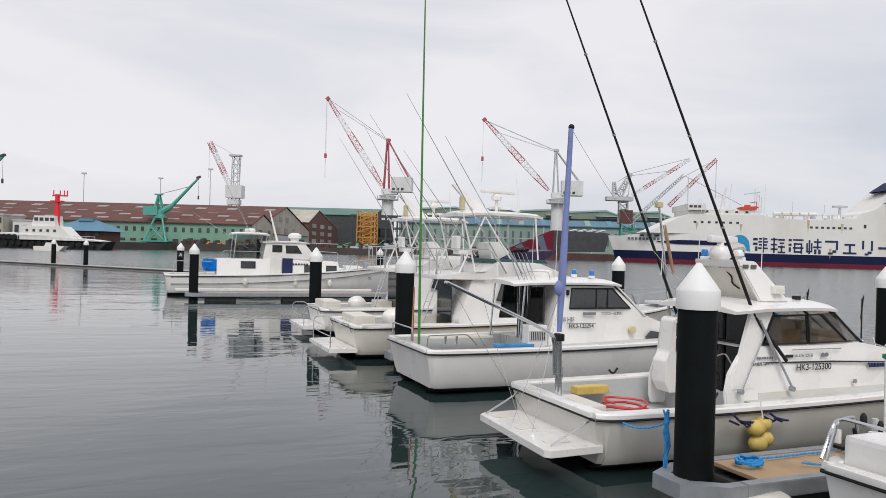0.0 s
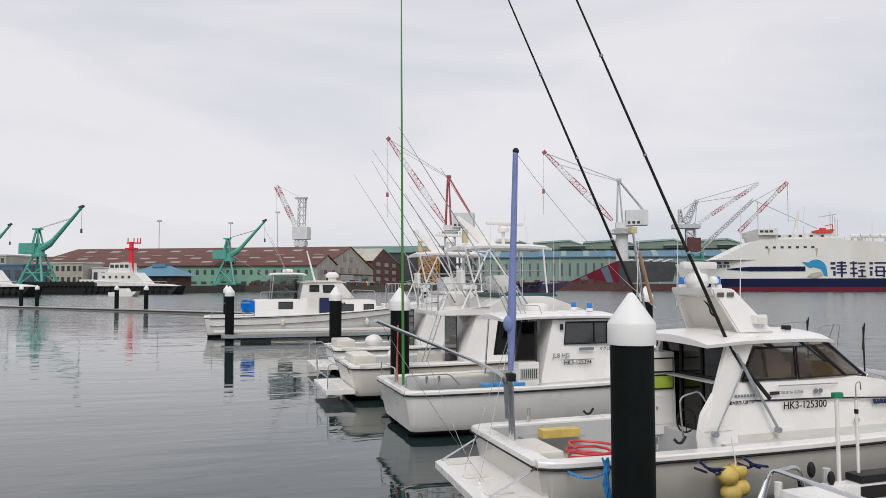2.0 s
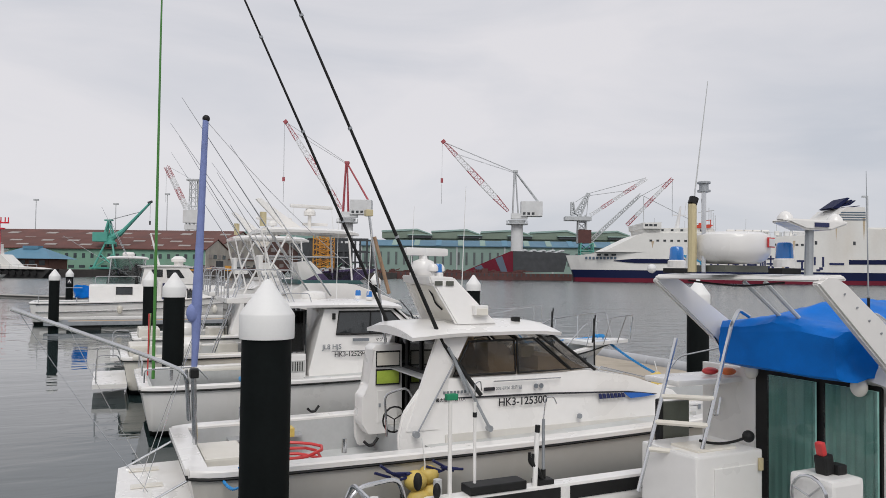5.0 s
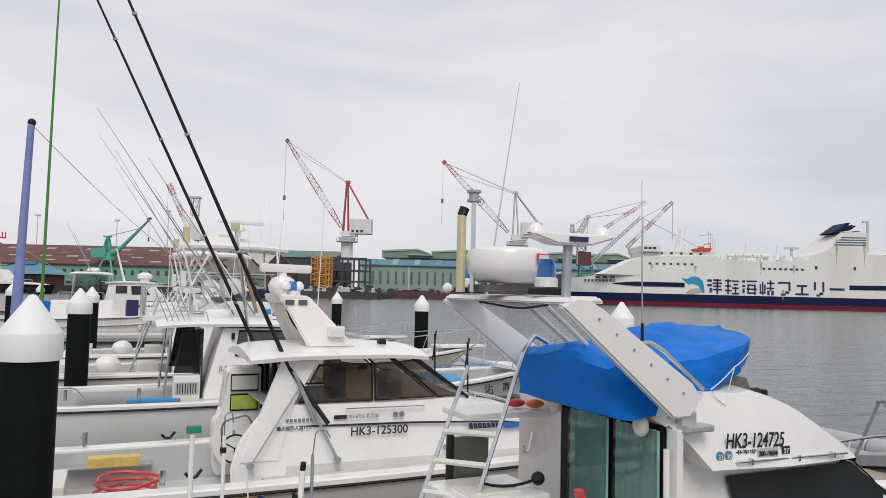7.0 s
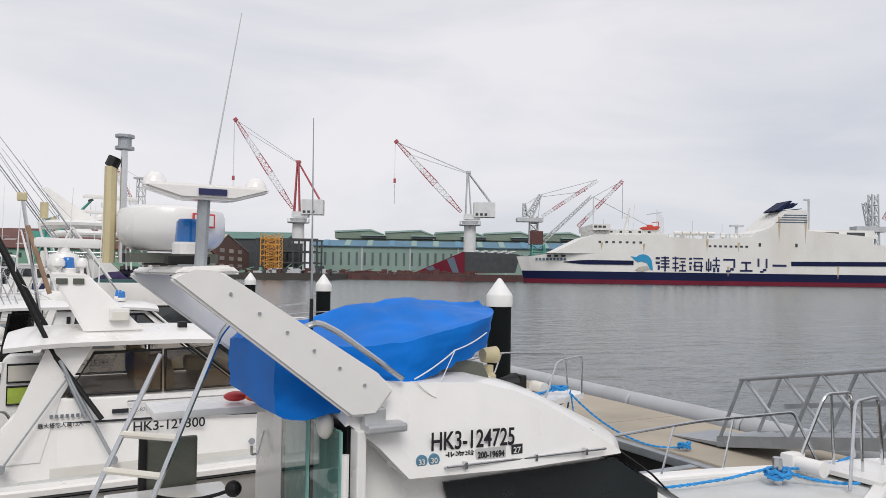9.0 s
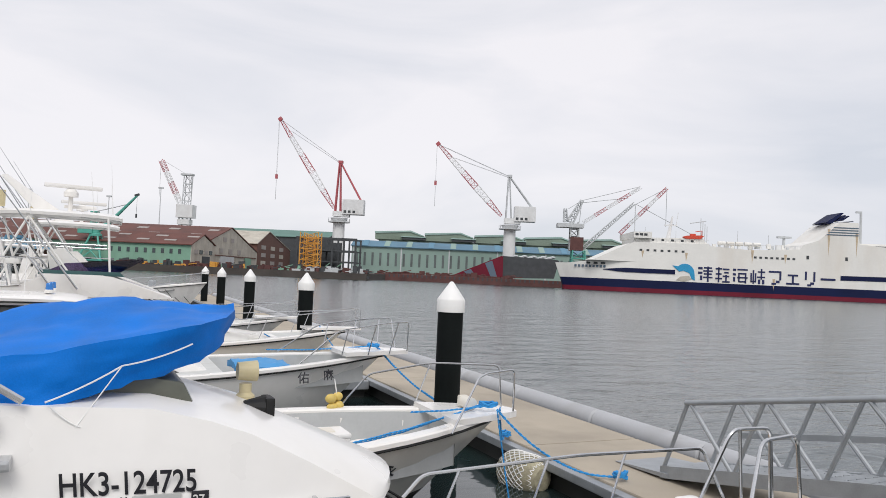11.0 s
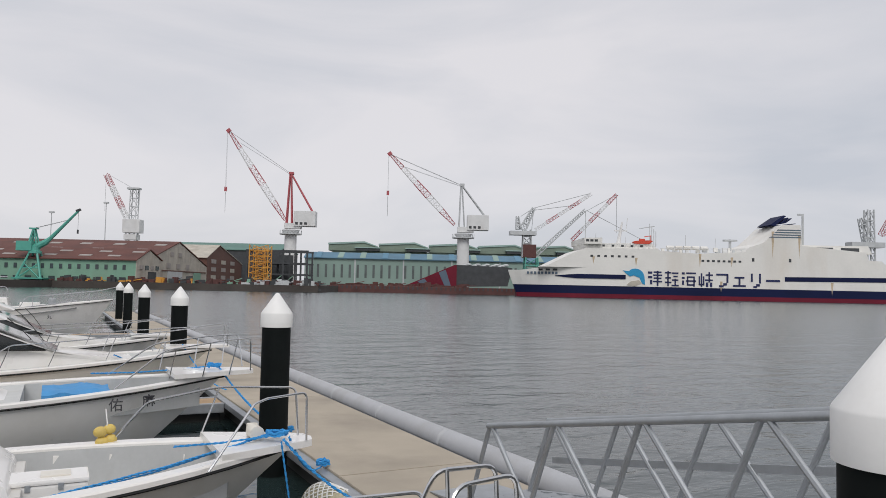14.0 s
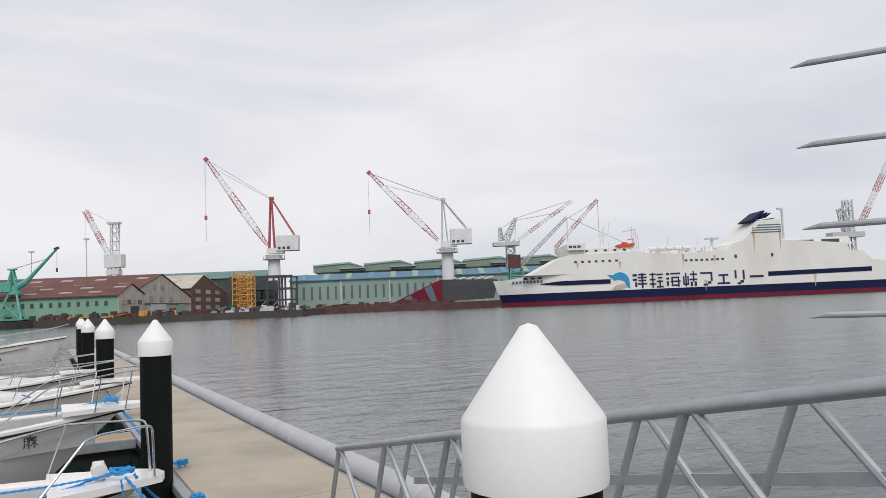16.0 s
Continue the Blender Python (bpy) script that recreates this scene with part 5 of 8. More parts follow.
def side_text(t, text, x, y, z, size, m=None, squeeze=1.0, lean=0.0):
    tip = Matrix.Rotation(radians(-2.0 if lean < 0 else 0.0), 4, "Z")
    ob = lettering(text, pose(x, y, z, 90 - lean, 0, 0) @ tip, size, m or INK, parent=t, squeeze=squeeze)
    if lean < 0:
        ob.data.transform(Matrix(((1, -0.17, 0, 0), (0, 1, 0, 0), (0, 0, 1, 0), (0, 0, 0, 1))))
    return ob


def twin_float(name, c, r, label, group=""):
    t = thing(name, pose(*c), label, "fender", group)
    for k, (dx, dz, s) in enumerate(((-0.55, 0.5, 1.0), (0.5, 0.75, 0.9), (-0.3, -0.75, 1.0), (0.65, -0.5, 0.95))):
        bm = B()
        add_ball(bm, (dx * r, 0.25 * r * (k % 2), dz * r), r * 0.75 * s, 1.1, 0.95, 0.92)
        part("float", bm, YELLOW, t, smooth=True)
    bm = B()
    add_tube(bm, [(0, 0.05, r * 3.2), (0.02, 0, r * 1.5), (0, 0, 0)], 0.008, 5)
    part("cord", bm, CAP, t)
    return t


def rope(name, pts, r=0.016, label="slack twisted blue mooring rope", group="mooring ropes"):
    """Two strands laid round each other."""
    bm = B()
    pts = [Vector(p) for p in pts]
    fine, run_len = [], 0.0
    for a, b in zip(pts, pts[1:]):
        d = (b - a).length
        k = max(1, int(d / 0.03))
        fine += [(a.lerp(b, i / k), run_len + d * i / k) for i in range(k)]
        run_len += d
    fine.append((pts[-1], run_len))
    for ph in (0, math.pi):
        run = []
        for p, s in fine:
            a = ph + s * 42
            w = 0.012 * noise.noise(Vector((s * 4, 1.7, r * 90)))
            run.append(p + Vector((math.cos(a) * r * 0.4, math.sin(a) * r * 0.4 + w, math.cos(a) * r * 0.4 + w * 0.5)))
        add_tube(bm, run, r * 0.52, 5)
    return lone(name, bm, ROPE, pose(0, 0, 0), label, "rope", group, smooth=True)


def coil(c, r, n, label, seed=1, tube=0.016):
    rg = random.Random(seed)
    pts = []
    for i in range(n * 12):
        a = i / 12 * 2 * math.pi
        rr = r * (0.75 + 0.35 * rg.random())
        pts.append((c[0] + rr * math.cos(a), c[1] + rr * math.sin(a) * 0.9, c[2] + 0.02 + 0.05 * rg.random() + 0.012 * i / 12))
    bm = B()
    add_tube(bm, pts, tube, 5)
    return lone("rope_coil", bm, ROPE, pose(0, 0, 0), label, "rope", "rope coils", smooth=True)


# --- cruiser with registration ...300 ---
def boat_300():
    ox, oy = 5.95, 9.60
    t = thing("fishing_cruiser", pose(ox, oy, 0), "white cabin fishing cruiser with stern platform and black outrigger rods", "boat", "moored boats")
    sh = Shape(10.15, 1.42, 0.82, 1.10, rake=1.3, full=0.58)
    make_hull(t, sh, HULLGREY, 0.42, ((0.02, 0.27, 0.38), (0.70, 0.93, 0.50)), capw=0.19)

    def yw(p):
        return 0.90 - 0.10 * (p[1] - 0.9) - (max(0, p[0] - 5.6) * 0.03) - max(0, p[0] - 6.6) * 0.12

    # stern platform on stays
    bm = B()
    add_prism(bm, [(-0.72, -1.12), (-0.66, -1.20), (0.15, -1.16), (0.15, 1.10), (-0.52, 1.06), (-0.64, 0.96)], 0.33, 0.42, axis="z")
    part("swim_platform", bm, WHITE, t)
    for k in (-0.8, 0.0, 0.75):
        box(t, "tread_pad", (-0.35, k, 0.428), (0.35, 0.16, 0.012), CREAM, 0.004)
    for k in (-1.0, 0.95):
        rod(t, "platform_stay", (-0.55, k, 0.43), (0.02, k * 1.02, 0.72), 0.014, STEEL)
    for k in (-0.25, 0.35):
        rod(t, "stay_wire", (-0.4, k, 0.43), (0.22, 0.1, 2.4), 0.004, STEEL, seg=5)
    # cabin
    solid(t, "cabin", [(3.04, 0.45), (3.04, 1.62), (5.25, 1.62), (6.0, 1.50), (6.75, 1.27), (7.08, 1.02), (7.15, 0.80), (7.15, 0.6)], yw, bevel=0.05)
    for s in (-1, 1):
        bm = B()
        add_prism(bm, [(2.50, 0.45), (2.44, 0.60), (2.42, 0.95), (2.50, 1.22), (2.72, 1.50), (3.0, 1.62), (3.12, 1.62), (3.12, 0.45)], lambda p: s * yw(p), lambda p: s * (yw(p) - 0.07))
        bmesh.ops.bevel(bm, geom=list(bm.edges), offset=0.02, segments=2, affect="EDGES", clamp_overlap=True)
        part("cabin_wing", bm, WHITE, t, smooth=True)
    solid(t, "lower_band", [(3.04, 0.5), (3.04, 0.93), (7.2, 0.93), (7.2, 0.6)], lambda p: yw(p) + 0.015, HULLGREY, 0.02)
    pane(t, [(3.18, 1.64), (3.42, 2.06), (4.08, 2.07), (4.08, 1.64)], yw, GLASS)
    pane(t, [(4.12, 1.64), (4.12, 2.07), (4.38, 2.08), (4.91, 1.65)], yw, GLASS)

    def yq(p):
        return yw(p) - 0.30 * max(0, p[0] - 4.9) - 0.02

    pane(t, [(4.97, 1.645), (4.44, 2.08), (4.70, 2.10), (5.42, 1.63)], yq, GLASS, name="quarter_window")
    bm = B()
    vs = [bm.verts.new(p) for p in ((5.46, -0.66, 1.61), (4.72, -0.68, 2.11), (4.72, 0.68, 2.11), (5.46, 0.66, 1.61), (5.62, 0, 1.575), (4.84, 0, 2.12))]
    bm.faces.new((vs[0], vs[4], vs[5], vs[1]))
    bm.faces.new((vs[4], vs[3], vs[2], vs[5]))
    g = part("windshield", bm, GLASS, t)
    bm = B()
    for y, a, b in ((-0.67, 5.46, 4.72), (0, 5.62, 4.84), (0.67, 5.46, 4.72)):
        add_tube(bm, [(a, y, 1.60), (b, y, 2.11)], 0.022, 6)
    pieces("windshield_frame", bm, BLACK, g)
    for s in (-1, 1):
        bm = B()
        add_prism(bm, [(2.52, 1.0), (2.98, 2.12), (3.40, 2.12), (3.12, 1.62), (2.95, 1.0)], lambda p: s * (yw(p) + 0.012), lambda p: s * (yw(p) - 0.05))
        part("pillar", bm, WHITE, t)
    bm = B()
    add_prism(bm, [(-0.8, 0.46), (0.8, 0.46), (0.72, 2.12), (-0.72, 2.12)], 3.01, 3.03, axis="x")
    b = part("aft_bulkhead", bm, DARKGLASS, t, "dark glazed aft bulkhead")
    for y in (-0.72, -0.2, 0.3, 0.72):
        rod(b, "bulkhead_bar", (3.0, y, 0.46), (3.0, y, 2.12), 0.026, BLACK)
    for z in (1.62, 2.08):
        rod(b, "bulkhead_bar", (3.0, -0.72, z), (3.0, 0.72, z), 0.030, BLACK)
    roof_slab(t, 2.60, 4.88, 1.0, 0.80, 2.21, 0.09, 0.07, droop=0.05)
    # inside
    box(t, "cabin_sole", (4.0, 0, 1.60), (2.4, 1.4, 0.02), LINER)
    for y in (-0.35, 0.35):
        box(t, "helm_seat", (4.05, y, 1.72), (0.42, 0.4, 0.24), SEAT, 0.06)
        box(t, "seat_back", (3.90, y, 1.86), (0.16, 0.40, 0.36), SEAT, 0.06)
    bm = B()
    add_ball(bm, (4.02, -0.36, 1.78), 0.25, 0.95, 0.9, 0.98)
    for v in bm.verts:
        v.co.z = min(v.co.z, 1.985 + 0.02 * math.sin(v.co.x * 40))
        v.co.x += 0.015 * math.sin(v.co.z * 31 + v.co.y * 17)
    part("seat_cover", bm, SEAT, t, "sand-coloured cloth over the helm seat", smooth=True)
    solid(t, "dashboard", [(4.55, 1.62), (4.55, 1.82), (4.95, 1.80), (5.36, 1.62)], 0.62, SEAT, 0.02)
    box(t, "helm_bag", (4.50, -0.30, 1.86), (0.22, 0.30, 0.16), TAN, 0.05)
    # aft pod with two small screens
    pod = solid(t, "aft_pod", [(2.42, 0.70), (2.32, 0.86), (2.32, 1.22), (2.44, 1.36), (2.46, 1.88), (2.52, 1.93), (2.90, 1.93), (2.92, 0.70)], 0.17, WHITE, 0.035)
    pod.location = (0.07, 0.58, 0)
    for z, m in ((1.735, CREAM), (1.485, LIME)):
        box(t, "pod_screen", (2.755, 0.402, z), (0.34, 0.02, 0.205), m, 0.01)
        bm = B()
        add_tube(bm, [(2.585, 0.395, z - 0.10), (2.925, 0.395, z - 0.10), (2.925, 0.395, z + 0.10), (2.585, 0.395, z + 0.10)], 0.014, 6, closed=True)
        part("screen_frame", bm, BLACK, t)
    box(t, "pod_hatch", (2.76, 0.406, 1.08), (0.30, 0.012, 0.44), WHITE, 0.004)
    box(t, "hatch_latch", (2.64, 0.396, 1.10), (0.03, 0.012, 0.05), GALV, 0.003)
    # side wheel and hoop
    bm = B()
    add_tube(bm, [(2.52 + 0.16 * math.cos(a), -0.50 + 0.02 * math.cos(a), 1.08 + 0.16 * math.sin(a)) for a in [i * math.pi / 8 for i in range(16)]], 0.012, 6, closed=True)
    for a in (0.5, 2.6, 4.7):
        add_cyl(bm, (2.52, -0.5, 1.08), (2.52 + 0.16 * math.cos(a), -0.5, 1.08 + 0.16 * math.sin(a)), 0.008, seg=5)
    part("steering_wheel", bm, BLACK, t)
    rail(t, [(2.38, -0.62, 0.9), (2.34, -0.62, 1.42), (2.62, -0.66, 1.50), (2.72, -0.7, 1.32)], 0.014)
    # radar arch on the roof
    bm = B()
    for s in (-1, 1):
        add_prism(bm, [(3.33, 2.25), (3.93, 2.26), (3.36, 2.86), (2.98, 2.88)], lambda p: s * (0.62 - 0.22 * (p[1] - 2.25)), lambda p: s * (0.55 - 0.22 * (p[1] - 2.25)))
    add_prism(bm, [(3.01, 2.78), (2.97, 2.90), (3.34, 2.88), (3.42, 2.80)], -0.49, 0.49)
    bmesh.ops.bevel(bm, geom=list(bm.edges), offset=0.02, segments=2, affect="EDGES")
    part("radar_arch", bm, WHITE, t, smooth=True)
    bm = B()
    add_prism(bm, [(3.12, 2.76), (3.16, 2.76), (3.46, 2.27), (3.42, 2.27)], -0.50, 0.50)
    part("arch_panel", bm, CREAM, t, "cream panel between the arch legs")
    bm = B()
    add_tube(bm, bend([(3.16, -0.05, 2.72), (3.18, -0.16, 2.62), (3.25, -0.08, 2.52), (3.30, -0.2, 2.44)], 4, 0.4), 0.012, 6)
    part("panel_cable", bm, BLACK, t)
    bm = B()
    for x in (3.10, 3.26):
        add_box(bm, (x, -0.522, 2.80), (0.11, 0.012, 0.06), bevel=0.004)
    pieces("arch_opening", bm, OLIVE, t)
    bm = B()
    add_lathe(bm, [(0, 0), (0.12, 0), (0.17, 0.05), (0.18, 0.13), (0.14, 0.21), (0.06, 0.24), (0.05, 0.30), (0, 0.30)], (3.12, 0.05, 2.88), 18)
    add_box(bm, (3.16, 0.05, 3.22), (0.70, 0.10, 0.11), rz=12, bevel=0.04)
    part("radar_scanner", bm, WHITE, t, smooth=True)
    for y in (-0.35, 0.45):
        beacon(t, (3.16, y, 2.88))
    for x, y, r in ((3.06, -0.42, 0.07), (3.28, 0.22, 0.08), (3.3, -0.12, 0.06)):
        bm = B()
        add_lathe(bm, [(0.02, 0), (0.02, 0.08), (r, 0.10), (r, 0.15), (r * 0.6, 0.19), (0, 0.20)], (x, y, 2.86), 12)
        part("gps_mushroom", bm, WHITE, t, smooth=True)
    box(t, "floodlight", (3.66, -0.62, 2.45), (0.20, 0.09, 0.13), WHITE, 0.015)
    box(t, "floodlight_glass", (3.67, -0.67, 2.43), (0.16, 0.012, 0.09), CREAM, 0.004)
    for x, y, h in ((3.45, -0.48, 4.1), (3.15, 0.6, 3.9), (2.6, 0.85, 3.7)):
        rod(t, "whip_aerial", (x, y, 2.6), (x + 0.05, y, h), 0.008, CAP, 0.003)
    rod(t, "stern_pole", (3.1, 1.05, 0.95), (2.66, 1.02, 3.76), 0.022, STEEL)
    rod(t, "wood_staff", (2.98, 1.0, 2.62), (2.72, 0.95, 3.45), 0.028, STAFF)
    box(t, "pole_lamp", (2.65, 1.02, 3.80), (0.11, 0.11, 0.10), TAN, 0.02)
    box(t, "roof_vent", (4.35, -0.35, 2.30), (0.10, 0.10, 0.08), BLACK, 0.015)
    # outrigger rods and braces
    for (a, b, c) in (((3.50, -0.98, 1.4), (3.05, -0.78, 2.05), (0.0, -0.52, 8.6)), ((3.18, 1.05, 1.8), (2.86, 1.0, 2.4), (-0.20, 0.8, 8.6))):
        bm = B()
        a, b, c = Vector(a), Vector(b), Vector(c)
        pts = [b.lerp(c, k / 10) for k in range(11)]
        add_tube(bm, [a] + pts, [0.028] + [0.026 - 0.0018 * k for k in range(11)], 8)
        o = part("outrigger_rod", bm, BLACK, t, "black outrigger rod with pale rings", smooth=True)
        bm = B()
        for k in (2, 4, 6, 8):
            add_cyl(bm, pts[k], pts[k] + (c - b).normalized() * 0.03, 0.028, seg=8)
        pieces("rod_ring", bm, GALV, o)
    rod(t, "rod_socket", (3.62, -1.0, 0.98), (3.10, -0.84, 2.0), 0.019, GALV)
    rod(t, "rod_brace", (2.62, -1.0, 0.98), (3.16, -0.88, 1.80), 0.010, GALV)
    rod(t, "rod_brace", (3.35, -0.93, 1.42), (3.16, -0.88, 1.85), 0.018, GALV)
    for x in (2.62, 3.62):
        bm = B()
        add_cyl(bm, (x, -0.95, 0.98), (x, -1.02, 0.98), 0.04, seg=12)
        part("brace_foot", bm, GALV, t)
    # side decoration
    bm = B()
    add_prism(bm, [(3.15, 1.372), (4.6, 1.355), (5.9, 1.305), (6.42, 1.238), (6.40, 1.230), (5.85, 1.288), (4.6, 1.332), (3.4, 1.350)], lambda p: -(yw(p) + 0.004), lambda p: -(yw(p) - 0.01))
    part("side_stripe", bm, INK, t, "black side stripe")
    bm = B()
    add_prism(bm, [(5.82, 1.288), (6.1, 1.270), (6.40, 1.230), (6.2, 1.212), (5.93, 1.205)], lambda p: -(yw(p) + 0.008), lambda p: -(yw(p) - 0.01))
    part("side_wedge", bm, BLUEG, t, "blue wedge")
    bm = B()
    for k in range(7):
        add_prism(bm, [(5.40 + k * 0.065, 1.225), (5.39 + k * 0.065, 1.295 - k * 0.002), (5.43 + k * 0.065, 1.295 - k * 0.002), (5.45 + k * 0.065, 1.225)], lambda p: -(yw(p) + 0.006), lambda p: -(yw(p) - 0.01))
    pieces("name_stroke", bm, NAVY, t)
    side_text(t, "HK3-125300", 3.80, -0.885, 1.23, 0.142, squeeze=1.0)
    side_text(t, "最大搭載人員13人", 2.92, -0.88, 1.335, 0.052)
    bm = B()
    for k in range(7):
        add_box(bm, (3.04 + k * 0.048, -0.872, 1.44), (0.03, 0.008, 0.035))
    pieces("maker_bar", bm, GREYINK, t)
    box(t, "inspection_plate", (3.68, -0.862, 1.452), (0.16, 0.008, 0.045), INK, 0.002)
    side_text(t, "202-8756 北海道", 3.77, -0.868, 1.435, 0.055, GREYINK)
    for k in range(2):
        bm = B()
        add_cyl(bm, (4.38 + k * 0.08, -0.855, 1.455), (4.38 + k * 0.08, -0.868, 1.455), 0.032, seg=16)
        part("round_sticker", bm, GREYINK, t)
    rail(t, [(3.75, -0.85, 1.54), (3.75, -0.88, 1.55), (4.75, -0.88, 1.55), (4.75, -0.85, 1.54)], 0.008)
    bm = B()
    add_cyl(bm, (5.05, -0.88, 1.02), (5.05, -0.91, 1.02), 0.035, seg=14)
    part("side_vent", bm, GALV, t)
    for y, top in ((-0.66, 2.32), (0.42, 2.36)):
        rod(t, "wiper", (5.46, y, 1.66), (5.43, y - 0.02, top), 0.012, BLACK)
        rod(t, "wiper_blade", (5.40, y - 0.03, 1.98), (5.45, y - 0.03, top + 0.05), 0.011, BLACK)
    # cockpit things fixed to the boat
    box(t, "cockpit_shelf", (1.2, 1.0, 0.66), (1.0, 0.25, 0.03), ALU)
    box(t, "cockpit_locker", (0.5, 0.1, 0.58), (0.5, 0.9, 0.34), CREAM, 0.03)
    rod(t, "rod_holder", (0.9, 1.16, 0.88), (0.9, 1.16, 1.06), 0.03, STEEL)
    rod(t, "rod_holder", (1.7, -1.05, 0.86), (1.7, -1.05, 1.02), 0.03, STEEL)
    for x, y in ((2.0, -1.10), (1.9, 1.15), (7.9, -1.12)):
        bm = B()
        add_tube(bm, bend([(x - 0.08, y, 0.98), (x - 0.03, y, 0.93), (x + 0.03, y, 0.93), (x + 0.09, y, 1.01)], 3), 0.018, 6)
        part("cleat", bm, BLACK, t)
    # stern mast with cover, boom
    for dy in (-0.045, 0.045):
        rod(t, "mast_leg", (0.18, 0.05 + dy, 0.85), (0.14, 0.02 + dy, 1.75), 0.028, STEEL, label="steel mast leg")
    box(t, "mast_clamp", (0.15, 0.02, 1.70), (0.10, 0.15, 0.11), BLACK, 0.02)
    bm = B()
    pts = [(0.15, 0.02, 1.78), (0.16, 0.02, 2.2), (0.16, 0.0, 2.5), (0.18, -0.02, 3.4), (0.21, -0.05, 4.74)]
    add_tube(bm, pts, [0.035, 0.05, 0.062, 0.045, 0.036], 10)
    part("mast_cover", bm, LILAC, t, "lilac cloth mast cover", smooth=True)
    bm = B()
    add_ball(bm, (0.12, 0.0, 2.42), 0.09, 0.9, 0.7, 1.3)
    part("cover_knot", bm, LILAC, t, smooth=True)
    bm = B()
    add_ball(bm, (0.215, -0.05, 4.76), 0.045)
    part("mast_head", bm, BLACK, t)
    for dy in (0.0, 0.07):
        bm = B()
        add_tube(bm, bend([(0.10, dy - 0.02, 1.15), (0.06, dy - 0.05, 1.72), (-0.35, dy - 0.08, 1.92), (-1.75, dy - 0.24, 2.50)], 5, 0.3), 0.021, 8)
        part("boom", bm, STEEL, t, "steel boom swung over the stern", smooth=True)
    bm = B()
    add_tube(bm, sag((0.215, -0.05, 4.74), (3.0, 0.9, 2.55), 0.15), 0.004, 4)
    add_tube(bm, sag((-1.7, -0.2, 2.5), (-0.35, -0.3, 0.43), 0.05), 0.003, 4)
    add_tube(bm, sag((-1.2, -0.2, 2.3), (-0.3, 0.3, 0.43), 0.05), 0.003, 4)
    pieces("stay_line", bm, STEEL, t)
    # bow: open well edge, rail, anchor gear
    rail(t, [(8.1, 1.08, 1.02), (8.5, 1.0, 1.5), (9.3, 0.62, 1.70), (10.12, 0.06, 1.73), (10.16, 0.05, 1.14)], 0.014, "bow_rail", 0.15)
    rail(t, [(8.9, -1.02, 1.05), (9.45, -0.62, 1.66), (9.62, -0.52, 1.70), (10.14, -0.33, 1.72), (10.16, -0.30, 1.15)], 0.014, "bow_rail", 0.15)
    rod(t, "stanchion", (9.1, 0.70, 1.08), (9.3, 0.62, 1.69), 0.012, STEEL)
    bm = B()
    add_prism(bm, [(9.1, -0.70), (10.1, -0.32), (10.25, -0.24), (10.3, -0.05), (10.25, 0.14), (10.05, 0.30), (9.1, 0.70)], 1.06, 1.14, axis="z")
    part("bow_deck", bm, WHITE, t)
    bm = B()
    add_cyl(bm, (9.62, -0.1, 1.225), (9.62, 0.14, 1.225), 0.085, seg=14)
    add_box(bm, (9.62, 0.18, 1.225), (0.13, 0.10, 0.16), bevel=0.03)
    part("windlass", bm, CREAM, t, smooth=True)
    for s, y in ((0.74, 1), (0.80, 1), (0.88, 1)):
        p = sh.point(s, 0, 1, 0.15)
        box(t, "inner_rib", (p.x, p.y * 0.97, 0.70), (0.08, 0.05, 0.40), WHITE)
    # foredeck hatch and rails
    box(t, "hatch", (6.05, 0.0, 1.515), (0.5, 0.45, 0.03), ALU, 0.01, ry=12)
    rail(t, [(5.6, -0.55, 1.57), (5.65, -0.55, 1.62), (6.5, -0.50, 1.42), (6.55, -0.5, 1.36)], 0.009)
    for s, g in ((0.757, "友"), (0.803, "永")):
        a, b, c = sh.point(s, 1, -1), sh.point(s, 2, -1), sh.point(s + 0.02, 1, -1)
        ux = (c - a).normalized()
        nn = ux.cross((a - b)).normalized()
        uz = nn.cross(ux).normalized()
        q = a.lerp(b, 0.70) + nn * 0.014
        m = Matrix.Translation(q) @ Matrix((ux, uz, nn)).transposed().to_4x4()
        lettering(g, m, 0.22, INK, "name_lettering", t, bold=0.02)
    return t


boat_300()
c = thing("ice_chest", pose(13.35, 9.35, 0.50), "white plastic ice chest in the open bow well", "ice chest")
box(c, "body", (0, 0, 0.22), (0.80, 0.46, 0.44), WHITE, 0.03)
box(c, "lid", (0, 0, 0.465), (0.82, 0.48, 0.05), WHITE, 0.02)
box(c, "lid_tray", (0.1, 0, 0.498), (0.28, 0.22, 0.02), CREAM, 0.008)
for k in (-0.15, 0.15):
    box(c, "latch", (k, -0.235, 0.42), (0.05, 0.02, 0.07), GALV, 0.005)
bm = B()
pts = [(7.35 + (0.34 + 0.03 * math.sin(i * 1.7)) * math.cos(i * 0.5), 9.7 + (0.34 + 0.03 * math.sin(i * 1.7)) * math.sin(i * 0.5), 0.44 + 0.006 * i) for i in range(46)]
add_tube(bm, pts, 0.02, 6)
lone("red_hose", bm, REDH, pose(0, 0, 0), "coiled red hose on the cockpit sole", "hose", smooth=True)
c = thing("yellow_crate", pose(7.2, 10.45, 0.68), "yellow plastic crate on the cockpit shelf", "crate")
box(c, "body", (0, 0, 0.06), (0.6, 0.2, 0.12), YELLOW, 0.01)
twin_float("yellow_floats", (8.45, 8.10, 0.50), 0.17, "cluster of weathered yellow floats hung on the hull")
twin_float("yellow_floats", (13.45, 8.02, 0.60), 0.13, "cluster of weathered yellow floats hung at the bow")
twin_float("yellow_floats", (13.98, 10.66, 1.10), 0.10, "pale yellow floats tied on the gunwale")
bm = B()
rg = random.Random(3)
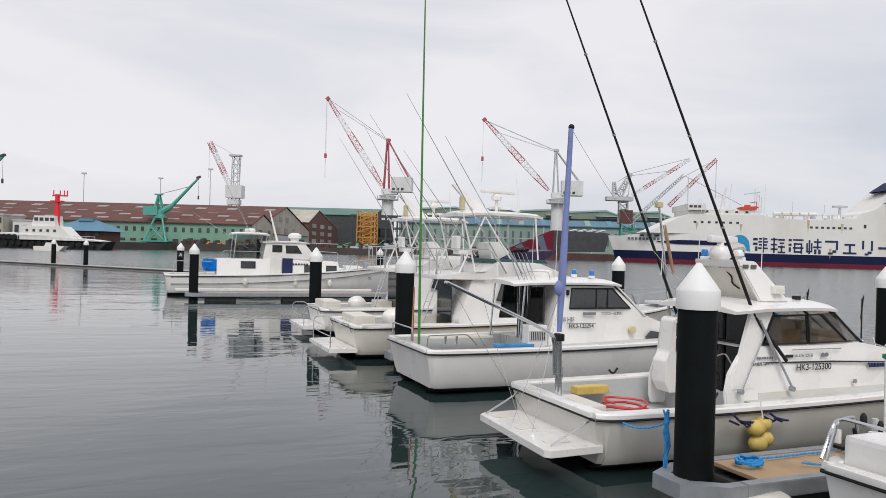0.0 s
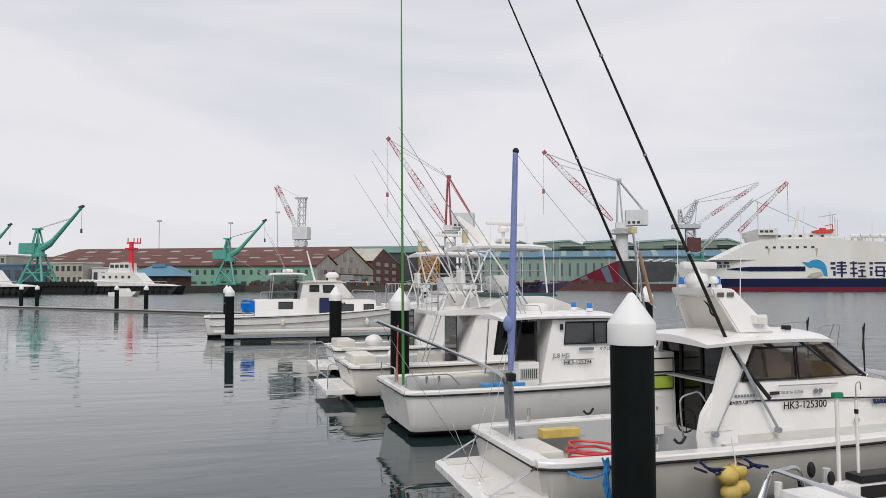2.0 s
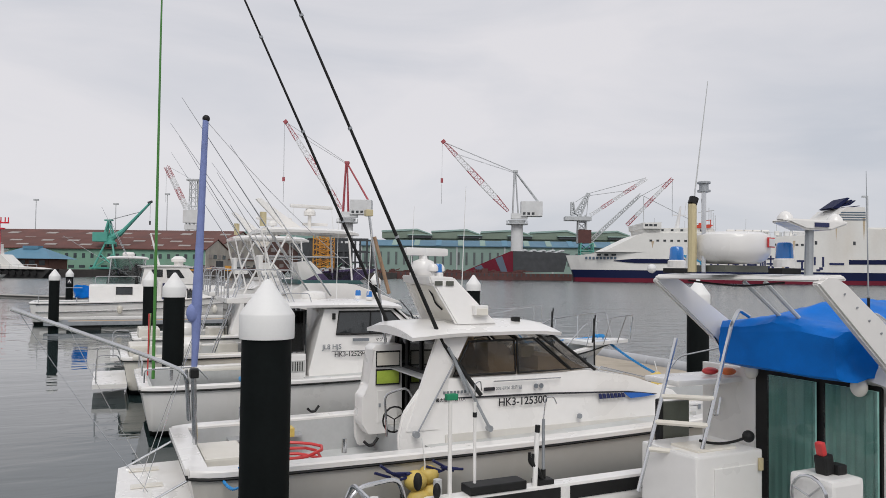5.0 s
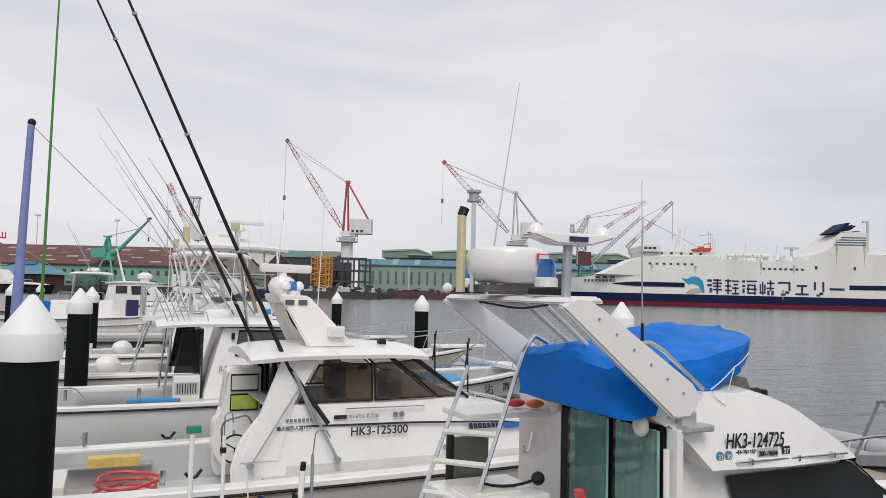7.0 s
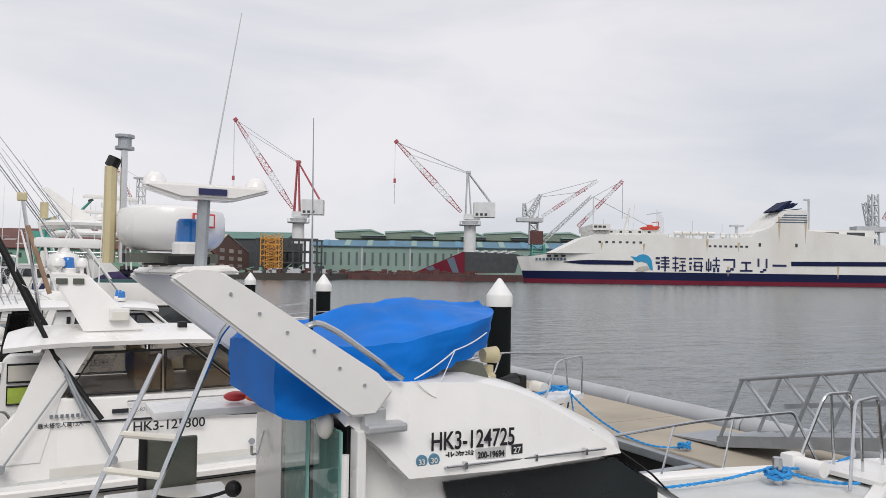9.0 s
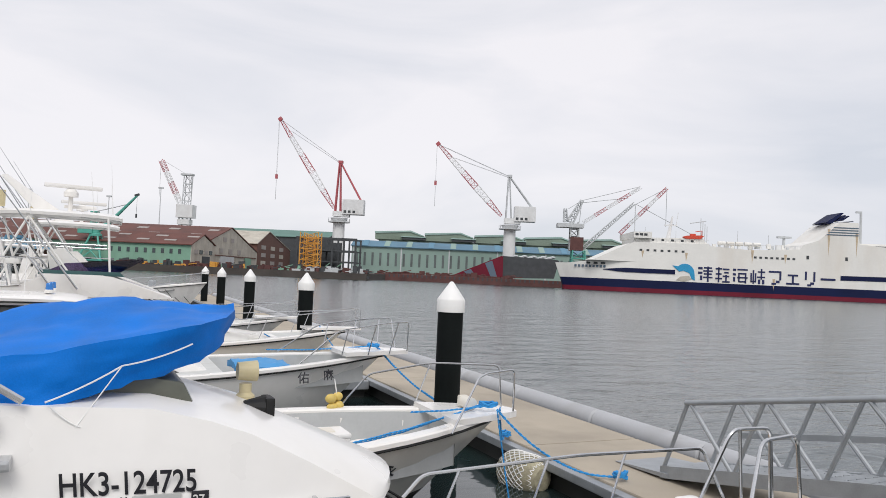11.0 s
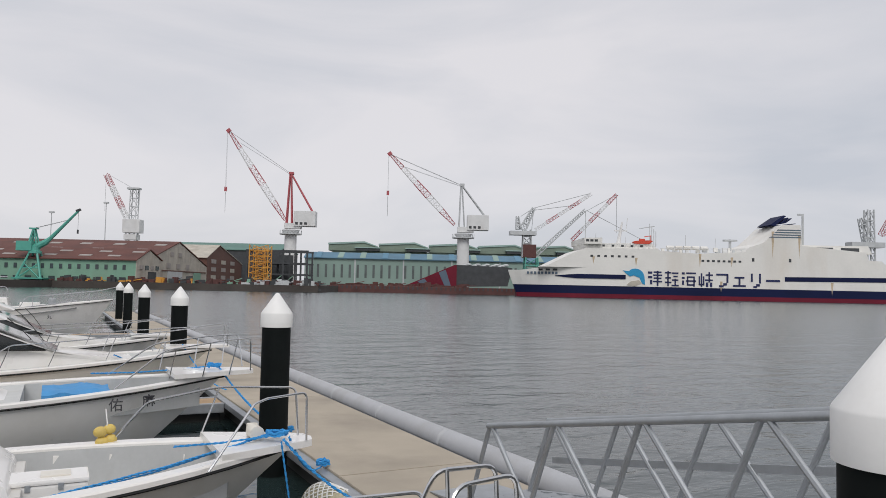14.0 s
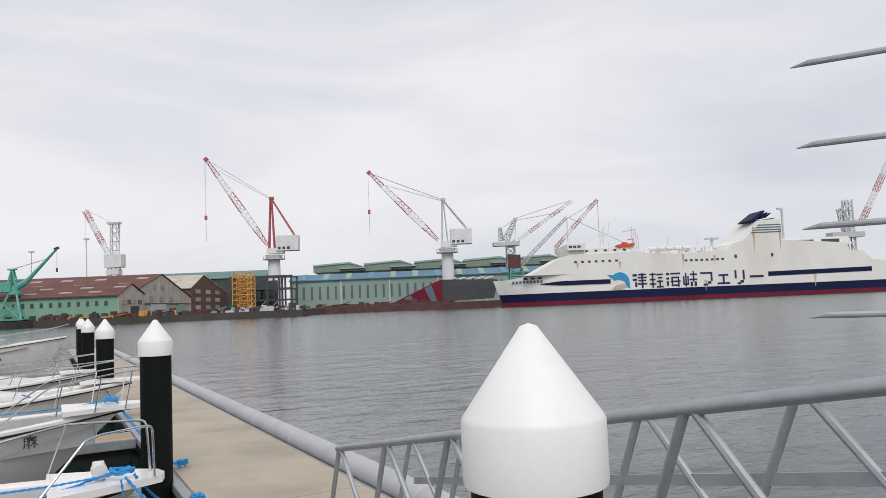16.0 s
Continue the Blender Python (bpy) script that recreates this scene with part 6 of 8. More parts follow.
for k in range(16):
    a = Vector((8.05 + k * 0.06, 8.10, 0.64 + 0.04 * rg.random()))
    add_cyl(bm, a, a + Vector((-0.22 + 0.05 * rg.random(), -0.03, 0.10 - 0.2 * rg.random() + 0.05)), 0.016, seg=6)
lone("dark_lures", bm, NAVY, pose(0, 0, 0), "bundle of dark squid lures hung on the hull", "lures", kind="stuff")


# --- boat with registration ...294 ---
def boat_294():
    ox, oy = 5.7, 15.15
    t = thing("fishing_boat", pose(ox, oy, 0), "white fishing boat with a tall cabin and open bow well", "boat", "moored boats")
    sh = Shape(10.6, 1.48, 0.90, 1.28, rake=1.4, full=0.52)
    make_hull(t, sh, WHITE, 0.5, ((0.02, 0.27, 0.48), (0.70, 0.96, 0.72)))

    def yw(p):
        return 0.80 - 0.10 * (p[1] - 0.9) - max(0, p[0] - 5.0) * 0.09

    solid(t, "cabin", [(3.0, 0.6), (3.0, 1.0), (3.32, 2.2), (4.75, 2.2), (5.55, 1.50), (6.4, 1.30), (7.05, 1.02), (7.1, 0.7)], yw, bevel=0.05)
    roof_slab(t, 2.15, 4.95, 0.86, 0.78, 2.30, 0.07, 0.07, droop=0.05)
    pane(t, [(3.55, 1.70), (3.62, 2.14), (4.70, 2.14), (5.18, 1.70)], yw, WINDOW, 0.022)
    for x in (4.25, 4.55):
        rod(t, "window_bar", (x, -yw((x, 1.7)) - 0.01, 1.70), (x + 0.02, -yw((x, 2.1)) - 0.01, 2.13), 0.014, BLACK)
    bm = B()
    vs = [bm.verts.new(p) for p in ((5.55, -0.70, 1.53), (4.80, -0.66, 2.19), (4.80, 0.66, 2.19), (5.55, 0.70, 1.53))]
    bm.faces.new(vs)
    bmesh.ops.translate(bm, verts=bm.verts, vec=(0.02, 0, 0.015))
    g = part("windshield", bm, WINDOW, t)
    bm = B()
    for y in (-0.70, 0, 0.70):
        add_tube(bm, [(5.58, y, 1.54), (4.83, y * 0.95, 2.20)], 0.022, 6)
    pieces("windshield_frame", bm, WHITE, g)
    wiper(t, (5.60, -0.45, 1.56), (5.32, -0.55, 2.02))
    wiper(t, (5.62, 0.2, 1.56), (5.45, 0.1, 2.1))
    # open aft shelter with dark door and slanted side pillar
    for y in (-0.74, 0.74):
        rod(t, "shelter_post", (2.32, y, 0.95), (2.42, y, 2.26), 0.022, STEEL)
    for y in (-0.62, 0.62):
        bm = B()
        add_prism(bm, [(2.50, 1.38), (2.62, 2.16), (2.93, 2.16), (2.93, 1.38)], y - 0.006, y + 0.006)
        leaf = part("door_leaf", bm, DARKGLASS, t, "dark glazed door leaf standing open")
        bm = B()
        add_tube(bm, [(2.50, y, 1.38), (2.62, y, 2.16), (2.93, y, 2.16), (2.93, y, 1.38)], 0.022, 6, closed=True)
        part("leaf_frame", bm, BLACK, leaf)
    box(t, "vent_box", (2.70, -0.70, 1.10), (0.46, 0.29, 0.50), WHITE, 0.025)
    box(t, "deck_bucket", (2.25, -0.35, 0.68), (0.3, 0.3, 0.36), CREAM, 0.04)
    bm = B()
    add_prism(bm, [(-0.62, 0.62), (0.62, 0.62), (0.62, 2.18), (-0.62, 2.18)], 2.96, 2.985, axis="x")
    part("cabin_door", bm, WINDOW, t, "dark sliding cabin door")
    for y in (-0.3, 0.1, 0.5):
        rod(t, "door_bar", (2.95, y, 0.62), (2.95, y, 2.18), 0.02, STEEL)
    box(t, "vent_grille", (2.7, -0.85, 1.12), (0.42, 0.012, 0.22), GREYHULL, 0.004)
    for k in range(8):
        box(t, "grille_slot", (2.54 + k * 0.045, -0.86, 1.12), (0.016, 0.008, 0.18), BLACK, 0)
    bm = B()
    add_prism(bm, [(5.6, 1.02), (5.78, 1.17), (6.35, 1.08), (6.62, 0.98)], lambda p: -(yw(p) + 0.052), lambda p: -(yw(p) - 0.01))
    part("trunk_window", bm, WINDOW, t)
    bm = B()
    add_cyl(bm, (5.22, -0.72, 1.20), (5.22, -0.80, 1.20), 0.085, seg=20)
    part("porthole", bm, TAN, t, "round brass-coloured vent")
    rail(t, [(5.55, -0.62, 1.50), (5.6, -0.62, 1.55), (6.7, -0.5, 1.24), (6.75, -0.5, 1.16)], 0.009)
    side_text(t, "HK3-125294", 3.50, -0.80, 1.27, 0.135, squeeze=0.92)
    side_text(t, "JL8 HJS", 3.26, -0.79, 1.42, 0.13, GREYINK, squeeze=1.0)
    side_text(t, "マグロ一本釣り", 4.35, -0.765, 1.55, 0.085)
    box(t, "inspection_plate", (4.05, -0.765, 1.585), (0.34, 0.008, 0.06), GREYINK, 0.002)
    side_text(t, "佑", 8.50, -1.34, 0.90, 0.22, lean=14)
    side_text(t, "麻", 9.03, -1.16, 0.92, 0.22, lean=14).rotation_euler[2] = radians(13)
    rail(t, [(3.45, -0.77, 1.36), (3.45, -0.80, 1.37), (4.2, -0.80, 1.37), (4.2, -0.77, 1.36)], 0.008)
    box(t, "side_lamp", (3.5, -0.72, 2.05), (0.06, 0.05, 0.12), BLACK, 0.01)
    # roof gear
    bm = B()
    add_lathe(bm, [(0, 0), (0.24, 0), (0.26, 0.05), (0.24, 0.14), (0.15, 0.17), (0, 0.17)], (3.3, 0.1, 2.36), 18)
    part("radome", bm, WHITE, t, smooth=True)
    for y in (-0.35, 0.4):
        beacon(t, (4.35, y, 2.36))
    for x, y, h in ((2.7, -0.5, 3.6), (3.9, 0.5, 4.2), (2.4, 0.6, 4.4)):
        rod(t, "whip_aerial", (x, y, 2.32), (x + 0.02, y, h), 0.008, CAP, 0.003)
    rail(t, [(2.4, -0.7, 2.32), (2.45, -0.7, 2.5), (3.0, -0.7, 2.5), (3.05, -0.7, 2.33)], 0.01)
    bm = B()
    for k in range(5):
        add_tube(bm, [(2.35 + k * 0.1, -0.6, 2.3), (2.1 + k * 0.1, -0.55, 2.9)], 0.01, 5)
    pieces("rod_rack", bm, STEEL, t)
    # stern: rod holders, pole, blue pads
    bm = B()
    add_tube(bm, [(0.25, -0.08, 0.9), (0.25, 0.0, 3.2), (0.25, 0.1, 7.5), (0.26, 0.16, 9.6)], [0.030, 0.027, 0.018, 0.010], 10)
    part("green_pole", bm, GREENP, t, "tall green stern pole", smooth=True)
    for k, m in enumerate((REDH, TAN, GREENP)):
        rod(t, "short_pole", (0.16, 0.05 + k * 0.06, 0.95), (0.16 + 0.02 * k, 0.05 + k * 0.06, 2.1), 0.012, m)
    rail(t, [(0.05, -1.1, 0.98), (0.05, -1.1, 1.2), (0.9, -1.15, 1.22), (1.1, -1.17, 1.0)], 0.014)
    rail(t, [(0.05, 1.1, 0.98), (0.05, 1.1, 1.25), (0.05, -0.2, 1.25), (0.05, -0.2, 0.98)], 0.014)
    for x in (0.5, 0.75, 1.9):
        rod(t, "rod_holder", (x, -0.95, 0.98), (x, -0.95, 1.16), 0.03, STEEL)
    box(t, "side_shelf", (1.6, 0.85, 0.92), (1.6, 0.3, 0.05), CREAM, 0.02)
    box(t, "stern_pad", (2.15, -0.78, 0.92), (0.9, 0.22, 0.07), BLUEPAD, 0.02, label="light blue pad")
    # bow
    bm = B()
    add_prism(bm, [(9.6, -0.66), (10.8, -0.3), (11.1, -0.16), (11.1, 0.16), (10.8, 0.3), (9.6, 0.66)], 1.28, 1.36, axis="z")
    part("bow_deck", bm, WHITE, t)
    for s in (-1, 1):
        rail(t, [(8.6, s * 1.02, 1.20), (9.4, s * 0.78, 1.80), (10.45, s * 0.64, 1.95), (10.95, s * 0.52, 1.98), (11.0, s * 0.36, 1.36)], 0.014, "bow_rail", 0.15)
        for x in (9.5, 10.1, 10.6):
            rod(t, "stanchion", (x, s * (0.72 - (x - 9.4) * 0.28), 1.3), (x + 0.1, s * (0.77 - (x - 9.4) * 0.14), 1.82 + (x - 9.4) * 0.12), 0.011, STEEL)
    return t


boat_294()
bm = B()
bmesh.ops.create_grid(bm, x_segments=12, y_segments=8, size=0.5)
for v in bm.verts:
    v.co.x, v.co.y = v.co.x * 1.05, v.co.y * 1.1
    v.co.z = 0.06 * noise.noise(v.co * 3) + 0.03 * noise.noise(v.co * 9) - 0.10 * (abs(v.co.y) * 1.6) ** 4
r = bmesh.ops.extrude_face_region(bm, geom=list(bm.faces))
bmesh.ops.translate(bm, verts=[v for v in r["geom"] if isinstance(v, bmesh.types.BMVert)], vec=(0, 0, -0.12))
lone("blue_tarp", bm, BLUEPAD, pose(13.75, 15.2, 1.13), "folded blue tarpaulin over the bow well", "tarpaulin", smooth=True)


# --- flybridge boats ---
def flyboat(ox, oy, L, hb, zs, zb, purple, label):
    t = thing("flybridge_boat", pose(ox, oy, 0), label, "boat", "moored boats")
    sh = Shape(L, hb, zs, zb, rake=1.6)
    make_hull(t, sh, CREAM if purple else WHITE, 0.6, ((0.02, 0.25, 0.5),))

    def yw(p):
        return hb * 0.74 - 0.10 * (p[1] - 0.9) - max(0, p[0] - L * 0.5) * 0.13

    f = L / 11.0
    solid(t, "deckhouse", [(2.9 * f, 0.6), (2.9 * f, 1.0), (3.3 * f, 2.15), (5.9 * f, 2.15), (7.6 * f, 1.36), (9.6 * f, 1.15), (9.8 * f, 0.9)], yw, bevel=0.05)
    pane(t, [(4.0 * f, 1.55), (4.2 * f, 2.05), (5.0 * f, 2.05), (5.0 * f, 1.50)], yw, WINDOW, 0.02)
    pane(t, [(5.05 * f, 1.50), (5.05 * f, 2.07), (5.95 * f, 2.07), (7.45 * f, 1.44)], yw, WINDOW, 0.02)
    bm = B()
    vs = [bm.verts.new(p) for p in ((7.65 * f, -0.62, 1.40), (6.0 * f, -0.86, 2.16), (6.0 * f, 0.86, 2.16), (7.65 * f, 0.62, 1.40))]
    bm.faces.new(vs)
    bmesh.ops.translate(bm, verts=bm.verts, vec=(0.02, 0, 0.03))
    part("windshield", bm, WINDOW, t)
    wiper(t, (7.2 * f, -0.5, 1.62), (6.7 * f, -0.62, 2.15))
    wiper(t, (7.4 * f, 0.1, 1.58), (6.95 * f, 0.0, 2.15))
    # fly bridge
    solid(t, "flybridge", [(2.2 * f, 2.12), (2.2 * f, 2.24), (3.6 * f, 2.32), (4.0 * f, 2.62), (5.3 * f, 2.62), (6.6 * f, 2.16), (6.7 * f, 2.10)], lambda p: hb * 0.80 - max(0, p[0] - 4.5 * f) * 0.16 - 0.15 * (p[1] - 2.1), bevel=0.05)
    solid(t, "fly_trim", [(3.9 * f, 2.60), (3.9 * f, 2.70), (5.5 * f, 2.70), (5.6 * f, 2.60)], hb * 0.66, DARKGREEN if purple else WHITE, 0.015)
    bm = B()
    for s in (-1, 1):
        add_prism(bm, [(4.1 * f, 2.70), (4.4 * f, 2.86), (6.0 * f, 3.02), (5.5 * f, 2.70)], s * hb * 0.62, s * (hb * 0.62 + 0.012))
    add_prism(bm, [(-hb * 0.62, 2.7), (hb * 0.62, 2.7), (hb * 0.62, 3.0), (-hb * 0.62, 3.0)], lambda p: 5.5 * f + (p[1] - 2.7) * 1.6, lambda p: 5.51 * f + (p[1] - 2.7) * 1.6, axis="x")
    part("fly_screen", bm, PURPLE if purple else CLEAR, t, "tinted flybridge wind screen")
    solid(t, "fly_console", [(4.1 * f, 2.62), (4.0 * f, 3.15), (4.35 * f, 3.2), (4.9 * f, 2.65)], 0.42, WHITE, 0.04)
    box(t, "helm_chair", (3.3 * f, -0.2, 2.86), (0.42, 0.45, 0.12), WHITE, 0.04)
    box(t, "helm_chair_back", (3.1 * f, -0.2, 3.12), (0.12, 0.45, 0.42), WHITE, 0.05)
    rod(t, "chair_post", (3.3 * f, -0.2, 2.3), (3.3 * f, -0.2, 2.8), 0.05, STEEL)
    rail(t, [(2.25 * f, -hb * 0.7, 2.25), (2.25 * f, -hb * 0.7, 2.95), (3.8 * f, -hb * 0.68, 2.95), (4.0 * f, -hb * 0.66, 2.65)], 0.016)
    rail(t, [(2.25 * f, hb * 0.7, 2.25), (2.25 * f, hb * 0.7, 2.95), (3.8 * f, hb * 0.68, 2.95), (4.0 * f, hb * 0.66, 2.65)], 0.016)
    rail(t, [(2.25 * f, -hb * 0.7, 2.95), (2.2 * f, 0, 2.95), (2.25 * f, hb * 0.7, 2.95)], 0.016)
    rail(t, [(2.25 * f, -hb * 0.7, 2.62), (2.2 * f, 0, 2.62), (2.25 * f, hb * 0.7, 2.62)], 0.012)
    for y in (-0.7, -0.35, 0, 0.35, 0.7):
        rod(t, "rail_post", (2.22 * f, y * hb, 2.22), (2.22 * f, y * hb, 2.95), 0.012, STEEL)
    # hard top on a tube tower
    roof_slab(t, 3.0 * f, 5.5 * f, hb * 0.66, hb * 0.62, 4.02, 0.06, 0.10, name="hard_top")
    for s in (-1, 1):
        y = s * hb * 0.60
        for a, b in (((2.9 * f, 2.25), (3.7 * f, 3.96)), ((4.5 * f, 2.62), (3.6 * f, 3.96)), ((5.3 * f, 2.62), (5.2 * f, 3.96)), ((3.4 * f, 2.3), (3.0 * f, 3.96))):
            rod(t, "tower_leg", (a[0], y * 1.05, a[1]), (b[0], y, b[1]), 0.026, WHITE)
        rod(t, "tower_bar", (3.2 * f, y, 3.3), (5.2 * f, y, 3.3), 0.014, STEEL)
    # radar wedge on top, scanner, whips
    solid(t, "radar_wing", [(3.7 * f, 4.06), (3.0 * f, 4.8), (3.12 * f, 4.84), (4.2 * f, 4.08)], 0.06, WHITE, 0.03)
    bm = B()
    add_cyl(bm, (4.4 * f, 0, 4.06), (4.4 * f, 0, 4.5), 0.05, seg=8)
    add_lathe(bm, [(0, 0), (0.16, 0), (0.16, 0.1), (0.09, 0.18), (0, 0.18)], (4.4 * f, 0, 4.42), 14)
    part("radar_post", bm, WHITE, t, smooth=True)
    box(t, "radar_scanner", (4.45 * f, 0, 4.66), (1.25, 0.10, 0.10), WHITE, 0.035, rz=12)
    box(t, "radar_scanner_lower", (4.6 * f, 0.2, 4.20), (0.7, 0.08, 0.08), WHITE, 0.03)
    bm = B()
    add_cyl(bm, (3.1 * f, -hb * 0.4, 4.06), (3.1 * f, -hb * 0.4, 4.42), 0.085, seg=12)
    part("horn_drum", bm, TAN, t, "cream cylinder on the hard top")
    for s in (-1, 1):
        for dx, tz, tx in ((0.2, 6.9, 1.1), (0.7, 5.9, 2.2)):
            bm = B()
            a, b = Vector((4.0 * f + dx, s * hb * 0.82, 2.3)), Vector((tx, s * hb * 1.15, tz))
            add_tube(bm, [a, a.lerp(b, 0.25), a.lerp(b, 0.6), b], [0.024, 0.020, 0.012, 0.005], 6)
            part("outrigger", bm, STEEL, t)
    for x, y, h in ((5.3, 0.4, 5.3), (4.9, -0.5, 5.0)):
        rod(t, "whip_aerial", (x * f, y, 4.05), (x * f - 0.1, y, h), 0.008, CAP, 0.003)
    # aft cockpit, ladder, platform
    bm = B()
    add_prism(bm, [(-0.62, -hb * 0.82), (0.1, -hb * 0.88), (0.1, hb * 0.88), (-0.62, hb * 0.82)], 0.22, 0.32, axis="z")
    part("swim_platform", bm, WHITE, t)
    for s in (-0.7, 0.7):
        rail(t, [(-0.55, s * hb, 0.32), (-0.55, s * hb, 0.95), (-0.1, s * hb, 0.95), (0.0, s * hb, 0.7)], 0.014)
    rail(t, [(-0.55, -0.7 * hb, 0.62), (-0.58, 0, 0.62), (-0.55, 0.7 * hb, 0.62)], 0.012)
    box(t, "transom_locker", (0.45, 0, 0.86), (0.6, 1.3, 0.5), CREAM, 0.05)
    box(t, "cockpit_step", (2.5, 0.4, 0.8), (0.5, 0.9, 0.5), CREAM, 0.04)
    for s in (-0.5, -0.25):
        rod(t, "ladder_rail", (1.9 * f, s * hb, 0.6), (2.6 * f, s * hb, 2.7), 0.016, STEEL)
    for k in range(6):
        u = (k + 0.5) / 6
        rod(t, "ladder_rung", ((1.9 + 0.7 * u) * f, -0.5 * hb, 0.6 + 2.1 * u), ((1.9 + 0.7 * u) * f, -0.25 * hb, 0.6 + 2.1 * u), 0.014, STEEL)
    bm = B()
    add_prism(bm, [(-0.55, 0.62), (0.5, 0.62), (0.5, 2.08), (-0.55, 2.08)], 2.86 * f, 2.885 * f, axis="x")
    part("saloon_door", bm, WINDOW, t, "dark saloon door")
    bm = B()
    add_ball(bm, (1.6, 0.45, 0.95), 0.30, 1.1, 0.9, 0.85, 10, 7)
    for v in bm.verts:
        v.co += Vector((noise.noise(v.co * 4) * 0.08, noise.noise(v.co * 4 + Vector((5, 0, 0))) * 0.08, 0))
    part("fighting_chair_cover", bm, WHITE, t, "white cloth cover over a chair", smooth=True)
    box(t, "coaming", (1.5, -hb * 0.86, zs + 0.02), (2.6, 0.2, 0.10), CREAM, 0.03)
    # bow rails
    for s in (-1, 1):
        pts, posts = [], []
        for u in (0.56, 0.62, 0.7, 0.8, 0.9, 0.97):
            p = sh.point(u, 0, s, 0.08)
            pts.append((p.x, p.y, p.z + (0.12 if u < 0.6 else 0.55)))
        rail(t, pts + [(L + 0.35, s * 0.22, zb + 0.60), (L + 0.35, s * 0.20, zb + 0.06)], 0.013, "bow_rail", 0.1)
        for u in (0.62, 0.7, 0.8, 0.9):
            p = sh.point(u, 0, s, 0.08)
            rod(t, "stanchion", (p.x - 0.2, p.y, p.z), (p.x, p.y, p.z + 0.55), 0.010, STEEL)
    bm = B()
    add_prism(bm, [(L * 0.9, -0.4), (L + 0.4, -0.2), (L + 0.4, 0.2), (L * 0.9, 0.4)], zb + 0.02, zb + 0.08, axis="z")
    part("bow_pulpit", bm, WHITE, t)
    bm = B()
    add_lathe(bm, [(0, 0), (0.14, 0), (0.14, 0.06), (0.09, 0.10), (0, 0.1)], (5.6 * f, -0.3, 2.30), 12)
    part("deck_light", bm, BLACK, t)
    return t


flyboat(5.5, 19.9, 11.4, 1.45, 0.88, 1.36, True, "white flybridge fishing boat with purple tinted wind screen")
flyboat(5.9, 25.2, 10.6, 1.4, 0.85, 1.28, False, "white flybridge fishing boat with tube tower and outriggers")


# --- fishing boat beyond the last finger ---
def boat_6():
    ox, oy = 1.6, 44.4
    t = thing("trawler", pose(ox, oy, 0), "white Japanese inshore fishing boat with a clear wheelhouse screen", "boat", "moored boats")
    sh = Shape(14.5, 1.7, 1.12, 1.95, rake=1.3, stern=0.8)
    make_hull(t, sh, WHITE, 0.7, ((0.02, 0.2, 0.75),))

    def yw(p):
        return 1.15 - 0.08 * (p[1] - 1)

    solid(t, "deckhouse", [(2.7, 0.9), (2.7, 2.05), (5.6, 2.1), (9.6, 2.0), (9.8, 0.9)], yw)
    solid(t, "wheelhouse", [(5.2, 2.05), (5.4, 3.05), (7.6, 3.05), (8.4, 2.1)], 1.0)
    pane(t, [(6.55, 2.45), (6.5, 2.88), (7.15, 2.88), (7.45, 2.45)], lambda p: 1.0, WINDOW, 0.02)
    pane(t, [(5.75, 2.5), (5.75, 2.88), (6.3, 2.88), (6.3, 2.5)], lambda p: 1.0, WINDOW, 0.02)
    roof_slab(t, 5.2, 7.9, 1.12, 1.05, 3.10, 0.05, 0.07, name="wheelhouse_roof")
    for z, w in ((0.98, 0.06), (0.62, 0.05)):
        pts = [tuple(sh.point(u, 1, -1) + Vector((0, -0.02, z - 1.0 + 0.35 * u ** 3))) for u in (0.02, 0.2, 0.4, 0.6, 0.75, 0.88)]
        rail(t, pts, w * 0.6, "rub_rail")
    rail(t, [(3.0, -1.12, 2.1), (3.0, -1.12, 2.5), (5.2, -1.1, 2.5), (5.2, -1.1, 2.1)], 0.018)
    rail(t, [(8.2, -1.05, 2.0), (8.2, -1.05, 2.6), (9.6, -1.0, 2.55), (9.6, -1.0, 2.0)], 0.018)
    bm = B()
    for k in range(6):
        add_box(bm, (6.95 + k * 0.16, -1.13, 1.82), (0.11, 0.01, 0.09))
    pieces("name_bar", bm, INK, t)
    box(t, "deck_box", (10.6, -0.4, 1.55), (0.9, 0.8, 0.45), WHITE, 0.05)
    box(t, "net_hauler", (11.6, -0.2, 1.75), (0.35, 0.5, 0.5), GALV, 0.08)
    for x in (4.2, 7.0, 9.0):
        bm = B()
        add_ball(bm, (x, -1.62, 0.75), 0.17, 0.8, 0.6, 1.3)
        part("fender", bm, CREAM, t, smooth=True)
    pane(t, [(4.0, 1.55), (4.0, 1.92), (4.8, 1.92), (4.8, 1.55)], yw, WINDOW, 0.025)
    pane(t, [(7.6, 1.3), (7.6, 1.75), (8.3, 1.75), (8.3, 1.3)], yw, WINDOW, 0.025)
    pane(t, [(8.9, 1.2), (8.9, 1.75), (9.5, 1.75), (9.5, 1.2)], yw, WINDOW, 0.025)
    bm = B()
    add_box(bm, (6.6, -1.17, 1.55), (0.6, 0.04, 1.2))
    part("blue_door", bm, NAVY, t, "navy blue door")
    bm = B()
    add_box(bm, (5.95, -1.17, 1.55), (0.6, 0.04, 1.2))
    part("white_door", bm, WHITE, t)
    bm = B()
    for p in ((3.6, -0.9), (5.3, -0.9), (3.6, 0.9), (5.3, 0.9)):
        add_cyl(bm, (p[0], p[1], 2.0), (p[0] + 0.15, p[1], 3.5), 0.03, seg=6)
    pieces("screen_post", bm, STEEL, t)
    for y in (-0.9, 0.88):
        bm = B()
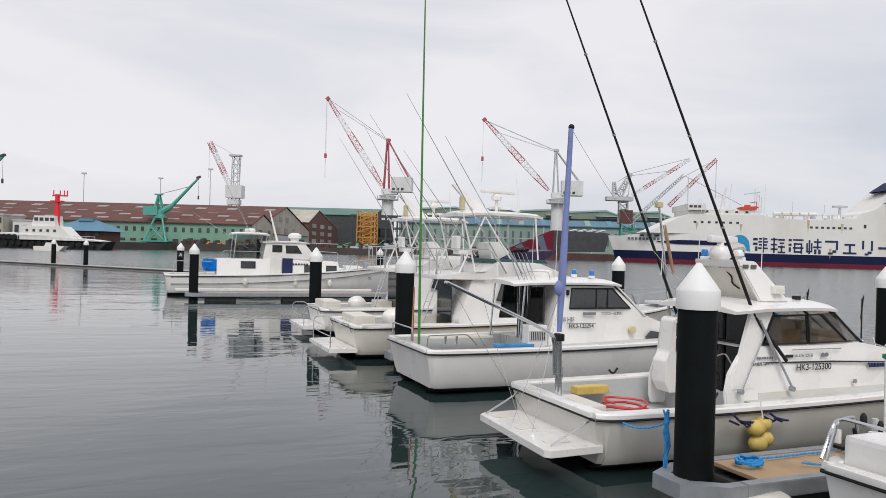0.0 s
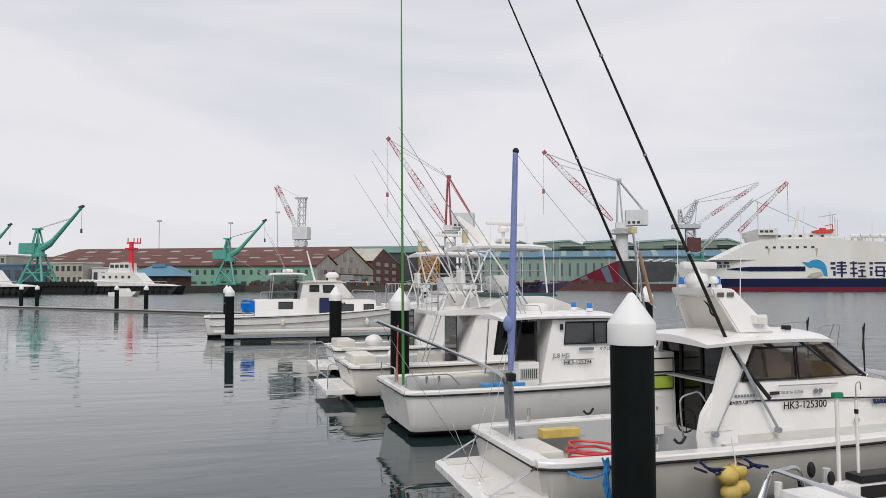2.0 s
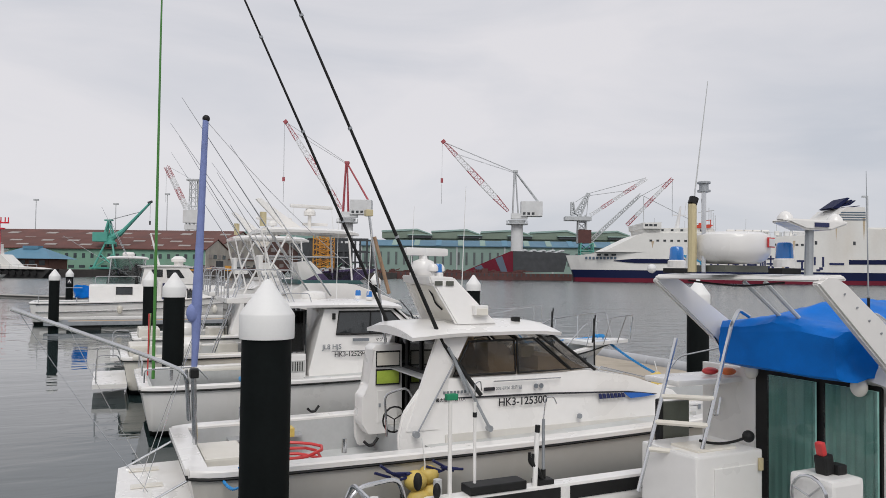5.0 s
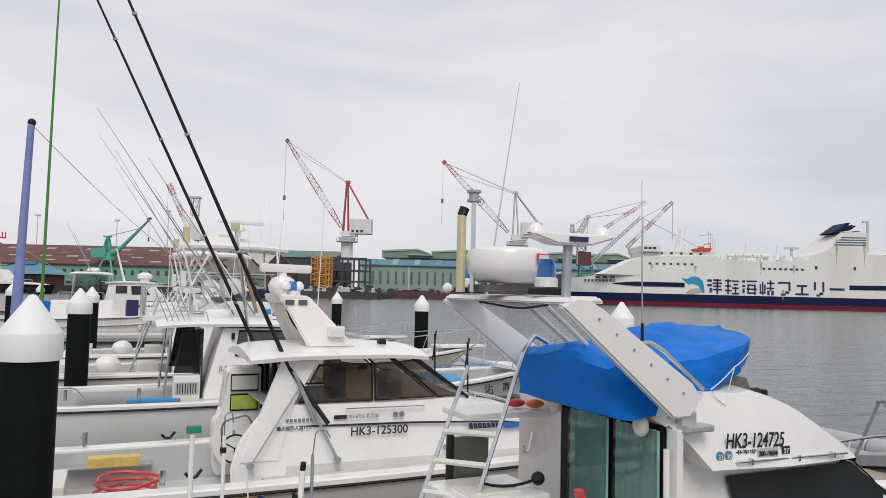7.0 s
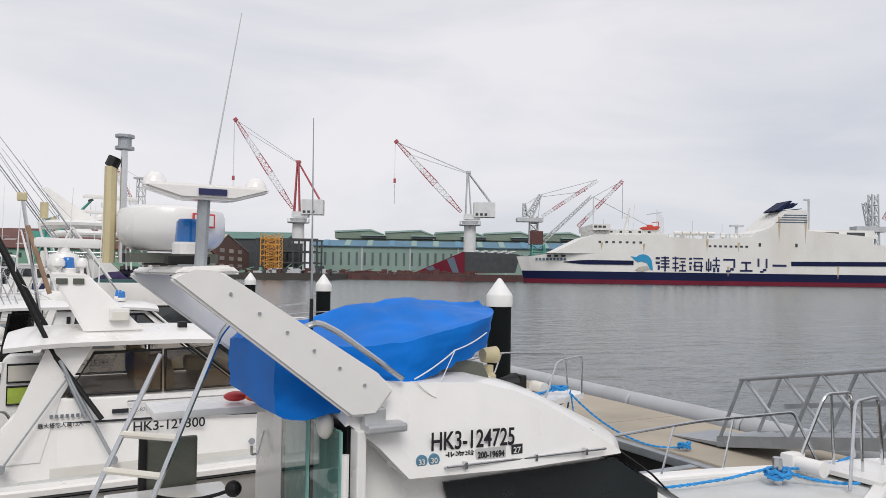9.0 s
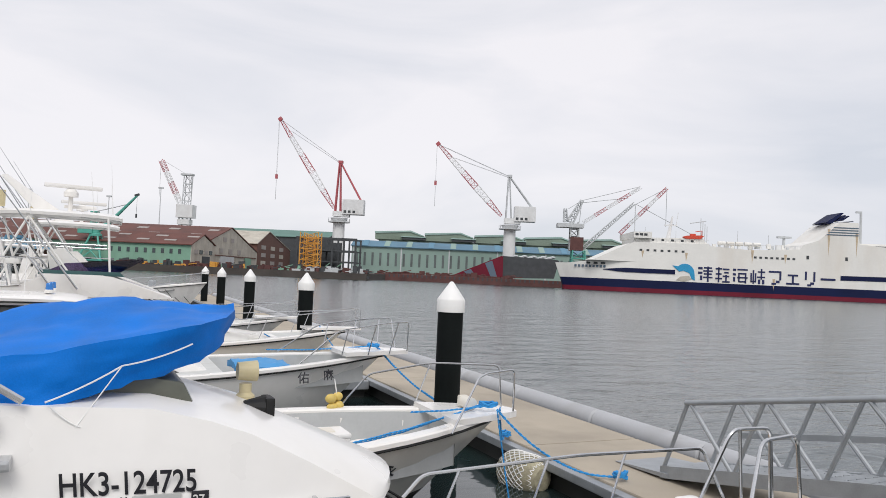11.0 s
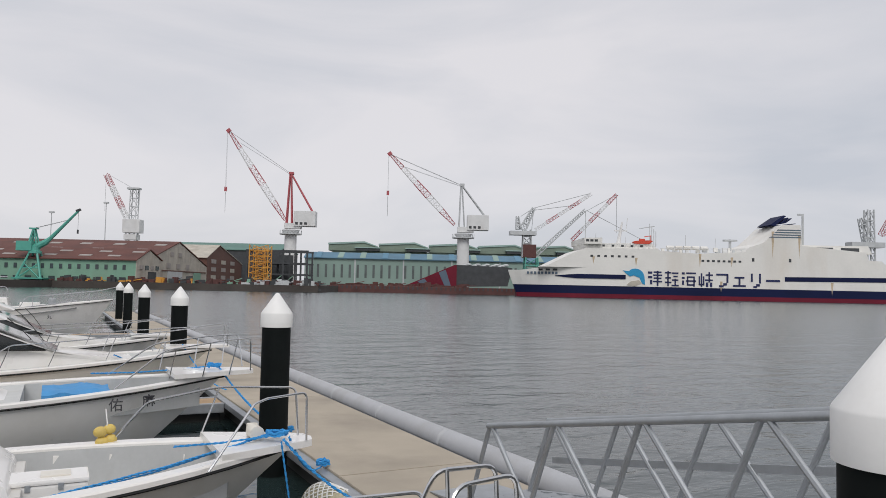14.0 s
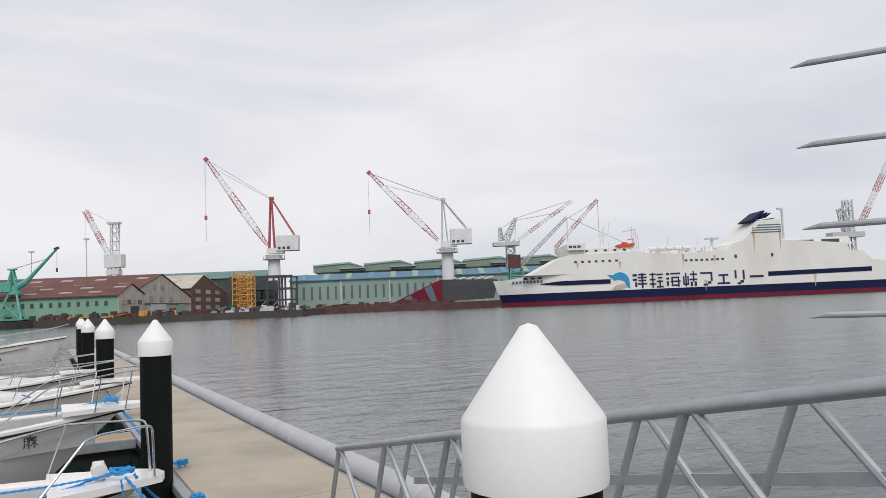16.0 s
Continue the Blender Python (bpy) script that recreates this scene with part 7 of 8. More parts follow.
        add_prism(bm, [(3.5, 2.1), (3.75, 3.45), (5.3, 3.45), (5.6, 2.1)], y, y + 0.02)
        part("clear_screen", bm, CLEAR, t, "clear plastic spray screen")
    roof_slab(t, 3.5, 5.6, 1.05, 1.0, 3.55, 0.06, 0.08)
    bm = B()
    add_lathe(bm, [(0, 0), (0.3, 0), (0.32, 0.1), (0.25, 0.2), (0, 0.22)], (4.6, 0, 3.62), 14)
    part("radome", bm, WHITE, t, smooth=True)
    bm = B()
    add_lathe(bm, [(0, 0), (0.25, 0), (0.25, 0.25), (0.4, 0.3), (0.4, 0.45), (0.2, 0.6), (0, 0.6)], (7.2, 0, 3.05), 14)
    part("radar_base", bm, WHITE, t, smooth=True)
    rod(t, "mast", (6.2, 0, 3.0), (5.7, 0, 4.9), 0.07, WHITE, 0.04)
    rod(t, "exhaust", (5.0, -0.6, 2.0), (5.0, -0.6, 3.2), 0.09, BLACK)
    for x, z in ((4.0, 6.2), (4.4, 5.6), (2.2, 4.6)):
        rod(t, "whip_aerial", (5.2, -0.4, 2.2), (x - 0.8, -0.5, z), 0.02, STEEL, 0.008)
    rail(t, [(0.4, -1.4, 1.15), (0.4, -1.4, 1.9), (2.4, -1.45, 1.9)], 0.02)
    pts = [tuple(sh.point(u, 0, -1, 0.1) + Vector((0, 0, 0.55))) for u in (0.72, 0.8, 0.88, 0.95)]
    rail(t, [tuple(sh.point(0.7, 0, -1, 0.1))] + pts + [(14.6, -0.2, 2.6), (14.6, 0.2, 2.6)], 0.02, "bow_rail")
    for u in (0.74, 0.8, 0.86, 0.92):
        p = sh.point(u, 0, -1, 0.1)
        rod(t, "stanchion", p, p + Vector((0, 0, 0.55)), 0.014, STEEL)
    rail(t, [(5.0, -1.0, 3.1), (9.6, -1.0, 3.05)], 0.02)
    lettering("丸", pose(11.4, -1.36, 0.98, 78, 0, 12), 0.22, INK, parent=t)
    box(t, "side_fender", (6, -1.72, 0.35), (11, 0.16, 0.16), WHITE, 0.04)
    return t


boat_6()
bm = B()
add_box(bm, (0, 0, 0.36), (0.72, 0.6, 0.60))
bmesh.ops.subdivide_edges(bm, edges=list(bm.edges), cuts=6, use_grid_fill=True)
for v in bm.verts:
    drop = max(0.0, 0.67 - v.co.z)
    v.co.x *= 1 + 0.18 * drop
    v.co.z -= 0.10 * (2 * abs(v.co.x)) ** 2 * (v.co.z > 0.6)
    v.co += Vector((noise.noise(v.co * 3), noise.noise(v.co * 3 + Vector((9, 0, 0))), noise.noise(v.co * 4))) * 0.13
lone("blue_tarp", bm, TARP, pose(4.0, 43.9, 1.32), "bundled blue tarpaulin on the stern gallows", "tarpaulin", smooth=True)
t = thing("stern_gallows", pose(4.0, 43.9, 0.75), "small steel gallows carrying a blue bundle", "gallows")
for x in (-0.35, 0.35):
    rod(t, "leg", (x * 0.8, 0, 0), (x * 0.8, 0, 0.72), 0.03, STEEL)


# --- nearest boat with registration ...725 ---
def boat_725():
    ox, oy = 6.6, 4.6
    yaw = radians(1.5)
    t = thing("cabin_cruiser", pose(ox, oy - 0.11, 0, 0, 0, 1.5), "white cabin cruiser with radar arch and blue covered flybridge", "boat", "moored boats")

    def V(x, y, z):
        dx, dy = x - ox, y - oy + 0.11
        return (dx * math.cos(yaw) + dy * math.sin(yaw), dy * math.cos(yaw) - dx * math.sin(yaw), z)

    sh = Shape(9.75, 1.2, 0.96, 1.10, rake=1.2)
    make_hull(t, sh, WHITE, 0.5, ((0.02, 0.38, 0.55),))
    # cabin body
    solid(t, "cabin", [(3.80, 0.55), (3.80, 2.14), (4.2, 2.14), (5.5, 1.80), (6.55, 1.18), (6.6, 0.9)], lambda p: 0.60 - 0.05 * (p[1] - 1.0), bevel=0.03)
    # moulded upper cabin with a lower lip

    def wt(p):
        return 0.765 - 0.20 * (p[1] - 1.80) - max(0, p[0] - 4.75) * 0.16

    bm = B()
    top = [(3.72, 2.17), (3.76, 2.30), (3.95, 2.38), (4.55, 2.345), (4.80, 2.28), (5.0, 2.205), (5.3, 2.045), (5.60, 1.872), (5.655, 1.835), (5.66, 1.79)]
    under = [(3.74, 2.15), (3.78, 2.12), (3.90, 2.02), (4.06, 1.85), (4.4, 1.838), (4.8, 1.822), (5.1, 1.811), (5.35, 1.80), (5.5, 1.795), (5.66, 1.79)]
    n = 12
    rows = []
    for prof, sink in ((top, 0.03), (under, 0.0)):
        for p in prof:
            row = []
            for k in range(n + 1):
                v = -1 + 2 * k / n
                ahead = 0.25 * (1 - v * v) * max(0.0, min(1.0, (p[0] - 4.7) / 0.9))
                row.append(bm.verts.new((p[0] + ahead, v * wt(p), p[1] - sink * abs(v) ** 6 + 0.02 * (1 - v * v) * (sink > 0))))
            rows.append(row)
    m = len(top)
    for i in list(range(m - 1)) + list(range(m, 2 * m - 1)):
        for k in range(n):
            bm.faces.new((rows[i][k], rows[i][k + 1], rows[i + 1][k + 1], rows[i + 1][k]))
    for k in (0, n):
        for i in range(m - 1):
            bm.faces.new((rows[i][k], rows[i + 1][k], rows[m + i + 1][k], rows[m + i][k]))
    for k in range(n):
        bm.faces.new((rows[0][k], rows[0][k + 1], rows[m][k + 1], rows[m][k]))
    bmesh.ops.remove_doubles(bm, verts=bm.verts, dist=0.002)
    part("upper_cabin", bm, WHITE, t, smooth=True)
    bm = B()
    add_prism(bm, [(4.45, 1.40), (4.35, 1.76), (5.62, 1.76), (6.0, 1.52), (6.0, 1.40)], -0.605, -0.59)
    part("side_window", bm, WINDOW, t)
    bm = B()
    vs = [bm.verts.new(p) for p in ((6.5, -0.58, 1.20), (5.52, -0.52, 1.79), (5.52, 0.52, 1.79), (6.5, 0.58, 1.20))]
    bm.faces.new(vs)
    bmesh.ops.translate(bm, verts=bm.verts, vec=(0.045, 0, 0.03))
    part("windshield", bm, WINDOW, t, "dark raked windshield")
    for y in (-0.35, 0.15):
        wiper(t, (6.48, y, 1.28), (5.75, y - 0.12, 1.78))
    rail(t, [(4.28, -0.75, 1.885), (4.28, -0.775, 1.89), (5.48, -0.68, 1.85), (5.48, -0.65, 1.845)], 0.008)
    for x in (4.4, 4.9, 5.3):
        box(t, "rail_clip", (x, -0.755 + max(0, x - 4.4) * 0.07, 1.885 - (x - 4.4) * 0.035), (0.02, 0.04, 0.04), STEEL, 0.004)
    y = -0.717
    side_text(t, "HK3-124725", 4.195, y - 0.018, 1.980, 0.145, squeeze=0.735, lean=-9)
    side_text(t, "北海道", 4.29, y - 0.016, 1.913, 0.062, lean=-9)
    box(t, "inspection_plate", (4.58, y - 0.022, 1.928), (0.20, 0.006, 0.065), GREYHULL, 0.002)
    side_text(t, "200-19694", 4.49, y - 0.028, 1.910, 0.052, squeeze=0.8, lean=-9)
    box(t, "date_plate", (4.76, y - 0.020, 1.933), (0.075, 0.006, 0.055), INK, 0.002)
    side_text(t, "27", 4.732, y - 0.026, 1.913, 0.05, WHITE, lean=-9)
    for k, s in enumerate(("33", "30")):
        bm = B()
        add_cyl(bm, (4.14 + k * 0.075, y - 0.008, 1.930), (4.14 + k * 0.075, y - 0.026, 1.930), 0.034, seg=18)
        part("round_sticker", bm, BLUEROOF, t, "round blue sticker")
        side_text(t, s, 4.118 + k * 0.075, y - 0.030, 1.915, 0.042, CAP, lean=-9)
    bm = B()
    for k in range(4):
        add_box(bm, (4.06 + k * 0.028, y - 0.024, 1.870), (0.02, 0.008, 0.026))
    pieces("sticker_bar", bm, GREYINK, t)
    box(t, "work_light", (3.91, -0.75, 2.135), (0.22, 0.12, 0.045), ALU, 0.012)
    box(t, "work_light_bracket", (3.86, -0.73, 2.19), (0.12, 0.05, 0.09), ALU, 0.01)
    # aft bulkhead: dark sliding doors with teal curtains
    box(t, "door_surround", (3.775, -0.05, 1.52), (0.03, 1.14, 1.30), BLACK, 0.004)
    for y0, y1 in ((-0.62, -0.18), (-0.10, 0.36)):
        bm = B()
        n = 26
        A = []
        for i in range(n + 1):
            u = i / n
            yy = y0 + (y1 - y0) * u
            xx = 3.735 - 0.008 * math.sin(u * 38) - 0.004 * math.sin(u * 91)
            A.append((bm.verts.new((xx, yy, 0.9)), bm.verts.new((xx, yy, 2.1))))
        for P, Q in zip(A, A[1:]):
            bm.faces.new((P[0], Q[0], Q[1], P[1]))
        part("curtain", bm, CURTAIN, t, "pleated teal curtain", smooth=True)
        bm = B()
        add_box(bm, (3.712, (y0 + y1) / 2, 1.5), (0.004, y1 - y0, 1.2))
        part("door_pane", bm, CLEAR, t)
    box(t, "bulkhead", (3.78, 0.83, 1.50), (0.05, 0.62, 1.25), WHITE, 0.01)
    box(t, "bulkhead", (3.79, -0.70, 1.50), (0.05, 0.10, 1.25), WHITE, 0.01)
    bm = B()
    add_tube(bm, bend([(3.74, 0.9, 1.82), (3.70, 0.9, 1.66), (3.66, 0.9, 1.66), (3.66, 0.9, 1.72)], 3), 0.01, 6)
    part("hook", bm, STEEL, t)
    box(t, "tray", (3.35, 0.85, 2.02), (0.75, 0.42, 0.05), WHITE, 0.015)
    bm = B()
    add_cyl(bm, (3.72, -0.70, 0.9), (3.72, -0.70, 2.0), 0.02, seg=8)
    part("drain_pipe", bm, WHITE, t)
    for y in (0.50, -0.50):
        bm = B()
        add_ball(bm, (3.68, y, 2.12), 0.075, 0.6, 0.9, 1.0)
        part("deck_speaker", bm, CREAM, t, smooth=True)
    # arch
    bm = B()
    for s in (-1, 1):
        add_prism(bm, [(2.82, 2.90), (2.93, 2.955), (3.02, 2.95), (3.12, 2.89), (3.86, 2.42), (3.96, 2.33), (3.86, 2.20), (3.72, 2.20)], lambda p: s * (0.81 - 0.06 * (2.95 - p[1])), lambda p: s * (0.75 - 0.06 * (2.95 - p[1])))
    add_prism(bm, [(2.84, 2.912), (2.87, 2.95), (3.10, 2.962), (3.15, 2.92)], -0.80, 0.80)
    bmesh.ops.bevel(bm, geom=list(bm.edges), offset=0.014, segments=2, affect="EDGES")
    part("radar_arch", bm, WHITE, t, "white moulded radar arch", smooth=True)
    for k in range(6):
        u = 0.05 + k * 0.15
        bm = B()
        add_cyl(bm, (3.05 + u * 0.92, -0.795 + 0.035 * u, 2.86 - u * 0.62), (3.05 + u * 0.92, -0.812 + 0.035 * u, 2.86 - u * 0.62), 0.008, seg=8)
        part("bolt", bm, GALV, t)
    for k in range(2):
        rod(t, "strap", (3.15 + k * 0.06, 0.1 - k * 0.15, 2.90), (3.50 + k * 0.04, 0.05 - k * 0.14, 2.62), 0.018, GREYHULL)
    bm = B()
    add_tube(bm, bend([(2.98, 0.80, 2.9), (3.2, 0.78, 2.7), (3.35, 0.76, 2.62), (3.55, 0.72, 2.30), (3.6, 0.68, 2.2)], 3), 0.006, 5)
    add_tube(bm, bend([(3.0, -0.4, 2.9), (3.1, 0.1, 2.86), (3.05, 0.6, 2.9)], 3), 0.008, 5)
    part("cable", bm, BLACK, t)
    # port coaming with worn black grip panels, gear box and rod rest
    box(t, "coaming", (2.15, 1.10, 1.08), (2.6, 0.15, 0.21), WHITE, 0.025)
    for x, w in ((1.62, 0.85), (2.72, 1.15)):
        box(t, "grip_panel", (x, 1.022, 1.105), (w, 0.014, 0.11), BLACK, 0.004, label="worn black grip panel")
    box(t, "gear_box", (1.45, 1.10, 1.22), (0.52, 0.17, 0.07), BLACK, 0.012)
    box(t, "rod_rest_base", (1.92, 1.10, 1.205), (0.16, 0.11, 0.045), BLACK, 0.012)
    bm = B()
    for y in (1.07, 1.12):
        add_tube(bm, bend([(1.90, y, 1.22), (1.86, y, 1.31), (1.80, y, 1.37), (1.80, y, 1.45)], 3, 0.3), 0.014, 6)
    pieces("rod_rest", bm, BLACK, t)
    # gear on the arch
    bm = B()
    c = V(9.56, 4.62, 2.98)
    add_box(bm, (c[0], c[1], 3.0), (0.45, 0.30, 0.05))
    part("radar_bracket", bm, OLIVE, t)
    bm = B()
    add_lathe(bm, [(0, 0.02), (0.20, 0.02), (0.25, 0.05), (0.275, 0.085), (0.285, 0.12), (0.285, 0.205), (0.272, 0.24), (0.22, 0.262), (0, 0.27)], (c[0], c[1], 3.02), 32)
    r = part("radome", bm, WHITE, t, "white radome", smooth=True)
    bm = B()
    add_box(bm, (c[0] + 0.12, c[1] - 0.268, 3.20), (0.13, 0.012, 0.075), rz=22)
    part("maker_plate", bm, REDH, r, "plain red-edged maker plate")
    bm = B()
    add_box(bm, (c[0] + 0.119, c[1] - 0.273, 3.20), (0.112, 0.012, 0.057), rz=22)
    part("maker_field", bm, CAP, r)
    for yy in (4.137, 5.25):
        b = V(9.575, yy, 2.97)
        beacon(t, (b[0], b[1], 3.015))
        box(t, "beacon_bracket", (b[0], b[1], 2.985), (0.2, 0.12, 0.04), BLACK, 0.008)
    k = V(9.61, 3.965, 0)
    bm = B()
    add_cyl(bm, (k[0], k[1], 2.93), (k[0] + 0.01, k[1], 3.28), 0.03, seg=10)
    part("antenna_post", bm, GALV, t)
    bm = B()
    add_prism(bm, [(-0.30, 0.075), (-0.27, 0.095), (0.27, 0.095), (0.30, 0.075), (0.12, 0.022), (-0.12, 0.022)], -0.075, 0.075)
    bmesh.ops.bevel(bm, geom=list(bm.edges), offset=0.012, segments=2, affect="EDGES")
    for s in (-1, 1):
        add_lathe(bm, [(0.055, 0.09), (0.05, 0.115), (0.03, 0.14), (0.0, 0.155)], (s * 0.235, 0, 0), 14)
    o = part("gps_compass", bm, WHITE, t, "white twin-dome satellite compass", smooth=True)
    o.matrix_basis = pose(k[0] + 0.02, k[1], 3.25, 0, 0, -4)
    bm = B()
    add_box(bm, (0.02, -0.080, 0.058), (0.13, 0.010, 0.030))
    part("maker_plate", bm, NAVY, o, "plain navy maker plate")
    s = V(9.270, 4.655, 0)
    rod(t, "exhaust_pipe", (s[0] - 0.02, s[1] + 0.06, 2.97), (s[0] - 0.02, s[1] + 0.06, 3.50), 0.033, TAN)
    rod(t, "stack_cap", (s[0] - 0.02, s[1] + 0.06, 3.50), (s[0], s[1] + 0.06, 3.55), 0.036, BLACK)
    rod(t, "light_pole", (s[0] + 0.04, s[1], 2.97), (s[0] + 0.04, s[1], 3.60), 0.018, STEEL)
    bm = B()
    add_lathe(bm, [(0, 0), (0.05, 0), (0.05, 0.015), (0.035, 0.02), (0.035, 0.06), (0.05, 0.065), (0.05, 0.08), (0, 0.085)], (s[0] + 0.04, s[1], 3.59), 14)
    part("mast_light", bm, GALV, t)
    rod(t, "whip_aerial", V(9.81, 5.40, 2.95), V(10.085, 5.417, 4.72), 0.009, GREYHULL, 0.003)
    rod(t, "aerial_base", V(10.145, 3.90, 2.60), V(10.145, 3.90, 2.80), 0.010, BLACK)
    rod(t, "whip_aerial", V(10.145, 3.90, 2.78), V(10.14, 3.91, 3.72), 0.006, GALV, 0.002)
    bm = B()
    add_ball(bm, V(9.50, 5.48, 3.0), 0.04)
    part("stern_light", bm, CAP, t)
    # hoop in front of the tarp
    rail(t, [V(10.06, 3.93, 2.63), V(10.17, 3.87, 2.685), V(10.28, 3.87, 2.63), V(10.66, 3.91, 2.37)], 0.016, "fly_rail")
    # searchlight and loudspeaker
    bm = B()
    p = V(11.70, 4.74, 2.2)
    add_lathe(bm, [(0, 0.0), (0.055, 0), (0.055, 0.03), (0.035, 0.05), (0.035, 0.10), (0, 0.10)], (p[0], p[1], 2.20), 14)
    add_cyl(bm, (p[0] - 0.05, p[1], 2.37), (p[0] + 0.06, p[1], 2.37), 0.05, 0.06, seg=16)
    part("searchlight", bm, TAN, t, "cream plastic searchlight", smooth=True)
    bm = B()
    p = V(11.73, 4.50, 2.2)
    add_cyl(bm, (p[0] - 0.08, p[1], 2.21), (p[0] + 0.03, p[1] - 0.01, 2.20), 0.035, 0.075, seg=14)
    add_box(bm, (p[0] + 0.05, p[1] - 0.01, 2.20), (0.05, 0.15, 0.13), bevel=0.015)
    part("loudspeaker", bm, BLACK, t, "black horn loudspeaker")
    # ladder
    R = (V(10.12, 4.97, 2.60), V(10.0, 4.97, 2.66), V(9.90, 4.95, 2.54), V(9.36, 4.84, 1.2))
    Lr = (V(9.60, 5.28, 2.40), V(9.05, 5.10, 1.2))
    rail(t, list(R), 0.017, "ladder_rail", 0.25)
    rail(t, list(Lr), 0.017, "ladder_rail")
    for u in (0.15, 0.42, 0.70):
        a = Vector(Lr[0]).lerp(Vector(Lr[1]), 0.3 + u * 0.62)
        b = Vector(R[2]).lerp(Vector(R[3]), 0.36 + u * 0.58)
        bm = B()
        add_cyl(bm, a, b, 0.022, seg=8)
        part("ladder_rung", bm, CREAM, t)
    # cockpit: sink locker, olive panel, helm pedestal
    box(t, "sink_locker", V(9.66, 5.05, 1.06), (0.72, 0.62, 0.95), WHITE, 0.02)
    box(t, "sink_lid", V(9.62, 4.98, 1.545), (0.42, 0.30, 0.02), CREAM, 0.006)
    box(t, "locker_door", V(9.72, 4.735, 1.2), (0.45, 0.012, 0.45), WHITE, 0.006)
    box(t, "latch", V(9.99, 4.73, 1.42), (0.04, 0.02, 0.10), TAN, 0.004)
    box(t, "olive_lid", V(9.70, 5.42, 1.62), (0.32, 0.05, 0.44), OLIVE, 0.02)
    box(t, "lid_frame", V(9.52, 5.40, 1.62), (0.05, 0.06, 0.50), BLACK, 0.02)
    bm = B()
    add_tube(bm, sag(V(9.55, 4.95, 1.60), V(9.98, 4.85, 1.62), 0.04), 0.012, 5)
    add_ball(bm, V(9.98, 4.85, 1.62), 0.05)
    part("power_lead", bm, BLACK, t)
    box(t, "helm_pedestal", V(9.80, 3.98, 1.12), (0.34, 0.34, 0.86), WHITE, 0.04)
    bm = B()
    w = V(9.60, 3.96, 1.42)
    add_tube(bm, [(w[0], w[1] + 0.14 * math.cos(a), w[2] + 0.14 * math.sin(a)) for a in [i * math.pi / 9 for i in range(18)]], 0.012, 6, closed=True)
    for a in (0.3, 2.4, 4.5):
        add_cyl(bm, w, (w[0], w[1] + 0.14 * math.cos(a), w[2] + 0.14 * math.sin(a)), 0.008, seg=5)
    part("steering_wheel", bm, STEEL, t)
    bm = B()
    add_box(bm, V(9.78, 3.98, 1.62), (0.10, 0.09, 0.14), bevel=0.02, ry=-10)
    add_box(bm, V(9.88, 3.96, 1.58), (0.10, 0.10, 0.08), bevel=0.02)
    part("throttle_box", bm, BLACK, t)
    bm = B()
    add_box(bm, V(9.745, 3.98, 1.73), (0.045, 0.06, 0.10), bevel=0.015, ry=-15)
    part("throttle_grip", bm, REDH, t)
    box(t, "engine_box", V(8.2, 4.5, 0.75), (1.3, 1.2, 0.45), WHITE, 0.04)
    # gear along the far gunwale
    g = oy + 1.10
    box(t, "gunwale_trim", V(8.6, g - 0.05, 1.06), (2.3, 0.10, 0.05), BLACK, 0.01)
    for x, w in ((7.75, 0.5), (7.1, 0.35)):
        box(t, "gunwale_pad", V(x, g - 0.03, 1.07), (w, 0.22, 0.035), BLACK, 0.01)
    for x in (7.35, 8.25):
        bm = B()
        add_tube(bm, bend([V(x - 0.10, g, 1.22), V(x - 0.07, g, 1.07), V(x + 0.05, g, 1.07), V(x + 0.12, g, 1.10)], 3), 0.02, 6)
        part("rod_clip", bm, BLACK, t)
    rod(t, "rod_holder", V(7.55, g, 1.02), V(7.55, g, 1.30), 0.035, GREYHULL)
    rod(t, "rod_holder", V(7.02, g, 1.02), V(7.02, g, 1.22), 0.035, WHITE)
    rod(t, "gaff_pole", V(7.63, g - 0.06, 1.0), V(7.63, g - 0.05, 1.93), 0.018, WHITE)
    bm = B()
    add_box(bm, V(7.64, g - 0.05, 1.955), (0.10, 0.05, 0.05), bevel=0.012)
    part("brush_head", bm, mat("green_brush", (0.01, 0.22, 0.10), 0.7), t, "green brush head")
    rod(t, "gaff_pole", V(7.85, g - 0.06, 1.0), V(7.85, g - 0.05, 1.90), 0.014, WHITE)
    rod(t, "gaff_grip", V(7.85, g - 0.05, 1.78), V(7.85, g - 0.05, 1.82), 0.018, BLACK)
    bm = B()
    add_tube(bm, bend([V(7.85, g - 0.05, 1.90), V(7.85, g - 0.05, 2.05), V(7.90, g - 0.05, 2.07), V(7.91, g - 0.05, 1.99)], 4), 0.005, 5)
    add_tube(bm, bend([V(8.50, g - 0.05, 1.72), V(8.52, g - 0.05, 1.90), V(8.60, g - 0.05, 1.90), V(8.63, g - 0.05, 1.84)], 4), 0.005, 5)
    pieces("gaff_hook", bm, STEEL, t)
    rod(t, "gaff_pole", V(8.38, g - 0.10, 1.0), V(8.42, g - 0.08, 1.62), 0.022, WHITE)
    rod(t, "gaff_grip", V(8.42, g - 0.08, 1.62), V(8.425, g - 0.08, 1.68), 0.022, BLACK)
    rod(t, "gaff_pole", V(8.50, g - 0.05, 1.0), V(8.50, g - 0.05, 1.72), 0.013, GALV)
    rod(t, "gaff_grip", V(8.50, g - 0.05, 1.15), V(8.50, g - 0.05, 1.30), 0.022, BLACK)
    rail(t, [V(6.62, g - 0.15, 1.0), V(6.85, g - 0.1, 1.34), V(7.2, g - 0.05, 1.36), V(7.32, g, 1.02)], 0.018, "stern_rail", 0.25)
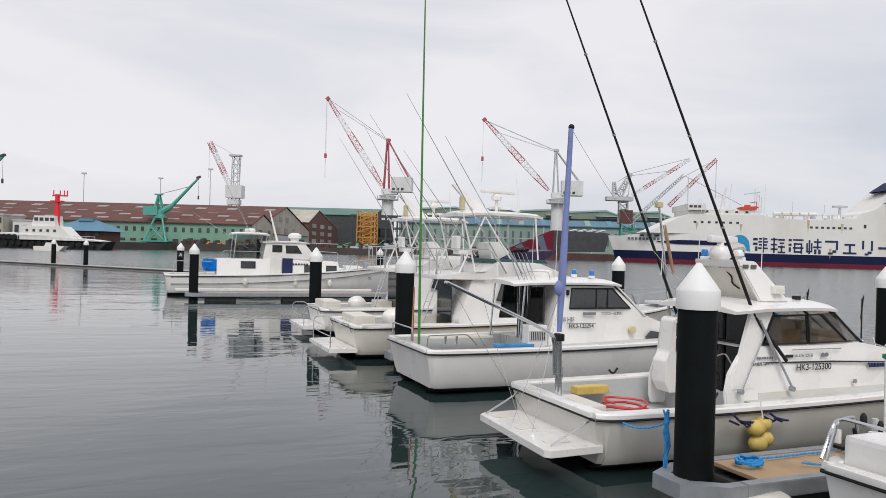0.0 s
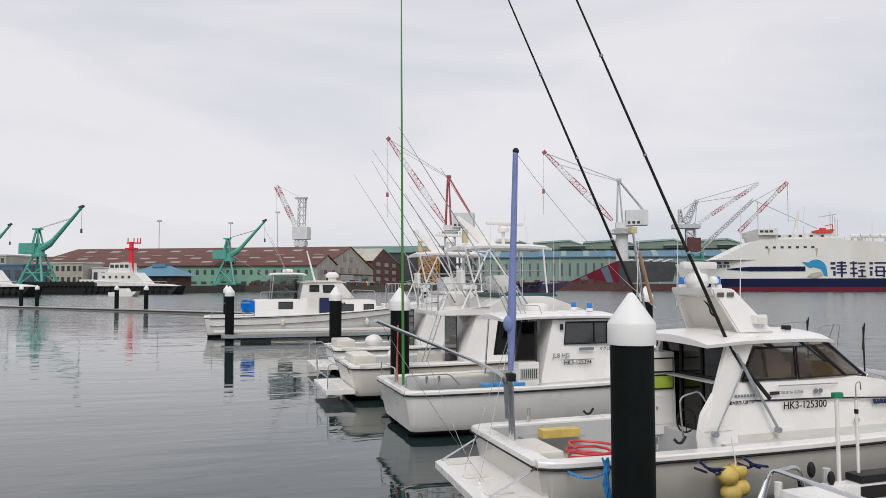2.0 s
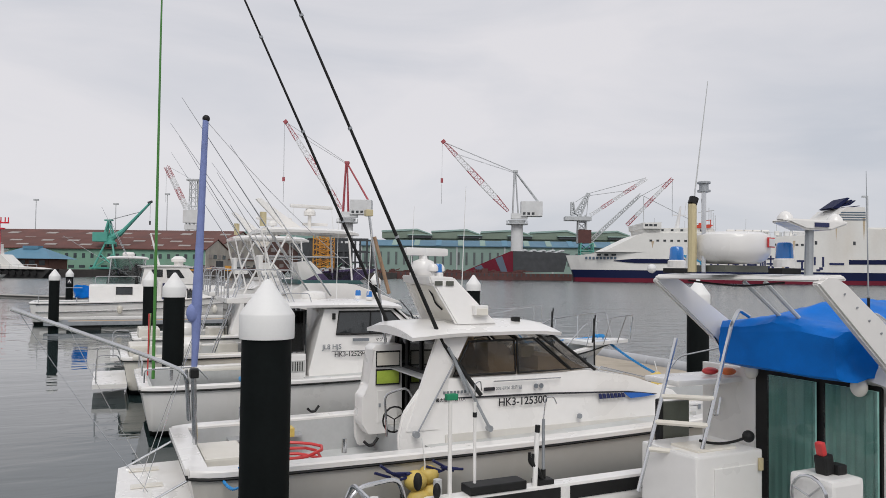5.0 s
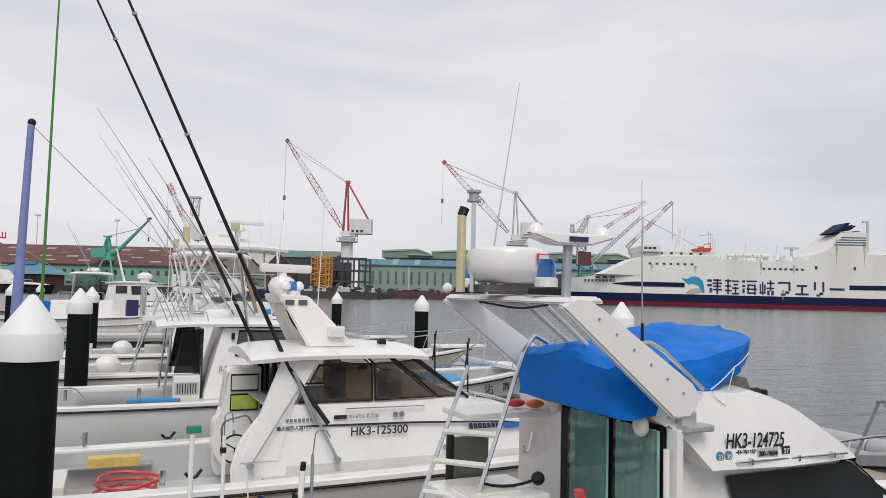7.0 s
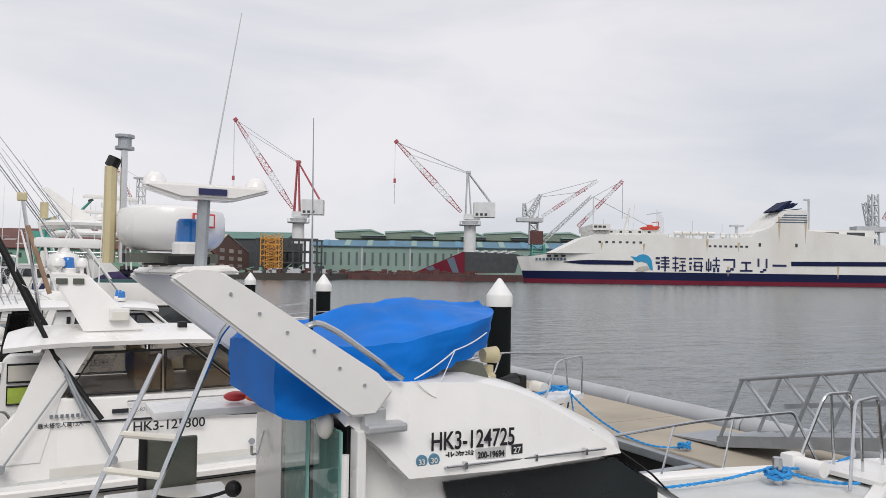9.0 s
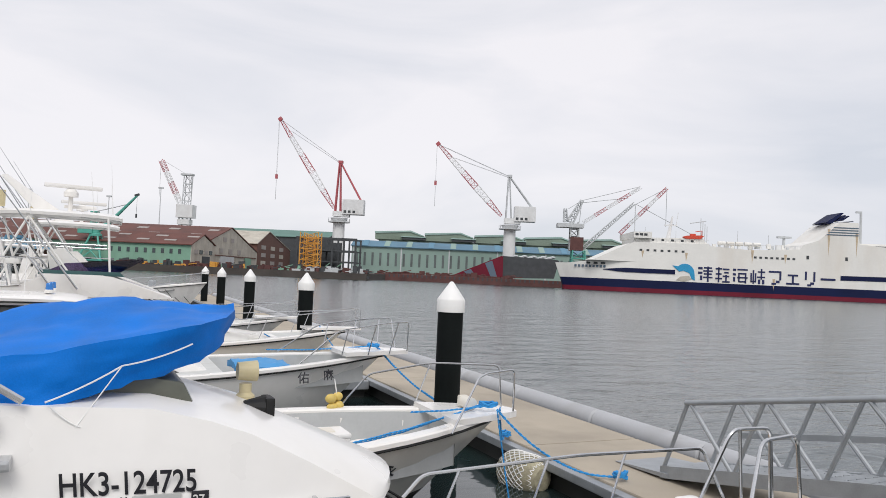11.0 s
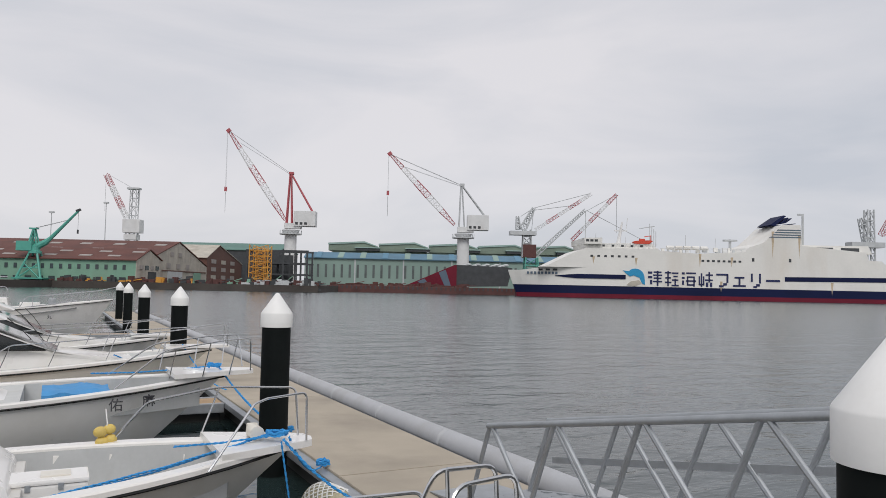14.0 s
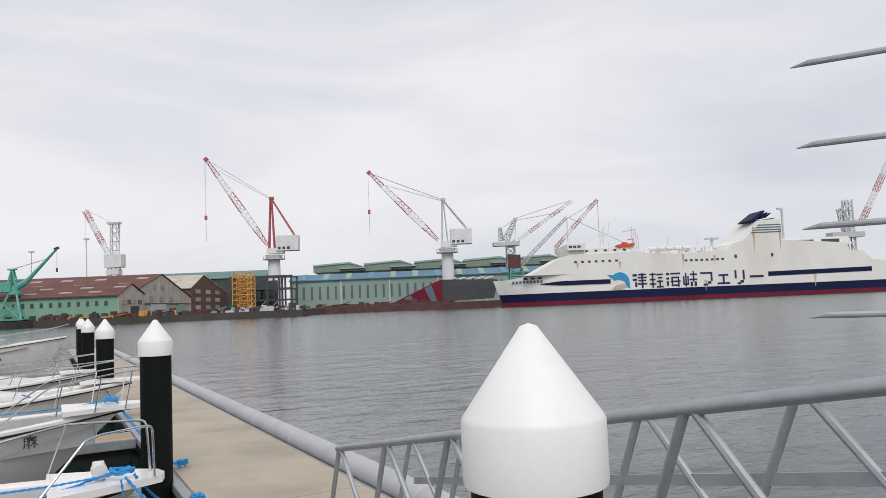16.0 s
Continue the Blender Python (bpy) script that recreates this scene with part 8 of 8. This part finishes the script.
    rail(t, [V(6.62, 4.1, 1.0), V(6.75, 4.1, 1.40), V(6.78, 5.5, 1.40), V(6.64, 5.5, 1.0)], 0.018, "stern_rail", 0.2)
    box(t, "stern_console", V(7.05, 5.2, 1.0), (0.5, 0.5, 0.5), WHITE, 0.05)
    bm = B()
    add_ball(bm, V(7.38, g, 1.3), 0.045, 0.8, 0.8, 1.6)
    add_ball(bm, V(7.50, g - 0.1, 1.24), 0.04, 0.8, 0.8, 1.6)
    pieces("rod_butt", bm, BLACK, t)
    # bow: rails, pulpit hoops, bollard, windlass
    fr = [V(12.85, 5.72, 1.0), V(13.25, 5.72, 1.42), V(14.6, 5.56, 1.53), V(15.72, 5.36, 1.57), V(15.86, 5.20, 1.10)]
    rail(t, fr, 0.015, "bow_rail", 0.12)
    for x, y in ((13.55, 5.68), (14.3, 5.59), (15.0, 5.49)):
        rod(t, "stanchion", V(x - 0.22, y - 0.04, 1.0), V(x, y, 1.44 + (x - 13.3) * 0.057), 0.011, STEEL)
    rail(t, [V(15.28, 5.02, 1.08), V(15.616, 4.93, 1.824), V(16.118, 5.0, 1.80), V(16.16, 5.0, 1.10)], 0.016, "pulpit_hoop", 0.2)
    rail(t, [V(15.22, 4.42, 1.08), V(15.60, 4.62, 1.80), V(16.09, 4.71, 1.807), V(16.16, 4.71, 1.10)], 0.016, "pulpit_hoop", 0.2)
    rail(t, [V(15.70, 4.93, 1.82), V(15.74, 4.93, 1.08)], 0.014, "pulpit_post")
    rail(t, [V(15.70, 4.63, 1.80), V(15.74, 4.64, 1.08)], 0.014, "pulpit_post")
    bm = B()
    add_prism(bm, [(8.9, -0.42), (9.8, -0.16), (9.95, 0.0), (9.8, 0.16), (8.9, 0.42)], 1.10, 1.14, axis="z")
    part("bow_deck", bm, WHITE, t)
    rod(t, "bollard", V(14.92, 4.92, 1.0), V(14.92, 4.92, 1.29), 0.045, STEEL)
    bm = B()
    add_cyl(bm, V(15.30, 4.72, 1.18), V(15.30, 5.02, 1.18), 0.075, seg=14)
    add_box(bm, V(15.30, 5.05, 1.18), (0.2, 0.14, 0.18), bevel=0.03)
    part("windlass", bm, WHITE, t, smooth=True)
    for x, y in ((13.9, 4.9), (14.2, 4.45), (14.9, 4.95)):
        box(t, "deck_plate", V(x, y, 0.975), (0.22, 0.10, 0.012), GALV, 0.003)
    # dark block added to fill the dark band under the cover
    solid(t, "under_cover_block", [(3.75, 2.2), (3.75, 2.40), (4.5, 2.44), (4.70, 2.40), (4.80, 2.2)], 0.46, OLIVE, 0.03)
    return t


boat_725()

# blue cover over the flybridge
bm = B()
# station: x, hem height and half width, shoulder height and half width, ridge height
secs = ((10.02, 2.20, 0.57, 2.49, 0.55, 2.57), (10.09, 2.18, 0.61, 2.54, 0.59, 2.62), (10.36, 2.19, 0.66, 2.54, 0.64, 2.65), (10.70, 2.31, 0.71, 2.55, 0.68, 2.73), (10.90, 2.38, 0.68, 2.59, 0.68, 2.77), (11.15, 2.43, 0.60, 2.63, 0.63, 2.765), (11.38, 2.49, 0.46, 2.675, 0.53, 2.755), (11.53, 2.56, 0.24, 2.70, 0.34, 2.745), (11.60, 2.68, 0.04, 2.72, 0.10, 2.745))
rows = []
for x, zh, wh, zs, ws, zr in secs:
    cy = 4.63 + 0.10 * (x - 10.0) / 1.6
    ring = []
    for y0, z0, y1, z1, k in ((-wh, zh, -ws, zs, 4), (-ws, zs, 0.0, zr, 5), (0.0, zr, ws, zs, 5), (ws, zs, wh, zh, 4)):
        for i in range(k):
            u = i / k
            belly = math.sin(u * math.pi) * (-0.012 if z1 > z0 else -0.012)
            ring.append(bm.verts.new((x, cy + y0 + (y1 - y0) * u, z0 + (z1 - z0) * u + belly)))
    ring.append(bm.verts.new((x, cy + wh, zh)))
    rows.append(ring)
for P, Q in zip(rows, rows[1:]):
    for j in range(len(P) - 1):
        bm.faces.new((P[j], P[j + 1], Q[j + 1], Q[j]))
bm.faces.new(rows[0])
bm.faces.new(rows[-1][::-1])
for P, Q in zip(rows, rows[1:]):
    bm.faces.new((P[0], Q[0], Q[-1], P[-1]))
bmesh.ops.recalc_face_normals(bm, faces=bm.faces)
bmesh.ops.subdivide_edges(bm, edges=list(bm.edges), cuts=3, use_grid_fill=True)
bm.normal_update()
for v in bm.verts:
    c = v.co
    pull = 0.30 - abs(noise.noise(Vector((c.x * 3.2 + c.z * 2.5, c.y * 2.2, c.z * 2 - c.x * 1.5))))
    fold = 0.3 - abs(noise.noise(Vector((c.x * 6 + c.z * 7, c.y * 4, c.z * 3 - c.x * 4))))
    crease = 0.3 - abs(noise.noise(Vector((c.x * 15 - c.z * 9, c.y * 12, c.z * 10))))
    v.co = c + v.normal * (0.042 * pull + 0.030 * fold + 0.010 * crease)
cover = lone("flybridge_cover", bm, TARP, pose(0, 0, 0), "blue tarpaulin cover lashed over the flybridge", "tarpaulin", smooth=True)
bm = B()
add_tube(bm, sag((10.74, 3.925, 2.36), (11.03, 4.00, 2.50), 0.01), 0.004, 5)
add_tube(bm, sag((11.03, 4.00, 2.50), (10.86, 3.93, 2.25), 0.0), 0.003, 5)
add_tube(bm, sag((10.76, 3.93, 2.34), (10.88, 3.93, 2.25), 0.01), 0.003, 5)
add_tube(bm, sag((11.03, 4.00, 2.50), (11.34, 4.17, 2.58), 0.012), 0.004, 5)
part("lashing", bm, CAP, cover, "white lashing cord")
c = thing("orange_floats", pose(10.1, 5.40, 2.05), "two small orange net floats lying on the tray", "float")
for k in range(2):
    bm = B()
    add_ball(bm, (k * 0.13, -0.08 * k, 0.035), 0.075, 1.1, 0.8, 0.45)
    part("float", bm, ORANGEP if k else REDH, c, smooth=True)

# ropes, net float, coils
rope("mooring_rope", sag((14.6, 9.3, 1.19), (15.8, 9.4, 1.22), 0.02))
rope("mooring_rope", sag((15.75, 9.5, 1.22), (12.6, 8.42, 0.88), 0.05), 0.018)
rope("mooring_rope", sag((15.7, 9.5, 1.22), (12.6, 8.5, 0.88), 0.09), 0.014)
rope("mooring_rope", sag((15.9, 9.3, 1.2), (16.80, 10.75, 0.45), 0.18), 0.018)
rope("mooring_rope", sag((15.8, 9.2, 1.2), (17.0, 8.2, 0.48), 0.22), 0.018)
rope("mooring_rope", sag((15.75, 9.1, 1.2), (15.95, 8.95, -0.2), 0.0), 0.014)
rope("mooring_rope", sag((16.2, 15.2, 1.38), (16.9, 13.4, 0.5), 0.10), 0.018)
rope("mooring_rope", sag((16.2, 15.1, 1.38), (16.95, 12.9, 0.5), 0.16), 0.018)
rope("mooring_rope", sag((16.1, 15.4, 1.40), (14.0, 15.8, 1.28), 0.03), 0.018)
rope("mooring_rope", sag((14.92, 4.95, 1.20), (13.3, 5.35, 1.07), 0.05), 0.018)
rope("mooring_rope", sag((14.92, 4.92, 1.20), (16.1, 5.0, 1.16), 0.05), 0.018)
rope("mooring_rope", sag((14.95, 4.90, 1.18), (15.4, 4.45, 1.12), 0.04), 0.018)
rope("mooring_rope", sag((16.2, 19.9, 1.46), (17.0, 18.4, 0.5), 0.2), 0.018)
rope("mooring_rope", sag((14.6, 19.2, 1.3), (17.0, 21.4, 0.5), 0.1), 0.018)
rope("mooring_rope", sag((6.35, 7.45, 0.95), (6.25, 8.5, 0.80), 0.12), 0.018)
rope("mooring_rope", sag((7.4, 7.3, 0.45), (9.3, 7.4, 0.44), 0.02), 0.018)
rope("mooring_rope", sag((8.0, 7.0, 0.44), (9.4, 6.2, 0.8), 0.12), 0.018)
coil((7.35, 7.2, 0.39), 0.16, 5, "tangled blue rope on the finger deck", 2)
coil((9.2, 7.35, 0.39), 0.14, 4, "tangled blue rope on the finger deck", 4)
coil((16.82, 10.75, 0.43), 0.09, 5, "knotted blue rope at the pontoon edge", 6)
coil((17.05, 8.15, 0.45), 0.09, 5, "knotted blue rope at the pontoon edge", 7)
coil((17.0, 13.2, 0.45), 0.10, 5, "knotted blue rope at the pontoon edge", 8)
coil((14.92, 4.92, 1.08), 0.12, 4, "blue rope turned round the bow bollard", 9)
coil((15.78, 9.4, 1.17), 0.12, 4, "blue rope turned on the bow cleat", 10)
coil((16.1, 15.2, 1.37), 0.12, 4, "blue rope turned on the bow cleat", 11)
rg = random.Random(12)
bm = B()
for k in range(9):
    x = 6.30 + 0.05 * rg.random()
    pts = [(x + 0.06 * rg.random(), 7.48 + 0.05 * rg.random(), 1.05 - u * 0.7 + 0.03 * rg.random()) for u in (0, 0.2, 0.4, 0.6, 0.8, 1.0)]
    add_tube(bm, pts, 0.012, 5)
lone("rope_hank", bm, ROPE, pose(0, 0, 0), "hank of blue rope hanging behind the pile", "rope", smooth=True)

t = thing("net_float", pose(16.58, 9.75, 0.16, 0, 0, 103), "cream net-wrapped cylindrical fender float in the water", "fender")
bm = B()
add_lathe(bm, [(0, -0.42), (0.16, -0.40), (0.27, -0.28), (0.29, -0.1), (0.27, 0.0), (0.29, 0.1), (0.27, 0.28), (0.16, 0.40), (0, 0.42)], seg=22)
bmesh.ops.rotate(bm, verts=bm.verts, matrix=Matrix.Rotation(radians(90), 3, "Y"))
part("body", bm, NET, t, smooth=True)
bm = B()
for k in range(20):
    a0 = k * 2 * math.pi / 20
    for sg in (-1, 1):
        pts = []
        for i in range(13):
            u = -0.36 + 0.72 * i / 12
            rr = 0.295 - 0.10 * max(0, abs(u) - 0.22) / 0.14
            a = a0 + sg * u * 3.0
            pts.append((u, rr * math.cos(a), rr * math.sin(a)))
        add_tube(bm, pts, 0.008, 4)
part("netting", bm, CAP, t, "pale rope netting")
t = thing("net_float", pose(6.95, 6.55, 0.12, 0, 0, 10), "worn white cylinder fender beside the finger", "fender")
bm = B()
add_lathe(bm, [(0, -0.42), (0.12, -0.40), (0.17, -0.30), (0.17, 0.30), (0.12, 0.40), (0, 0.42)], seg=18)
bmesh.ops.rotate(bm, verts=bm.verts, matrix=Matrix.Rotation(radians(90), 3, "Y"))
part("body", bm, CREAM, t, smooth=True)
